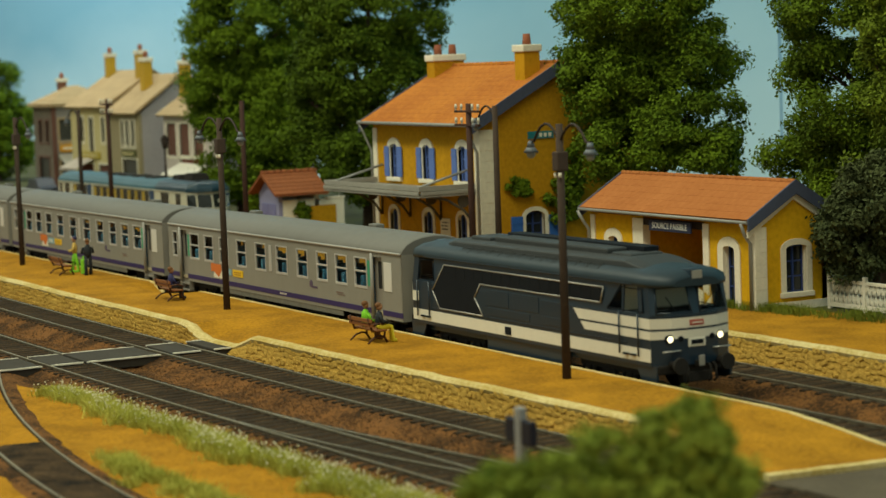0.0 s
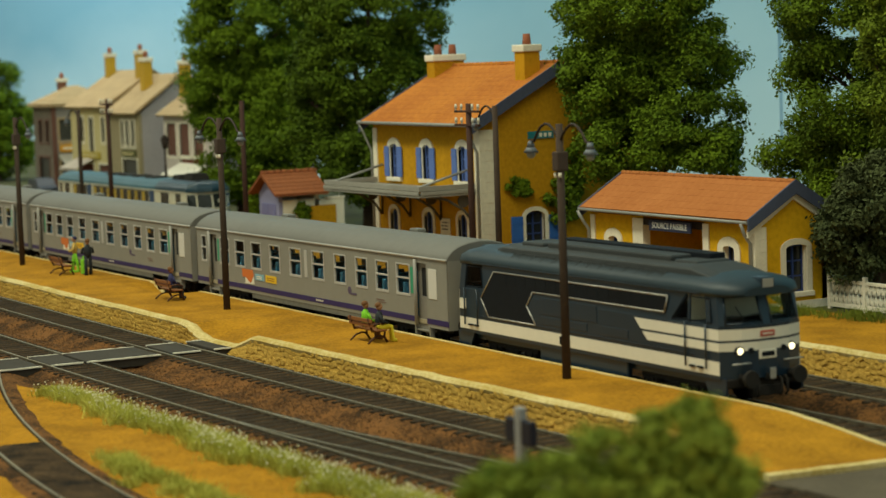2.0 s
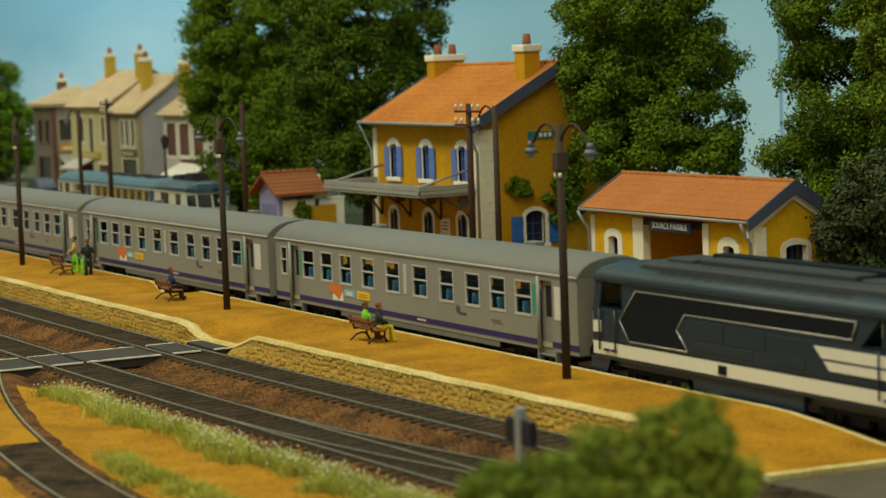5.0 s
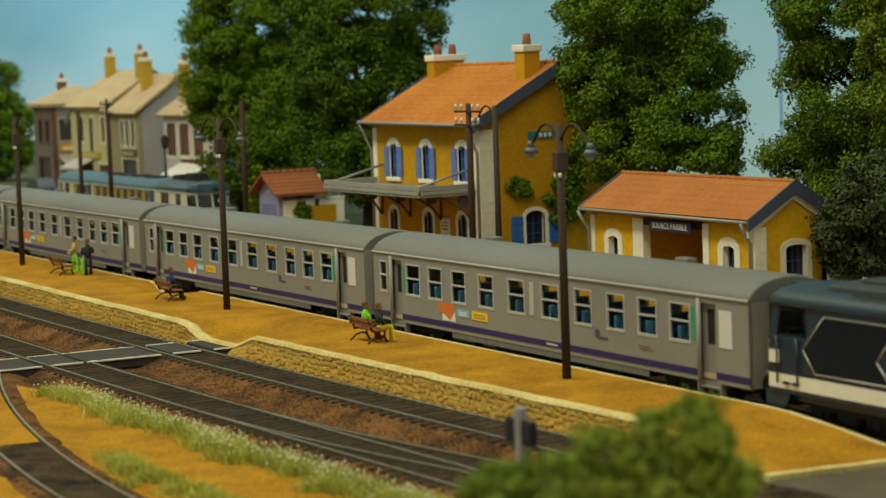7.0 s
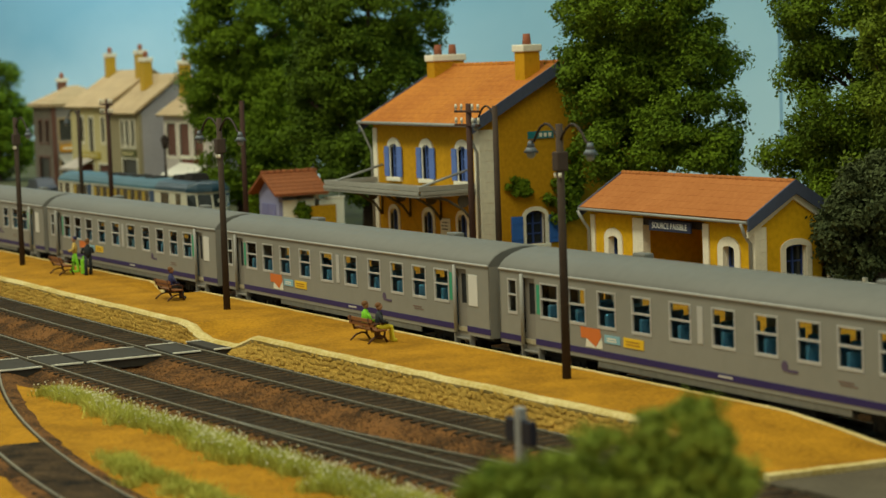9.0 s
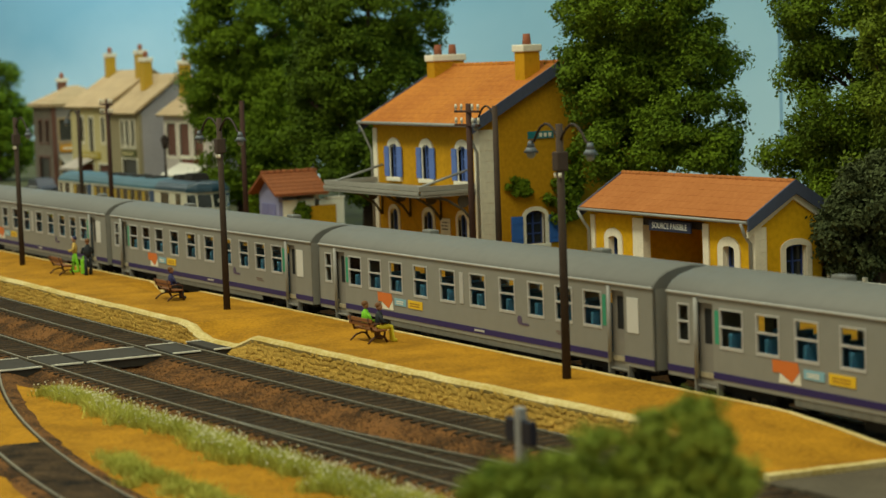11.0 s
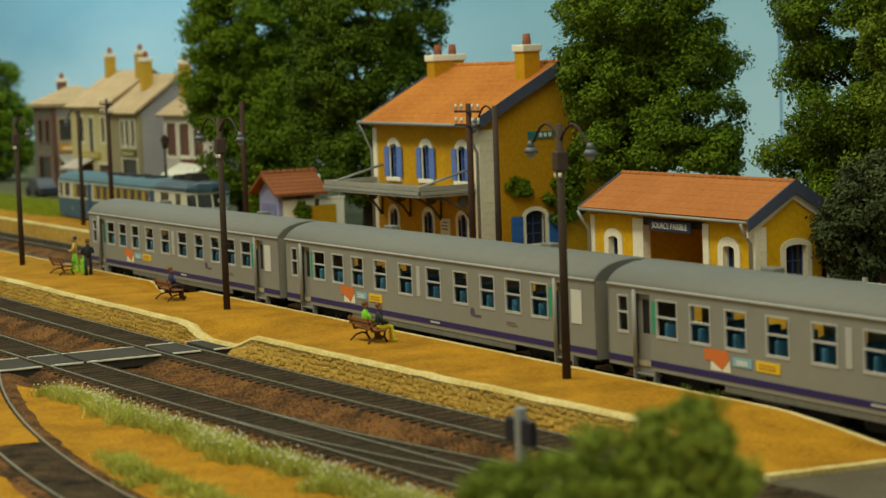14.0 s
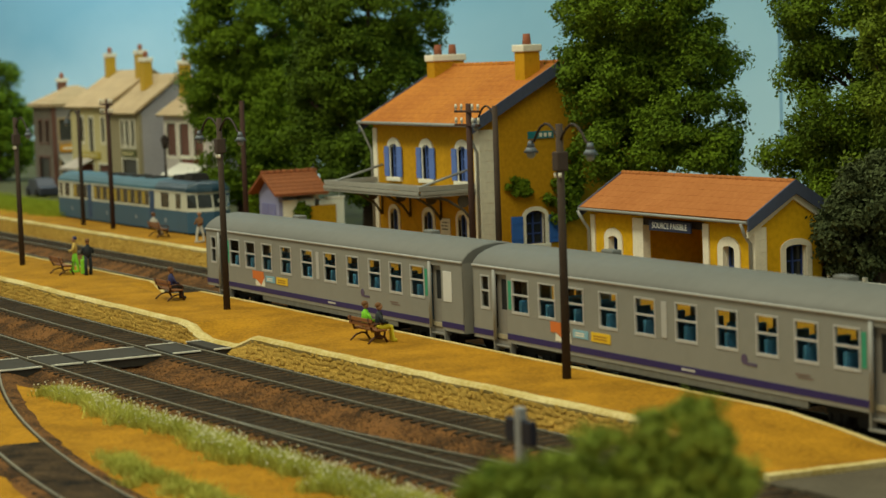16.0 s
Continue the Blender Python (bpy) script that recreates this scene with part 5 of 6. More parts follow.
def tree(label, x, y, z, trunk_h, r0, blobs, clumps, per, leaf, material, seed, crad=(0.6, 1.1), shell=0.55):
    """blobs: ellipsoids of the crown (x, y, z, rx, ry, rz) from the foot. Clumps sit in their outer part, limbs run to some."""
    rng = np.random.default_rng(seed)
    tr = thing("tree", label, "tree", at(x, y, z))
    vol = np.array([b[3] * b[4] * b[5] for b in blobs]) ** 0.75
    cs = []
    for i in rng.choice(len(blobs), clumps, p=vol / vol.sum()):
        b = blobs[i]
        d = rng.normal(size=3)
        d /= np.linalg.norm(d)
        k = shell + (1 - shell) * rng.random() ** 0.5
        rr = rng.uniform(*crad)
        cs.append((b[0] + d[0] * b[3] * k, b[1] + d[1] * b[4] * k, b[2] + d[2] * b[5] * k, rr))
    o = new("crown", leaves_mesh("crown", cs, leaf, per, rng, material))
    o.parent = tr
    bm = bmnew()
    pts = [Vector((0, 0, -0.2))]
    for k in range(1, 7):
        pts.append(Vector((rng.normal() * 0.12, rng.normal() * 0.12, trunk_h * k / 6)))
    for k, (a, b) in enumerate(zip(pts, pts[1:])):
        tube(bm, a, b, r0 * (1 - k * 0.11) * (1.25 if k == 0 else 1), r0 * (1 - (k + 1) * 0.11), 10)
    part("trunk", bm, BARK, tr)
    for i in rng.choice(len(cs), min(len(cs), 16), replace=False):
        bm = bmnew()
        c = Vector(cs[i][:3])
        s = pts[min(6, max(2, int(c.z / max(trunk_h, 0.1) * 4)))]
        m = (s + c) / 2 + Vector((rng.normal() * 0.3, rng.normal() * 0.3, 0.4))
        tube(bm, s, m, r0 * 0.34, r0 * 0.22, 7)
        tube(bm, m, c, r0 * 0.22, r0 * 0.08, 7)
        part("limb", bm, BARK, tr)
    return tr


tree("tall dark green leafy tree behind the bay track", -86.9, 19.9, 0.2, 9, 0.42, [(0, 0, 4.6, 3.6, 3.2, 3.2), (-0.6, 0, 8.6, 4.0, 3.6, 3.4), (2.2, 2.4, 8.0, 3.4, 3.4, 4.0), (0.9, 0.6, 12.8, 4.2, 4.2, 4.0), (0, 0, 17.5, 3.4, 3.4, 3.0), (4.2, 0.6, 5.0, 3.0, 2.6, 2.6), (6.5, 0.8, 7.6, 2.6, 2.4, 2.4)], 470, 300, 0.130, LEAF, 3)
tree("tall dark green leafy tree behind the station house", -68.8, 20.5, 0.2, 9, 0.45, [(-1.6, -0.6, 5.8, 4.2, 3.4, 2.8), (-0.8, 0, 9.6, 4.8, 4.2, 3.4), (0.6, 0.4, 13.6, 4.8, 4.6, 3.4), (0, 0, 17.5, 3.6, 3.4, 2.8), (1.2, -0.6, 4.4, 3.0, 2.4, 2.0), (3.6, 0.2, 5.6, 2.4, 2.2, 2.0)], 430, 300, 0.130, LEAF_DARK, 5)
tree("broad leafy tree with visible limbs behind the waiting shelter", -34.0, 17.3, 0.2, 10, 0.45, [(-0.2, -0.4, 6.2, 2.5, 2.3, 2.0), (2.4, 1.3, 6.8, 2.3, 2.4, 1.9), (-1.1, -1.2, 9.2, 2.0, 2.0, 2.1), (1.9, 1.8, 10.4, 2.1, 2.2, 1.6), (0.4, 0, 9.6, 1.5, 1.5, 1.6), (3.5, 1.4, 5.8, 1.4, 1.4, 1.2), (-0.1, 0.1, 12.7, 3.4, 3.4, 2.3), (0.1, 0, 16, 3.2, 3.2, 2.4)], 430, 360, 0.100, LEAF, 8, (0.5, 0.9))
tree("tall leafy tree beside the waiting shelter", -19.0, 19.3, 0.2, 9, 0.42, [(0.4, -0.1, 5.0, 3.3, 3.0, 2.4), (-0.4, -0.4, 8.4, 4.0, 3.4, 2.6), (-0.2, -0.2, 12.0, 4.4, 3.8, 2.8), (0, 0, 15.6, 3.4, 3.2, 2.6), (-4.4, -0.8, 5.6, 1.5, 1.5, 1.3), (-2.6, -0.8, 6.4, 1.7, 1.5, 1.2), (-2.9, -0.9, 10.0, 1.6, 1.4, 1.2)], 370, 380, 0.095, LEAF, 11, (0.5, 0.9))
tree("bright green leafy tree crowding the shelter's end", -14.6, 16.9, 0.3, 8, 0.3, [(-0.6, 0.2, 5.6, 2.3, 1.8, 1.6), (0.2, 0, 7.8, 2.2, 1.8, 1.7), (0.4, 0, 10.4, 2.4, 2.0, 1.9), (0.6, 0, 13, 2.2, 2, 1.6)], 210, 300, 0.095, LEAF_BRIGHT, 23, (0.4, 0.75))
tree("grey green olive shrub beside the waiting shelter", -14.9, 15.2, 0.5, 2.2, 0.22, [(-0.3, 0, 3.3, 2.1, 1.9, 1.7), (0.9, 0.3, 4.3, 2.1, 2.0, 1.8), (-0.6, -0.5, 2.2, 1.4, 1.3, 1.0)], 190, 230, 0.095, LEAF_OLIVE, 14, (0.35, 0.6))
tree("dark tree at the end of the town street", -154.5, 23.0, 0, 6, 0.4, [(-1, 0, 3.5, 4.0, 3.4, 3.0), (-1, 0, 6.5, 4.0, 3.4, 3.4), (-1, 0, 9.6, 3.2, 2.8, 2.4)], 150, 140, 0.22, LEAF_DARK, 17)
tree("leafy moss green bush beside the front track", 21.56, -20.13, -0.3, 3.4, 0.14, [(0.52, 0.98, 4.82, 0.80, 0.80, 0.76), (0.74, 1.38, 4.35, 0.62, 0.62, 0.66), (0.29, 0.58, 4.28, 0.82, 0.82, 0.78), (-0.04, -0.08, 4.36, 0.74, 0.74, 0.74), (-0.41, -0.78, 4.15, 0.7, 0.7, 0.62), (-0.78, -1.44, 3.99, 0.66, 0.66, 0.58), (0.49, 0.82, 3.62, 1.07, 1.07, 0.74), (-0.41, -0.74, 3.37, 1.15, 1.15, 0.74), (1.2, 1.7, 2.9, 0.55, 0.55, 0.45), (1.9, 2.5, 3.12, 0.5, 0.5, 0.38)], 390, 150, 0.052, LEAF_SOFT, 19, (0.16, 0.30), 0.6)


def grass(name, label, spots, blade, material, rng):
    """Thin bent blades; spots: rows of x, y, z, spread, count."""
    vs, fs, n = [], [], 0
    for x, y, z, sp, c in spots:
        for _ in range(int(c)):
            px, py = x + rng.normal() * sp, y + rng.normal() * sp
            h = blade * rng.uniform(0.5, 1.25)
            a = rng.uniform(0, math.tau)
            w = 0.006 + 0.009 * rng.random()
            lx, ly = rng.normal() * h * 0.42, rng.normal() * h * 0.42
            dx, dy = math.cos(a) * w, math.sin(a) * w
            vs += [(px - dx, py - dy, z), (px + dx, py + dy, z), (px + lx * 0.4 + dx * 0.8, py + ly * 0.4 + dy * 0.8, z + h * 0.6), (px + lx * 0.4 - dx * 0.8, py + ly * 0.4 - dy * 0.8, z + h * 0.6), (px + lx, py + ly, z + h)]
            fs += [(n, n + 1, n + 2, n + 3), (n + 3, n + 2, n + 4)]
            n += 5
    me = bpy.data.meshes.new(name)
    me.from_pydata((np.array(vs) * K).tolist(), [], fs)
    me.materials.append(material)
    return tagged(new(name, me), label, "grass", kind="stuff")


GRASS = mat("pale_grass", (0.56, 0.53, 0.11), 0.9, second=(0.28, 0.30, 0.045), scale=0.5, bump=0.0, each=0.45, spec=0.1)
GRASS_DARK = mat("dark_grass", (0.19, 0.22, 0.025), 0.9, second=(0.08, 0.11, 0.014), scale=0.5, bump=0.0, each=0.4, spec=0.1)
BLOOM = mat("white_bloom", (0.85, 0.80, 0.58), 0.9, bump=0.0)
rng = np.random.default_rng(4)
strip = []
for i in range(340):
    x = rng.uniform(-20.3, 6)
    e = line_three(x) - 2.3
    wide = 0.45 + 0.2 * math.sin(x * 0.8) + 0.12 * math.sin(x * 2.3)
    strip.append((x, e - abs(rng.normal()) * wide * 0.75, -0.20, 0.2, 130))
for i in range(50):
    x = rng.uniform(-7.5, 3.0)
    strip.append((x, -18.35 + 0.02 * (x + 7) + rng.normal() * (0.16 + 0.02 * (x + 8)), -0.2, 0.17, 130))
grass("grass", "pale flowering grass strip along the front track", strip, 0.33, GRASS, rng)
vs, fs = [], []
for i in range(1500):
    x, y, z, sp, c = strip[rng.integers(0, 340)]
    p = np.array((x + rng.normal() * 0.2, y + rng.normal() * 0.2, z + rng.uniform(0.18, 0.55)))
    n = len(vs)
    s = rng.uniform(0.012, 0.036)
    vs += [tuple((p + d * s) * K) for d in np.array(((1, 0, 0), (-1, 0, 0), (0, 1, 0), (0, -1, 0), (0, 0, 1), (0, 0, -1)))]
    fs += [(n + a, n + b, n + c) for a, b, c in ((0, 2, 4), (2, 1, 4), (1, 3, 4), (3, 0, 4), (2, 0, 5), (1, 2, 5), (3, 1, 5), (0, 3, 5))]
me = bpy.data.meshes.new("blossom")
me.from_pydata(vs, [], fs)
me.materials.append(BLOOM)
tagged(new("blossom", me), "tiny white blossoms among the pale grass", "flowers", kind="stuff")
spots = []
for i in range(150):
    x = rng.uniform(-20.0, -6)
    spots.append((x, 11.15 + max(0, x + 17.2) * 0.18 + abs(rng.normal()) * (0.25 + 0.09 * (x + 20)), ZP + 0.03, 0.2, 42))
grass("grass", "dark green grass at the foot of the shelter and fence", spots, 0.34, GRASS_DARK, rng)
spots = [(rng.uniform(-128, -97), rng.uniform(9.6, 14.5), 0.55, 0.5, 60) for i in range(380)]
grass("grass", "green grass bank beside the far platform", spots, 0.5, mat("bank_grass", (0.34, 0.38, 0.03), 0.9, second=(0.18, 0.23, 0.02), scale=0.5, bump=0.0, each=0.35, spec=0.1), rng)
bm = bmnew()
slab(bm, [[(x, 13.4, 0.50), (x, 16, 0.55), (x, 30, 0.5), (x, 43.9, 0.5)] for x in frange(-270, 60, 15)], 0.3)
slab(bm, [[(x, 10.2, 0.50), (x, 13.38, 0.50)] for x in (-270, -99.5)], 0.3)
solid("meadow", bm, mat("grassy_earth", (0.075, 0.085, 0.022), 0.95, second=(0.05, 0.04, 0.018), bump=0.6), "dull green earth behind the station", "ground", "structure")

# climbing plant on the gable
rng = np.random.default_rng(12)
cs = [(-38.3 + 0.05, 13.3 + rng.normal() * 0.3, 4.5 + rng.normal() * 0.2, 0.2) for _ in range(16)] + [(-38.25, 15.9 + rng.normal() * 0.5, 4.4 + rng.normal() * 0.8, 0.3) for _ in range(40)]
o = new("climbing_plant", leaves_mesh("climbing_plant", cs, 0.13, 70, rng, LEAF))
tagged(o, "green climbing plant on the station gable", "plant")

# ---- hut ----
LILAC = mat("lilac_paint", (0.27, 0.27, 0.44), 0.8, vary=0.15)
hut = thing("toilet_hut", "small hut with lilac gable and red tiled roof", "hut")
HU0, HU1, HUY0, HUY1 = -64.95, -62.25, 11.5, 14.0
bm = bmnew()
box(bm, HU0, HU1, HUY0, HUY0 + 0.25, 0.5, 3.35)
prism(bm, [(HU0, 3.35), (HU1, 3.35), ((HU0 + HU1) / 2, 4.34)], "y", HUY0, HUY0 + 0.25)
part("gable_wall", bm, LILAC, hut, "lilac painted gable")
bm = bmnew()
box(bm, HU1 - 0.25, HU1, HUY0 + 0.25, HUY1, 0.5, 3.0)
box(bm, HU0, HU0 + 0.25, HUY0 + 0.25, HUY1, 0.5, 3.35)
box(bm, HU0, HU1, HUY1 - 0.25, HUY1, 0.5, 3.35)
part("side_wall", bm, WHITE, hut)
bm = bmnew()
box(bm, HU1 - 0.02, HU1 + 0.04, HUY0 + 1.3, HUY1 + 1.05, 0.5, 2.6)
part("side_panel", bm, OCHRE, hut, "ochre rendered panel")
for a, b in ((HU0 + 0.4, HU0 + 1.3), (HU1 - 1.35, HU1 - 0.4)):
    bm = bmnew()
    box(bm, a, b, HUY0 - 0.06, HUY0 - 0.01, 0.6, 2.8, 0.02)
    part("door", bm, mat("lilac_door", (0.20, 0.20, 0.40), 0.7), hut)
xm = (HU0 + HU1) / 2
for s in (-1, 1):
    xe = xm + s * 1.9
    bm = bmnew()
    loft(bm, [[(xm, y, 4.53), (xe, y, 3.38), (xe, y, 3.26), (xm, y, 4.38)] for y in (HUY0 - 0.45, HUY1 + 0.4)])
    sl = part("roof_slope", bm, ROOF_RED, hut, "red tiled slope")
    for k in range(6):
        t0, t1 = k / 6, (k + 1.08) / 6
        bm = bmnew()
        loft(bm, [[(xm + (xe - xm) * t0, y, 4.54 - 1.15 * t0 + 0.01), (xm + (xe - xm) * t1, y, 4.54 - 1.15 * t1 + 0.04), (xm + (xe - xm) * t1, y, 4.54 - 1.15 * t1)] for y in (HUY0 - 0.46, HUY1 + 0.41)])
        part("tile_course", bm, ROOF_RED, sl)
for y in frange(HUY0 - 0.4, HUY1 + 0.1, 0.42):
    bm = bmnew()
    tube(bm, (xm, y, 4.55), (xm, y + 0.46, 4.55), 0.15, 0.11, 10)
    part("ridge_tile", bm, ROOF_RED, hut)
bm = bmnew()
box(bm, HU1 - 0.25, HU1 - 0.03, HUY1 + 0.003, 15.6, 0.5, 2.95)
box(bm, HU1 - 0.3, HU1 + 0.02, HUY1 + 0.5, 15.65, 2.953, 3.05)
wl = solid("garden_wall", bm, WHITE, "pale garden wall between hut and station", "wall")
cs = [(-62.1, 12.9 + rng.normal() * 0.2, 1.9 + rng.normal() * 0.5, 0.22) for _ in range(22)] + [(-66.2, 11.8 + rng.normal() * 0.3, 2.6 + rng.normal() * 0.9, 0.3) for _ in range(36)]
o = new("climbing_plant", leaves_mesh("climbing_plant", cs, 0.13, 60, rng, LEAF))
tagged(o, "green climbing plant on the hut wall", "plant")

# ---- parked railcar ----
RC_BLUE = mat("railcar_blue", (0.045, 0.105, 0.165), 0.45, vary=0.15, scale=0.5, bump=0.05)
RC_ROOF = mat("railcar_roof_blue", (0.045, 0.125, 0.165), 0.5, vary=0.15, scale=0.5, bump=0.05)
RC_CREAM = mat("railcar_cream", (0.56, 0.54, 0.42), 0.5, vary=0.08, bump=0.0)
rc = thing("railcar", "parked two-tone blue and cream diesel railcar on the bay track", "railcar", at(0, 11.75, 0))
RX0, RX1, RW = -97.9, -73.4, 1.42


def rc_ring(z, k=1.0, nose=0.9):
    return [(RX1, -RW * k, z), (RX1 + nose * 0.7, -0.95 * k, z), (RX1 + nose, 0, z), (RX1 + nose * 0.7, 0.95 * k, z), (RX1, RW * k, z), (RX0, RW * k, z), (RX0 - 0.3, 0.8 * k, z), (RX0 - 0.3, -0.8 * k, z), (RX0, -RW * k, z)]


bm = bmnew()
loft(bm, [rc_ring(0.65), rc_ring(0.9, 1.0), rc_ring(1.95, 1.0)])
part("lower_body", bm, RC_BLUE, rc)
bm = bmnew()
loft(bm, [rc_ring(1.95, 0.995, 0.88), rc_ring(3.12, 0.98, 0.55)])
part("window_band", bm, RC_CREAM, rc, "cream window band")
bm = bmnew()
loft(bm, [rc_ring(3.12, 1.0, 0.75), rc_ring(3.3, 0.98, 0.70), rc_ring(3.55, 0.8, 0.4), rc_ring(3.7, 0.45, 0.1)])
part("roof", bm, RC_ROOF, rc, "blue rounded roof")
# Vents; the two tallest are added for dark shapes seen behind the railcar.
for a, ht in ((-90.5, 3.8), (-88.0, 3.8), (-85.5, 3.82), (-83.0, 3.82), (-78.0, 4.05), (-76.0, 4.2)):
    bm = bmnew()
    loft(bm, [[(a, -0.62, 3.55), (a + 1.7, -0.62, 3.55), (a + 1.7, 0.62, 3.55), (a, 0.62, 3.55)], [(a + 0.25, -0.5, ht), (a + 1.45, -0.5, ht), (a + 1.45, 0.5, ht), (a + 0.25, 0.5, ht)]])
    bmesh.ops.bevel(bm, geom=list(bm.edges), offset=0.04, segments=2, affect="EDGES")
    part("roof_vent", bm, UNDER, rc)
RC_GLASS = mat("railcar_glass", (0.075, 0.065, 0.05), 0.2, vary=0.3, bump=0.0, spec=0.5)
CURTAIN = mat("mustard_curtain", (0.40, 0.28, 0.04), 0.8)
saloon = [(-90.4 + k * 1.325, -90.4 + k * 1.325 + 1.22) for k in range(8)]
for a, b, lit in [(-97.5, -97.0, 0), (-96.4, -95.5, 0), (-94.6, -93.2, 1), (-92.7, -91.85, 1)] + [(a, b, 1) for a, b in saloon] + [(-77.7, -76.4, 0), (-75.2, -74.4, 0)]:
    bm = bmnew()
    box(bm, a, b, -RW - 0.02, -RW + 0.03, 2.10, 3.0, 0.03)
    w = part("window", bm, RC_GLASS, rc, "dull reflecting window")
    if lit:
        bm = bmnew()
        box(bm, a + 0.12, a + (b - a) * 0.5, -RW - 0.03, -RW - 0.02, 2.16, 2.94)
        part("curtain", bm, CURTAIN, w, "mustard curtain")
for a in (-91.7, -79.75):
    bm = bmnew()
    box(bm, a, a + 0.82, -RW - 0.015, -RW + 0.03, 0.8, 3.08, 0.02)
    part("door", bm, mat("railcar_door_blue", (0.025, 0.06, 0.14), 0.5), rc, "dark blue door")
bm = bmnew()
box(bm, RX0 + 0.05, RX1, -RW - 0.03, -RW + 0.02, 3.06, 3.13, 0.01)
part("gutter", bm, RC_CREAM, rc)
for a in (-95.2, -88.0, -82.5, -77.2):
    bm = bmnew()
    box(bm, a, a + 0.3, -RW - 0.012, -RW + 0.02, 1.15, 1.4, 0.01)
    part("small_plate", bm, mat("railcar_plate", (0.30, 0.33, 0.36), 0.6), rc)
bm = bmnew()
cowl = lambda z, k, nz: [(max(x, -78.7), y, q) for x, y, q in rc_ring(z, k, nz)]
loft(bm, [cowl(3.14, 1.012, 0.78), cowl(3.34, 0.992, 0.72), cowl(3.60, 0.81, 0.42), cowl(3.76, 0.46, 0.12)])
part("cab_roof", bm, mat("railcar_cab_roof", (0.014, 0.040, 0.060), 0.4, vary=0.2, bump=0.05), rc, "darker petrol blue cab roof")
nose = lambda z: 0.88 - 0.28 * (z - 1.95)
ends = lambda z: [Vector((RX1 + nose(z) * k, y, z)) for k, y in ((0, -RW * 0.99), (0.7, -0.94), (1, 0), (0.7, 0.94), (0, RW * 0.99))]
for k in range(4):
    lo, hi = ends(2.18)[k:k + 2], ends(2.98)[k:k + 2]
    d = (lo[1] - lo[0]) * 0.06
    quad = [lo[0] + d, lo[1] - d, hi[1] - d, hi[0] + d]
    out = (lo[1] - lo[0]).cross(Vector((0, 0, 1))).normalized() * 0.03
    bm = bmnew()
    loft(bm, [[q - out for q in quad], [q + out for q in quad]])
    part("windscreen", bm, mat("railcar_front_glass", (0.02, 0.025, 0.025), 0.15, bump=0.0, spec=0.6), rc, "dark wrapped windscreen")
bm = bmnew()
box(bm, RX0 + 1, RX1 - 0.5, -1.1, 1.1, 0.35, 0.66)
part("underframe", bm, UNDER, rc)
for x in (-94.5, -78.8):
    bogie(rc, x, 2.2, 0.42)

# ---- town ----
TILE_TAN = mat("tan_tile", (0.46, 0.33, 0.18), 0.9, second=(0.36, 0.25, 0.13), scale=2, bump=0.4, each=0.1)
YCHIM = mat("yellow_chimney", (0.56, 0.34, 0.03), 0.85, vary=0.2)
HWIN = mat("brown_shutter", (0.15, 0.065, 0.045), 0.8)


def house(label, x0, x1, y0, depth, z0, eave, ridge, wall, wins, chim, shop=None, side=None):
    h = thing("town_house", label, "house")
    ym = y0 + depth / 2
    bm = bmnew()
    wall_with(bm, "x", y0, 0.3, x0, x1, z0, eave, [w[:4] for w in wins])
    part("front_wall", bm, wall, h)
    bm = bmnew()
    prism(bm, [(y0 + 0.3, z0), (y0 + depth, z0), (y0 + depth, eave), (ym, ridge - 0.15), (y0 + 0.3, eave + 0.1)], "x", x1 - 0.3, x1)
    part("gable_wall", bm, side or wall, h)
    bm = bmnew()
    prism(bm, [(y0 + 0.3, z0), (y0 + depth, z0), (y0 + depth, eave), (ym, ridge - 0.15), (y0 + 0.3, eave + 0.1)], "x", x0, x0 + 0.3)
    part("gable_wall", bm, side or wall, h)
    # sheet coloured near-black as the shade behind the windows
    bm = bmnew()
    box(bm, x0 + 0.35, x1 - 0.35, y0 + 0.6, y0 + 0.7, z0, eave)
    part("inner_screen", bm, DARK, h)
    tile_slope(h, TILE_TAN, x0 - 0.35, x1 + 0.3, y0 - 0.5, eave + 0.05, ym, ridge, 0.18, 0.6)
    tile_slope(h, TILE_TAN, x0 - 0.35, x1 + 0.3, y0 + depth + 0.5, eave + 0.05, ym, ridge, 0.18, 0.9)
    for a, b, c, d, m in wins:
        bm = bmnew()
        box(bm, a, b, y0 + 0.12, y0 + 0.18, c, d)
        w = part("window", bm, m, h)
        bm = bmnew()
        for q in ((a - 0.14, a, c - 0.1, d + 0.15), (b, b + 0.14, c - 0.1, d + 0.15), (a, b, d, d + 0.15), (a - 0.2, b + 0.2, c - 0.22, c - 0.1)):
            box(bm, q[0], q[1], y0 - 0.05, y0 + 0.1, q[2], q[3])
        part("frame", bm, WHITE, w)
    for cx, cw, cy, cz in chim:
        chimney(h, cx, cx + cw, ym + cy - 0.35, ym + cy + 0.35, ridge - 2.0, cz, (cx + cw / 2,), YCHIM)
    return h


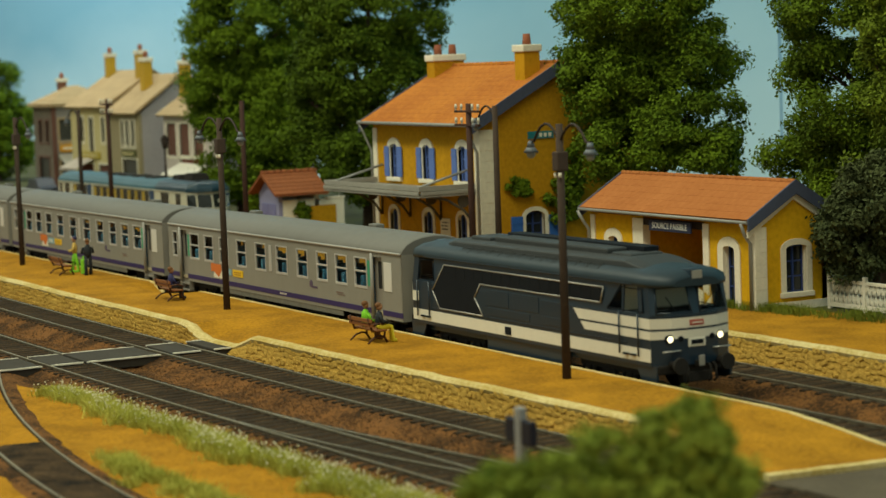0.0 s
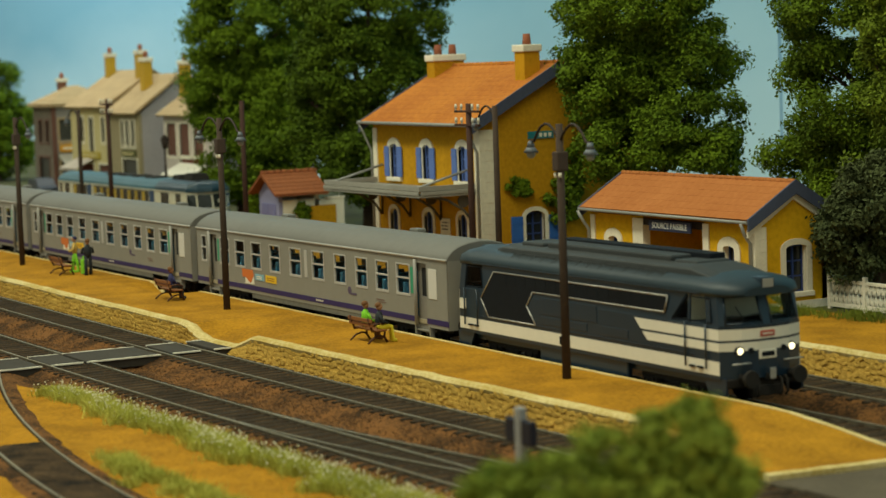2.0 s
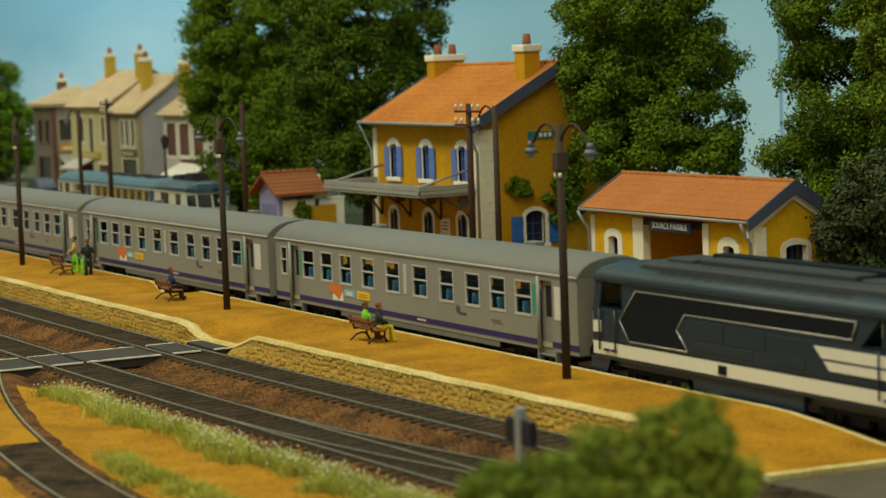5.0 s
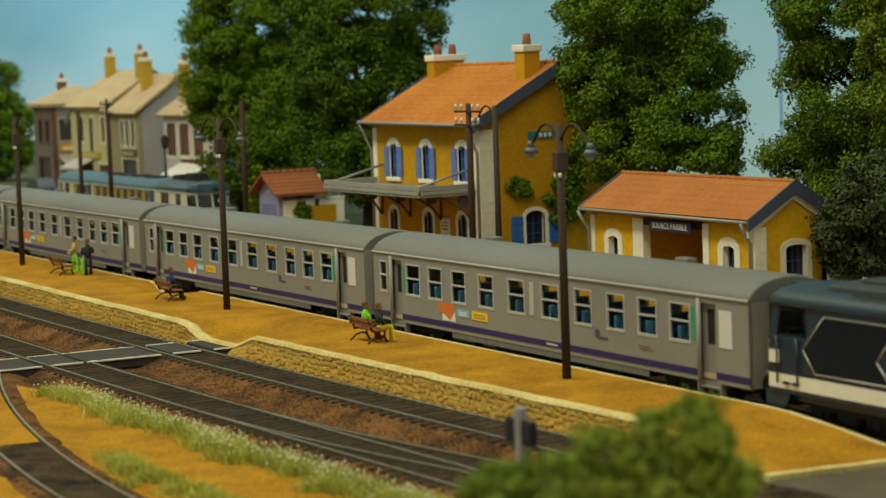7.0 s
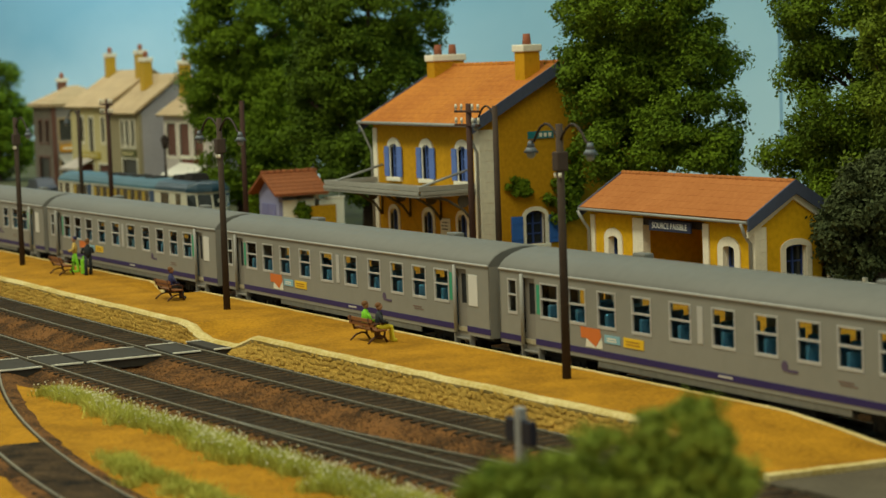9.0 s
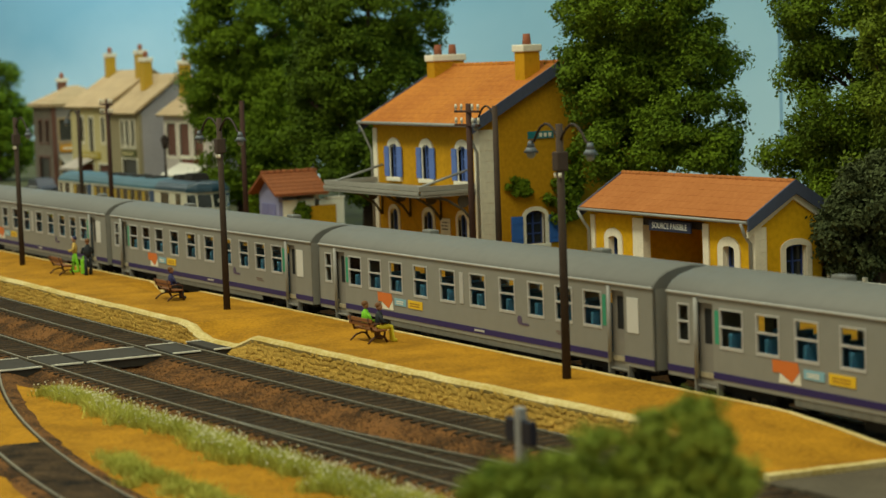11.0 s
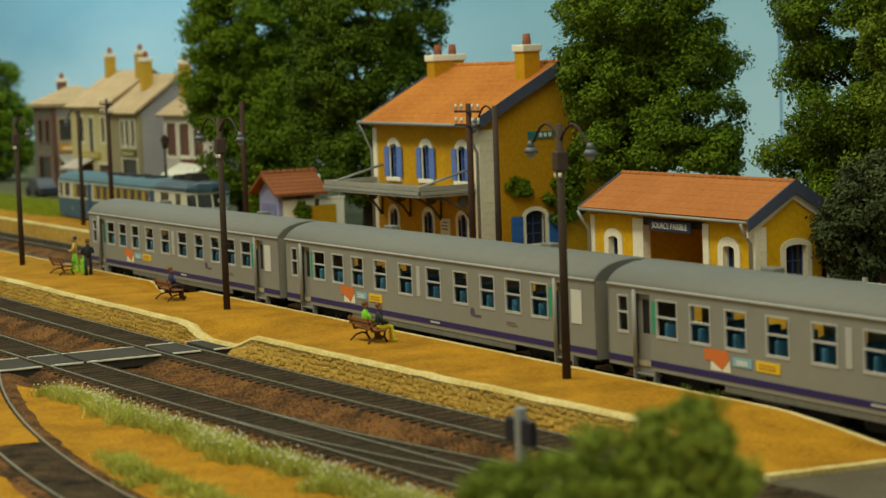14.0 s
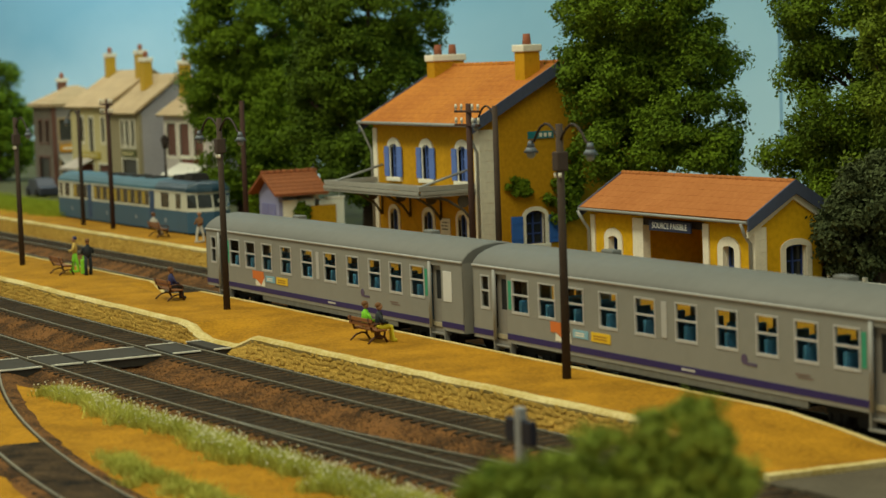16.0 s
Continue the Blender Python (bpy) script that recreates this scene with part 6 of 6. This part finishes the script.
def corner_house(label, x0, x1, y0, y1, z0, eave, ridge):
    h = thing("town_house", label, "house")
    doors = [(x0 + 1.6, x0 + 2.5, 4.6, 6.5), (x0 + 3.6, x0 + 4.4, 4.6, 6.5), (x0 + 1.4, x0 + 4.2, 0.8, 3.2)]
    bays = [(y0 + 0.55, y0 + 1.85, 4.75, 6.6), (y0 + 0.6, y0 + 2.0, 0.8, 3.3)]
    bm = bmnew()
    wall_with(bm, "x", y0, 0.3, x0, x1 - 0.3, z0, eave, doors)
    part("front_wall", bm, mat("dark_stone_facade", (0.20, 0.165, 0.125), 0.9, vary=0.45, scale=0.8), h, "weathered stone side front")
    bm = bmnew()
    wall_with(bm, "y", x1, 0.3, y0 + 0.3, y1, z0, eave, bays)
    part("side_wall", bm, SLATEW, h)
    bm = bmnew()
    box(bm, x0, x0 + 0.3, y0 + 0.3, y1, z0, eave)
    box(bm, x0, x1, y1, y1 + 0.3, z0, eave)
    part("back_wall", bm, SLATEW, h)
    bm = bmnew()
    box(bm, x1 - 0.3, x1 + 0.05, y0 - 0.05, y0 + 0.3, z0, eave, 0.02)
    part("corner_pilaster", bm, HWIN, h)
    for ax, pl, group in (("x", y0, doors), ("y", x1, bays)):
        for a, b, lo, hi in group:
            bm = bmnew()
            box(bm, a, b, 0.14, 0.2, lo, hi)
            w = part("window", turned(bm, ax, pl), GW, h)
            bm = bmnew()
            for q in ((a - 0.14, a, lo - 0.1, hi + 0.15), (b, b + 0.14, lo - 0.1, hi + 0.15), (a, b, hi, hi + 0.15), (a - 0.2, b + 0.2, lo - 0.24, lo - 0.1)):
                box(bm, q[0], q[1], -0.06, 0.1, q[2], q[3])
            part("frame", turned(bm, ax, pl), TILE_TAN if ax == "y" else HWIN, w)
    xa, xb, ya, yb = x0 - 0.4, x1 + 0.4, y0 - 0.4, y1 + 0.4
    p, q = ((x0 + x1) / 2, y0 + 2.6), ((x0 + x1) / 2, y1 - 2.6)
    dn = Vector((0, 0, -0.2))
    for quad in ([(xa, ya), (xb, ya), p, p], [(xb, ya), (xb, yb), q, p], [(xb, yb), (xa, yb), q, q], [(xa, yb), (xa, ya), p, q]):
        pts = [Vector((u, v, eave + 0.05 if k < 2 else ridge)) for k, (u, v) in enumerate(quad)]
        if quad[2] == quad[3]:
            pts = pts[:3]
        bm = bmnew()
        loft(bm, [pts, [v + dn for v in pts]])
        sl = part("roof_slope", bm, TILE_TAN, h)
        for k in range(5):
            t0, t1 = k / 5, (k + 1.05) / 5 if k < 4 else 0.98
            m = pts[2] if len(pts) == 3 else pts[3]
            strip = [pts[0].lerp(m, t0), pts[1].lerp(pts[2], t0), pts[1].lerp(pts[2], t1), pts[0].lerp(m, t1)]
            lift = [0.07, 0.07, 0.015, 0.015]
            bm = bmnew()
            loft(bm, [[v + Vector((0, 0, g)) for v, g in zip(strip, lift)], [v + Vector((0, 0, -0.02)) for v in strip]])
            part("tile_course", bm, TILE_TAN, sl)
    chimney(h, x0 + 0.5, x0 + 1.3, y0 + 2.2, y0 + 2.9, eave + 0.3, 9.9, (x0 + 0.9,), mat("brick_brown_chimney", (0.20, 0.085, 0.05), 0.9))
    return h


CREAMW = mat("cream_facade", (0.58, 0.49, 0.24), 0.9, vary=0.15)
STONEW = mat("tan_facade", (0.34, 0.28, 0.16), 0.9, vary=0.2)
GREYW = mat("lilac_grey_facade", (0.40, 0.37, 0.38), 0.9, vary=0.15)
WHITEW = mat("white_facade", (0.58, 0.50, 0.45), 0.9, vary=0.12)
SLATEW = mat("dim_grey_facade", (0.26, 0.23, 0.21), 0.9, vary=0.25)
GW = mat("town_window", (0.05, 0.05, 0.045), 0.3, bump=0.0)
REDSHOP = mat("red_shopfront", (0.24, 0.05, 0.03), 0.8)
house("cream rendered town house with tan roof and tall yellow chimney", -129.3, -119.8, 22.0, 8.0, 0.5, 7.75, 10.75, CREAMW, [(-126.8, -126.0, 4.9, 6.9, GW), (-124.6, -123.6, 3.9, 6.9, GW), (-121.5, -120.7, 4.9, 6.9, GW), (-127.5, -123.8, 0.8, 3.0, REDSHOP), (-122.5, -119.5, 0.8, 3.0, HWIN)], [(-128.7, 0.9, -0.6, 11.9), (-120.7, 0.9, -0.8, 12.0)])
house("tan stone town house with shop front and lilac gable", -119.5, -112.8, 22.0, 7.4, 0.5, 7.25, 10.35, STONEW, [(-116.8, -116.2, 4.7, 6.7, GW), (-115.7, -115.0, 4.7, 6.7, GW), (-114.4, -113.7, 4.7, 6.7, GW), (-116.7, -113.4, 0.8, 3.6, GW)], [(-116.9, 1.0, -1.5, 11.35)], None, GREYW)
house("white town house with brown shutters and red shop front", -109.9, -99.0, 23.0, 8.0, 0.5, 7.1, 10.2, WHITEW, [(-109.2, -107.2, 4.0, 6.5, HWIN), (-106.5, -104.5, 4.0, 6.5, HWIN), (-103.6, -101.6, 4.0, 6.5, HWIN), (-106.6, -101.4, 0.8, 3.9, REDSHOP), (-109.2, -107.4, 0.8, 2.6, HWIN)], [(-109.9, 1.0, -2.2, 11.0)], None, GREYW)
corner_house("dim grey stone corner house with tan hipped roof", -141.4, -135.8, 22.5, 28.5, 0.5, 7.9, 9.55)
for (x0, x1, mt, lab) in ((-127.8, -123.6, mat("washed_awning", (0.46, 0.40, 0.34), 0.9), "white shop awning on the cream house"), (-106.5, -100.5, CREAM, "pale scalloped shop awning on the white house")):
    y0 = 22.0 if x0 < -110 else 23.0
    bm = bmnew()
    slab(bm, [[(x0, y0 - 0.06, 3.5), (x1, y0 - 0.06, 3.5)], [(x0, y0 - 1.7, 2.7), (x1, y0 - 1.7, 2.7)]], 0.06)
    for k in range(7):
        a = x0 + (x1 - x0) * k / 7
        prism(bm, [(a, 2.68), (a + (x1 - x0) / 7, 2.68), (a + (x1 - x0) / 14, 2.36)], "y", y0 - 1.72, y0 - 1.68)
    solid("awning", bm, mt, lab, "awning")
for x0, x1, z, y0, mt, lab in ((-126.5, -122.0, 3.75, 22.0, mat("mustard_sign", (0.45, 0.34, 0.05), 0.7), "mustard shop sign over the awning"), (-116.6, -113.4, 4.05, 22.0, mat("dark_green_sign", (0.10, 0.10, 0.03), 0.7), "dark shop sign with pale bars")):
    bm = bmnew()
    box(bm, x0, x1, y0 - 0.12, y0 - 0.01, z - 0.3, z + 0.3, 0.02)
    s = solid("shop_sign", bm, mt, lab, "sign")
    bm = bmnew()
    for k in range(5):
        a = x0 + 0.4 + (x1 - x0 - 0.8) * k / 5
        box(bm, a, a + (x1 - x0) * 0.09, y0 - 0.14, y0 - 0.12, z - 0.12, z + 0.14)
    part("text_bar", bm, CREAMW, s)
bm = bmnew()
slab(bm, [[(-135.78, 22.8, 3.55), (-135.78, 25.2, 3.55)], [(-133.9, 22.8, 2.75), (-133.9, 25.2, 2.75)]], 0.06)
solid("awning", bm, mat("dim_awning", (0.30, 0.27, 0.21), 0.9), "dull pale sloping awning on the corner house", "awning")
bm = bmnew()
box(bm, -135.79, -135.68, 23.0, 25.3, 3.72, 4.38, 0.02)
yo = solid("shop_sign", bm, mat("orange_yellow_sign", (0.72, 0.33, 0.02), 0.7), "orange yellow shop sign on the corner house", "sign")
bm = bmnew()
box(bm, -135.68, -135.66, 23.3, 24.9, 3.95, 4.12)
part("text_bar", bm, CREAM, yo)
bm = bmnew()
prism(bm, [(-112.0, 0.62), (-107.9, 0.62), (-107.8, 1.2), (-108.6, 1.35), (-109.2, 1.95), (-110.9, 1.95), (-111.5, 1.35), (-112.1, 1.2)], "y", 14.2, 15.8)
bmesh.ops.bevel(bm, geom=list(bm.edges), offset=0.08, segments=2, affect="EDGES")
bmesh.ops.translate(bm, vec=(-14.5, 2.6, 0.1), verts=bm.verts)
pc = solid("parked_car", bm, mat("dusty_dark_car", (0.05, 0.055, 0.075), 0.4, vary=0.3), "dark blue grey car parked by the grass bank", "car")
for x in (-125.7, -123.4):
    for y in (16.8, 18.4):
        bm = bmnew()
        tube(bm, (x, y - 0.1, 0.9), (x, y + 0.1, 0.9), 0.31, 0.31, 14)
        part("wheel", bm, UNDER, pc)

# ---- posts and lamps ----
LAMPG = mat("lamp_enamel_grey", (0.13, 0.145, 0.165), 0.5, 0.2)


def lamp_post(label, x, y, z, h, heads, r=0.145, boxed=True, reach=2.2):
    """Tarred post with swan-neck arms along the platform."""
    p = thing("lamp_post", label, "lamp post", at(x, y, z), "platform lamp posts")
    bm = bmnew()
    tube(bm, (0, 0, -0.2), (0, 0, h), r, r * 0.8, 10)
    part("post", bm, WOOD, p)
    if boxed:
        bm = bmnew()
        box(bm, -0.17, 0.17, -0.20, 0.20, h - 1.45, h - 0.85, 0.04)
        b = part("junction_box", bm, mat("box_brown", (0.06, 0.04, 0.03), 0.8), p)
        bm = bmnew()
        for s in (-1, 1):
            tube(bm, (s * 0.12, -0.1, h - 1.65), (s * 0.12, -0.1, h - 1.5), 0.06, 0.06, 8)
        part("insulator", bm, WHITE, b)
    for s in heads:
        bm = bmnew()
        pts = [Vector((s * reach * k / 8, 0, h - 0.62 + 0.62 * math.sin(math.pi * min(1, k / 8 * 1.12)) ** 0.8)) for k in range(8)] + [Vector((s * reach, 0, h - 0.55))]
        pipe(bm, pts, 0.045)
        a = part("arm", bm, IRON, p)
        bm = bmnew()
        tube(bm, (s * reach, 0, h - 0.55), (s * reach, 0, h - 0.75), 0.08, 0.13, 12)
        tube(bm, (s * reach, 0, h - 0.75), (s * reach, 0, h - 0.92), 0.13, 0.25, 16)
        part("shade", bm, LAMPG, a, "grey enamel lamp shade")
        bm = bmnew()
        ball(bm, (s * reach, 0, h - 0.99), 0.14, 0.14, 0.12, 2)
        part("bulb", bm, mat("milky_bulb", (0.25, 0.25, 0.23), 0.3, bump=0.0), a)
    return p


lamp_post("tall tarred lamp post with two swan-neck lamps on the island platform", -7.56, -3.15, ZP, 7.9, (-1, 1), reach=1.75)
lamp_post("tall tarred lamp post with two swan-neck lamps on the island platform", -33.65, -3.66, ZP, 7.95, (-1, 1))
lamp_post("tall tarred lamp post with two swan-neck lamps on the island platform", -61.7, -3.67, ZP, 7.8, (1,))
lamp_post("tarred lamp post with one swan-neck lamp beside the station", -32.35, 8.7, ZP + 0.05, 7.9, (-1,), 0.15, False, 1.7)
lamp_post("tarred lamp post with one swan-neck lamp on the far platform", -87.4, 8.5, ZP + 0.05, 7.6, (-1,), 0.15, False, 2.4)


def telegraph_pole(x, y, h, label, arms=True):
    p = thing("telegraph_pole", label, "telegraph pole", at(x, y, ZP + 0.05), "telegraph poles")
    bm = bmnew()
    tube(bm, (0, 0, -0.2), (0, 0, h), 0.16, 0.13, 10)
    part("pole", bm, POLEWOOD, p)
    for z in (h - 0.35, h - 0.95) if arms else ():
        bm = bmnew()
        box(bm, -1.1, 1.1, -0.14, -0.04, z - 0.05, z + 0.05, 0.01)
        a = part("crossarm", bm, POLEWOOD, p)
        for k in (-1.02, -0.5, 0.5, 1.02):
            bm = bmnew()
            tube(bm, (k, -0.09, z + 0.04), (k, -0.09, z + 0.16), 0.04, 0.04, 6)
            tube(bm, (k, -0.09, z + 0.14), (k, -0.09, z + 0.33), 0.07, 0.05, 8)
            part("insulator", bm, WHITE, a, "white porcelain insulator")
    return p


telegraph_pole(-34.7, 8.7, 8.0, "brown telegraph pole with white insulators beside the station")
telegraph_pole(-82.2, 8.7, 8.3, "brown telegraph pole with white insulators on the far platform")
telegraph_pole(-63.9, 10.2, 8.1, "plain brown pole beside the hut", False)

# ---- benches ----


def bench(x, y, z, rz, label):
    b = thing("platform_bench", label, "bench", at(x, y, z, 0, 0, rz), "platform benches")
    for i, yy in enumerate((-0.22, -0.06, 0.10)):
        bm = bmnew()
        box(bm, -0.95, 0.95, yy, yy + 0.13, 0.44, 0.49, 0.012)
        part("seat_slat", bm, BENCHWOOD, b)
    for i, zz in enumerate((0.60, 0.76)):
        bm = bmnew()
        box(bm, -0.95, 0.95, -0.36 - i * 0.04, -0.30 - i * 0.04, zz, zz + 0.13, 0.012)
        part("back_slat", bm, BENCHWOOD, b)
    for s in (-0.72, 0.72):
        bm = bmnew()
        pipe(bm, [(s, 0.34, 0.0), (s, 0.22, 0.22), (s, 0.26, 0.44), (s, -0.25, 0.44), (s, -0.42, 0.92)], 0.05)
        pipe(bm, [(s, -0.44, 0.0), (s, -0.2, 0.2), (s, 0.05, 0.26), (s, 0.22, 0.22)], 0.035)
        pipe(bm, [(s, -0.3, 0.66), (s, 0.1, 0.7), (s, 0.3, 0.62), (s, 0.26, 0.44)], 0.035)
        part("iron_frame", bm, mat("rust_brown_iron", (0.085, 0.034, 0.018), 0.6, 0.2), b)
    return b


bench(-20.1, -3.75, ZP, 0, "brown slatted bench with two painted figurines on it")
bench(-39.2, -4.0, ZP, 0, "brown slatted bench with one painted figurine on it")
bench(-54.9, -3.7, ZP, 0, "brown slatted bench with one painted figurine behind it")
bench(-73.1, 8.4, ZP + 0.06, 0, "dark slatted bench on the far platform")

# ---- painted model figurines: one plain mesh each ----
SKIN = mat("figurine_flesh_paint", (0.42, 0.22, 0.12), 0.6, bump=0.0)
HAIR = mat("figurine_brown_paint", (0.19, 0.085, 0.03), 0.7, bump=0.0)
LIME = mat("figurine_lime_paint", (0.22, 0.60, 0.02), 0.6, bump=0.0)
CANARY = mat("figurine_yellow_paint", (0.72, 0.60, 0.03), 0.6, bump=0.0)
NAVY = mat("figurine_navy_paint", (0.03, 0.03, 0.10), 0.7, bump=0.0)
PALE = mat("figurine_pale_paint", (0.50, 0.45, 0.36), 0.7, bump=0.0)
SLATEF = mat("figurine_dark_paint", (0.02, 0.025, 0.03), 0.7, bump=0.0)


def figurine(x, y, z, rz, top, legs, head, label, seated=True):
    bm = bmnew()

    def paint(n0, i):
        bm.faces.ensure_lookup_table()
        for f in bm.faces[n0:]:
            f.material_index = i
            f.smooth = True
    n = 0
    b = 0.48 if seated else 0.86
    ball(bm, (0, 0, b + 0.32), 0.21, 0.15, 0.36, 2)
    for s in (-1, 1):
        pipe(bm, [(s * 0.22, 0, b + 0.52), (s * 0.29, 0.08, b + 0.26), (s * 0.16, 0.27, b + 0.22)], 0.06)
    paint(n, 0)
    n = len(bm.faces)
    for s in (-0.1, 0.1):
        if seated:
            ball(bm, (s * 1.1, 0.14, b + 0.09), 0.15, 0.26, 0.15, 2)
            pipe(bm, [(s, 0.0, b + 0.08), (s, 0.42, b + 0.06), (s, 0.46, 0.06), (s, 0.60, 0.04)], 0.085)
        else:
            pipe(bm, [(s, 0, b + 0.1), (s * 1.4, 0.12 * (1 if s > 0 else -1), b * 0.5), (s * 1.3, 0.16 * (1 if s > 0 else -1), 0.05), (s * 1.3, 0.28, 0.03)], 0.09)
    paint(n, 1)
    n = len(bm.faces)
    ball(bm, (0, 0.02, b + 0.80), 0.11, 0.12, 0.14, 2)
    paint(n, 2)
    n = len(bm.faces)
    ball(bm, (0, -0.02, b + 0.86), 0.125, 0.125, 0.11, 2)
    paint(n, 3)
    return solid("figurine", bm, (top, legs, SKIN, head), label, "figurine", m=at(x, y, z, 0, 0, rz))


figurine(-20.45, -3.72, ZP, 0, LIME, HAIR, HAIR, "painted figurine in lime green seated on a bench")
figurine(-19.6, -3.6, ZP, -15, SLATEF, CANARY, HAIR, "painted figurine in black top and yellow skirt on a bench")
figurine(-39.2, -3.95, ZP, 0, NAVY, SLATEF, HAIR, "painted figurine in navy reading on a bench")
figurine(-55.3, -2.9, ZP, 160, mat("figurine_ochre_paint", (0.55, 0.36, 0.08), 0.6, bump=0.0), LIME, NAVY, "painted figurine in ochre top and lime trousers behind a bench", False)
figurine(-53.3, -2.9, ZP, 80, SLATEF, SLATEF, HAIR, "dark painted figurine walking with a green bag", False)
figurine(-73.9, 8.35, ZP + 0.06, 20, PALE, PALE, HAIR, "pale painted figurine seated on the far platform bench")
figurine(-66.8, 8.5, ZP + 0.06, 200, HAIR, PALE, PALE, "painted figurine in brown jacket on the far platform", False)
bm = bmnew()
box(bm, -54.1, -53.65, -3.05, -2.8, ZP, ZP + 0.75, 0.05)
box(bm, -54.0, -53.75, -2.96, -2.9, ZP + 0.75, ZP + 0.9, 0.02)
solid("travel_bag", bm, LIME, "lime green upright bag on the platform", "bag")

# ---- fence, signal, gable sign ----
fc = thing("lattice_fence", "white pierced concrete fence behind the grass", "fence")
for i in range(7):
    bm = bmnew()
    x0 = -16.4 + i * 2.1
    for k in range(8):
        x = x0 + k * 0.26
        for s in (-1, 1):
            prism(bm, [(x, 0.75), (x + 0.09, 0.75), (x + 0.09 + s * 0.26, 1.55), (x + s * 0.26, 1.55)], "y", 14.22, 14.30)
    box(bm, x0 - 0.1, x0 + 2.0, 14.21, 14.32, 1.55, 1.68, 0.01)
    box(bm, x0 - 0.1, x0 + 2.0, 14.21, 14.32, 0.6, 0.78, 0.01)
    part("lattice_panel", bm, WHITE, fc)
    bm = bmnew()
    box(bm, x0 - 0.2, x0 - 0.05, 14.17, 14.35, 0.5, 1.85, 0.02)
    part("fence_post", bm, WHITE, fc)
sgn = thing("shunting_signal", "low grey signal post with dark blue boards", "signal", at(9.1, -14.5, -0.3))
bm = bmnew()
box(bm, -0.12, 0.12, -0.10, 0.10, 0, 3.25, 0.02)
part("post", bm, mat("pale_grey_post", (0.30, 0.32, 0.34), 0.6), sgn)
for s in (-1, 1):
    bm = bmnew()
    box(bm, *sorted((s * 0.14, s * 0.14 + s * 0.42)), -0.09, 0.09, 2.45, 3.0, 0.04)
    part("board", bm, mat("navy_board", (0.012, 0.014, 0.03), 0.6), sgn)
bm = bmnew()
box(bm, SX1 + 0.01, SX1 + 0.07, 13.9, 15.3, 6.72, 7.06, 0.01)
o = solid("wall_sign", bm, mat("teal_sign", (0.02, 0.19, 0.22), 0.6), "teal enamel sign on the station gable", "sign")
bm = bmnew()
for a in (14.5, 14.75, 15.0):
    box(bm, SX1 + 0.07, SX1 + 0.078, a, a + 0.16, 6.8, 6.98)
part("text_bar", bm, WHITE, o)

ln = thing("street_lantern", "dark cast iron street lantern before the town houses", "street lamp", at(-103.5, 20.6, 0.55))
bm = bmnew()
tube(bm, (0, 0, 0), (0, 0, 4.2), 0.14, 0.08, 10)
part("post", bm, IRON, ln)
bm = bmnew()
tube(bm, (0, 0, 4.2), (0, 0, 4.9), 0.16, 0.32, 6)
tube(bm, (0, 0, 4.9), (0, 0, 5.25), 0.34, 0.06, 6)
part("lantern", bm, IRON, ln)

# ---- movement ----
RUN = [(0.0, -21.60), (0.5, -20.76), (1.0, -19.84), (1.5, -18.94), (2.0, -18.02), (2.5, -17.10), (3.0, -16.08), (3.5, -14.78), (4.0, -13.17),
       (5.0, -9.20), (6.3, -3.42), (7.0, 0.0), (7.5, 2.40), (8.0, 4.82), (8.5, 7.22), (9.0, 9.70), (10.2, 15.70), (11.5, 22.75), (12.0, 26.0), (12.5, 29.30),
       (13.0, 33.12), (13.5, 37.10), (14.0, 41.25), (14.5, 45.20), (15.0, 49.35), (15.5, 53.25), (16.0, 57.22)]


def motions():
    for ob, x in TRAIN:
        walk(ob, [(t, at(x + s, 0, 0)) for t, s in RUN])


motions()
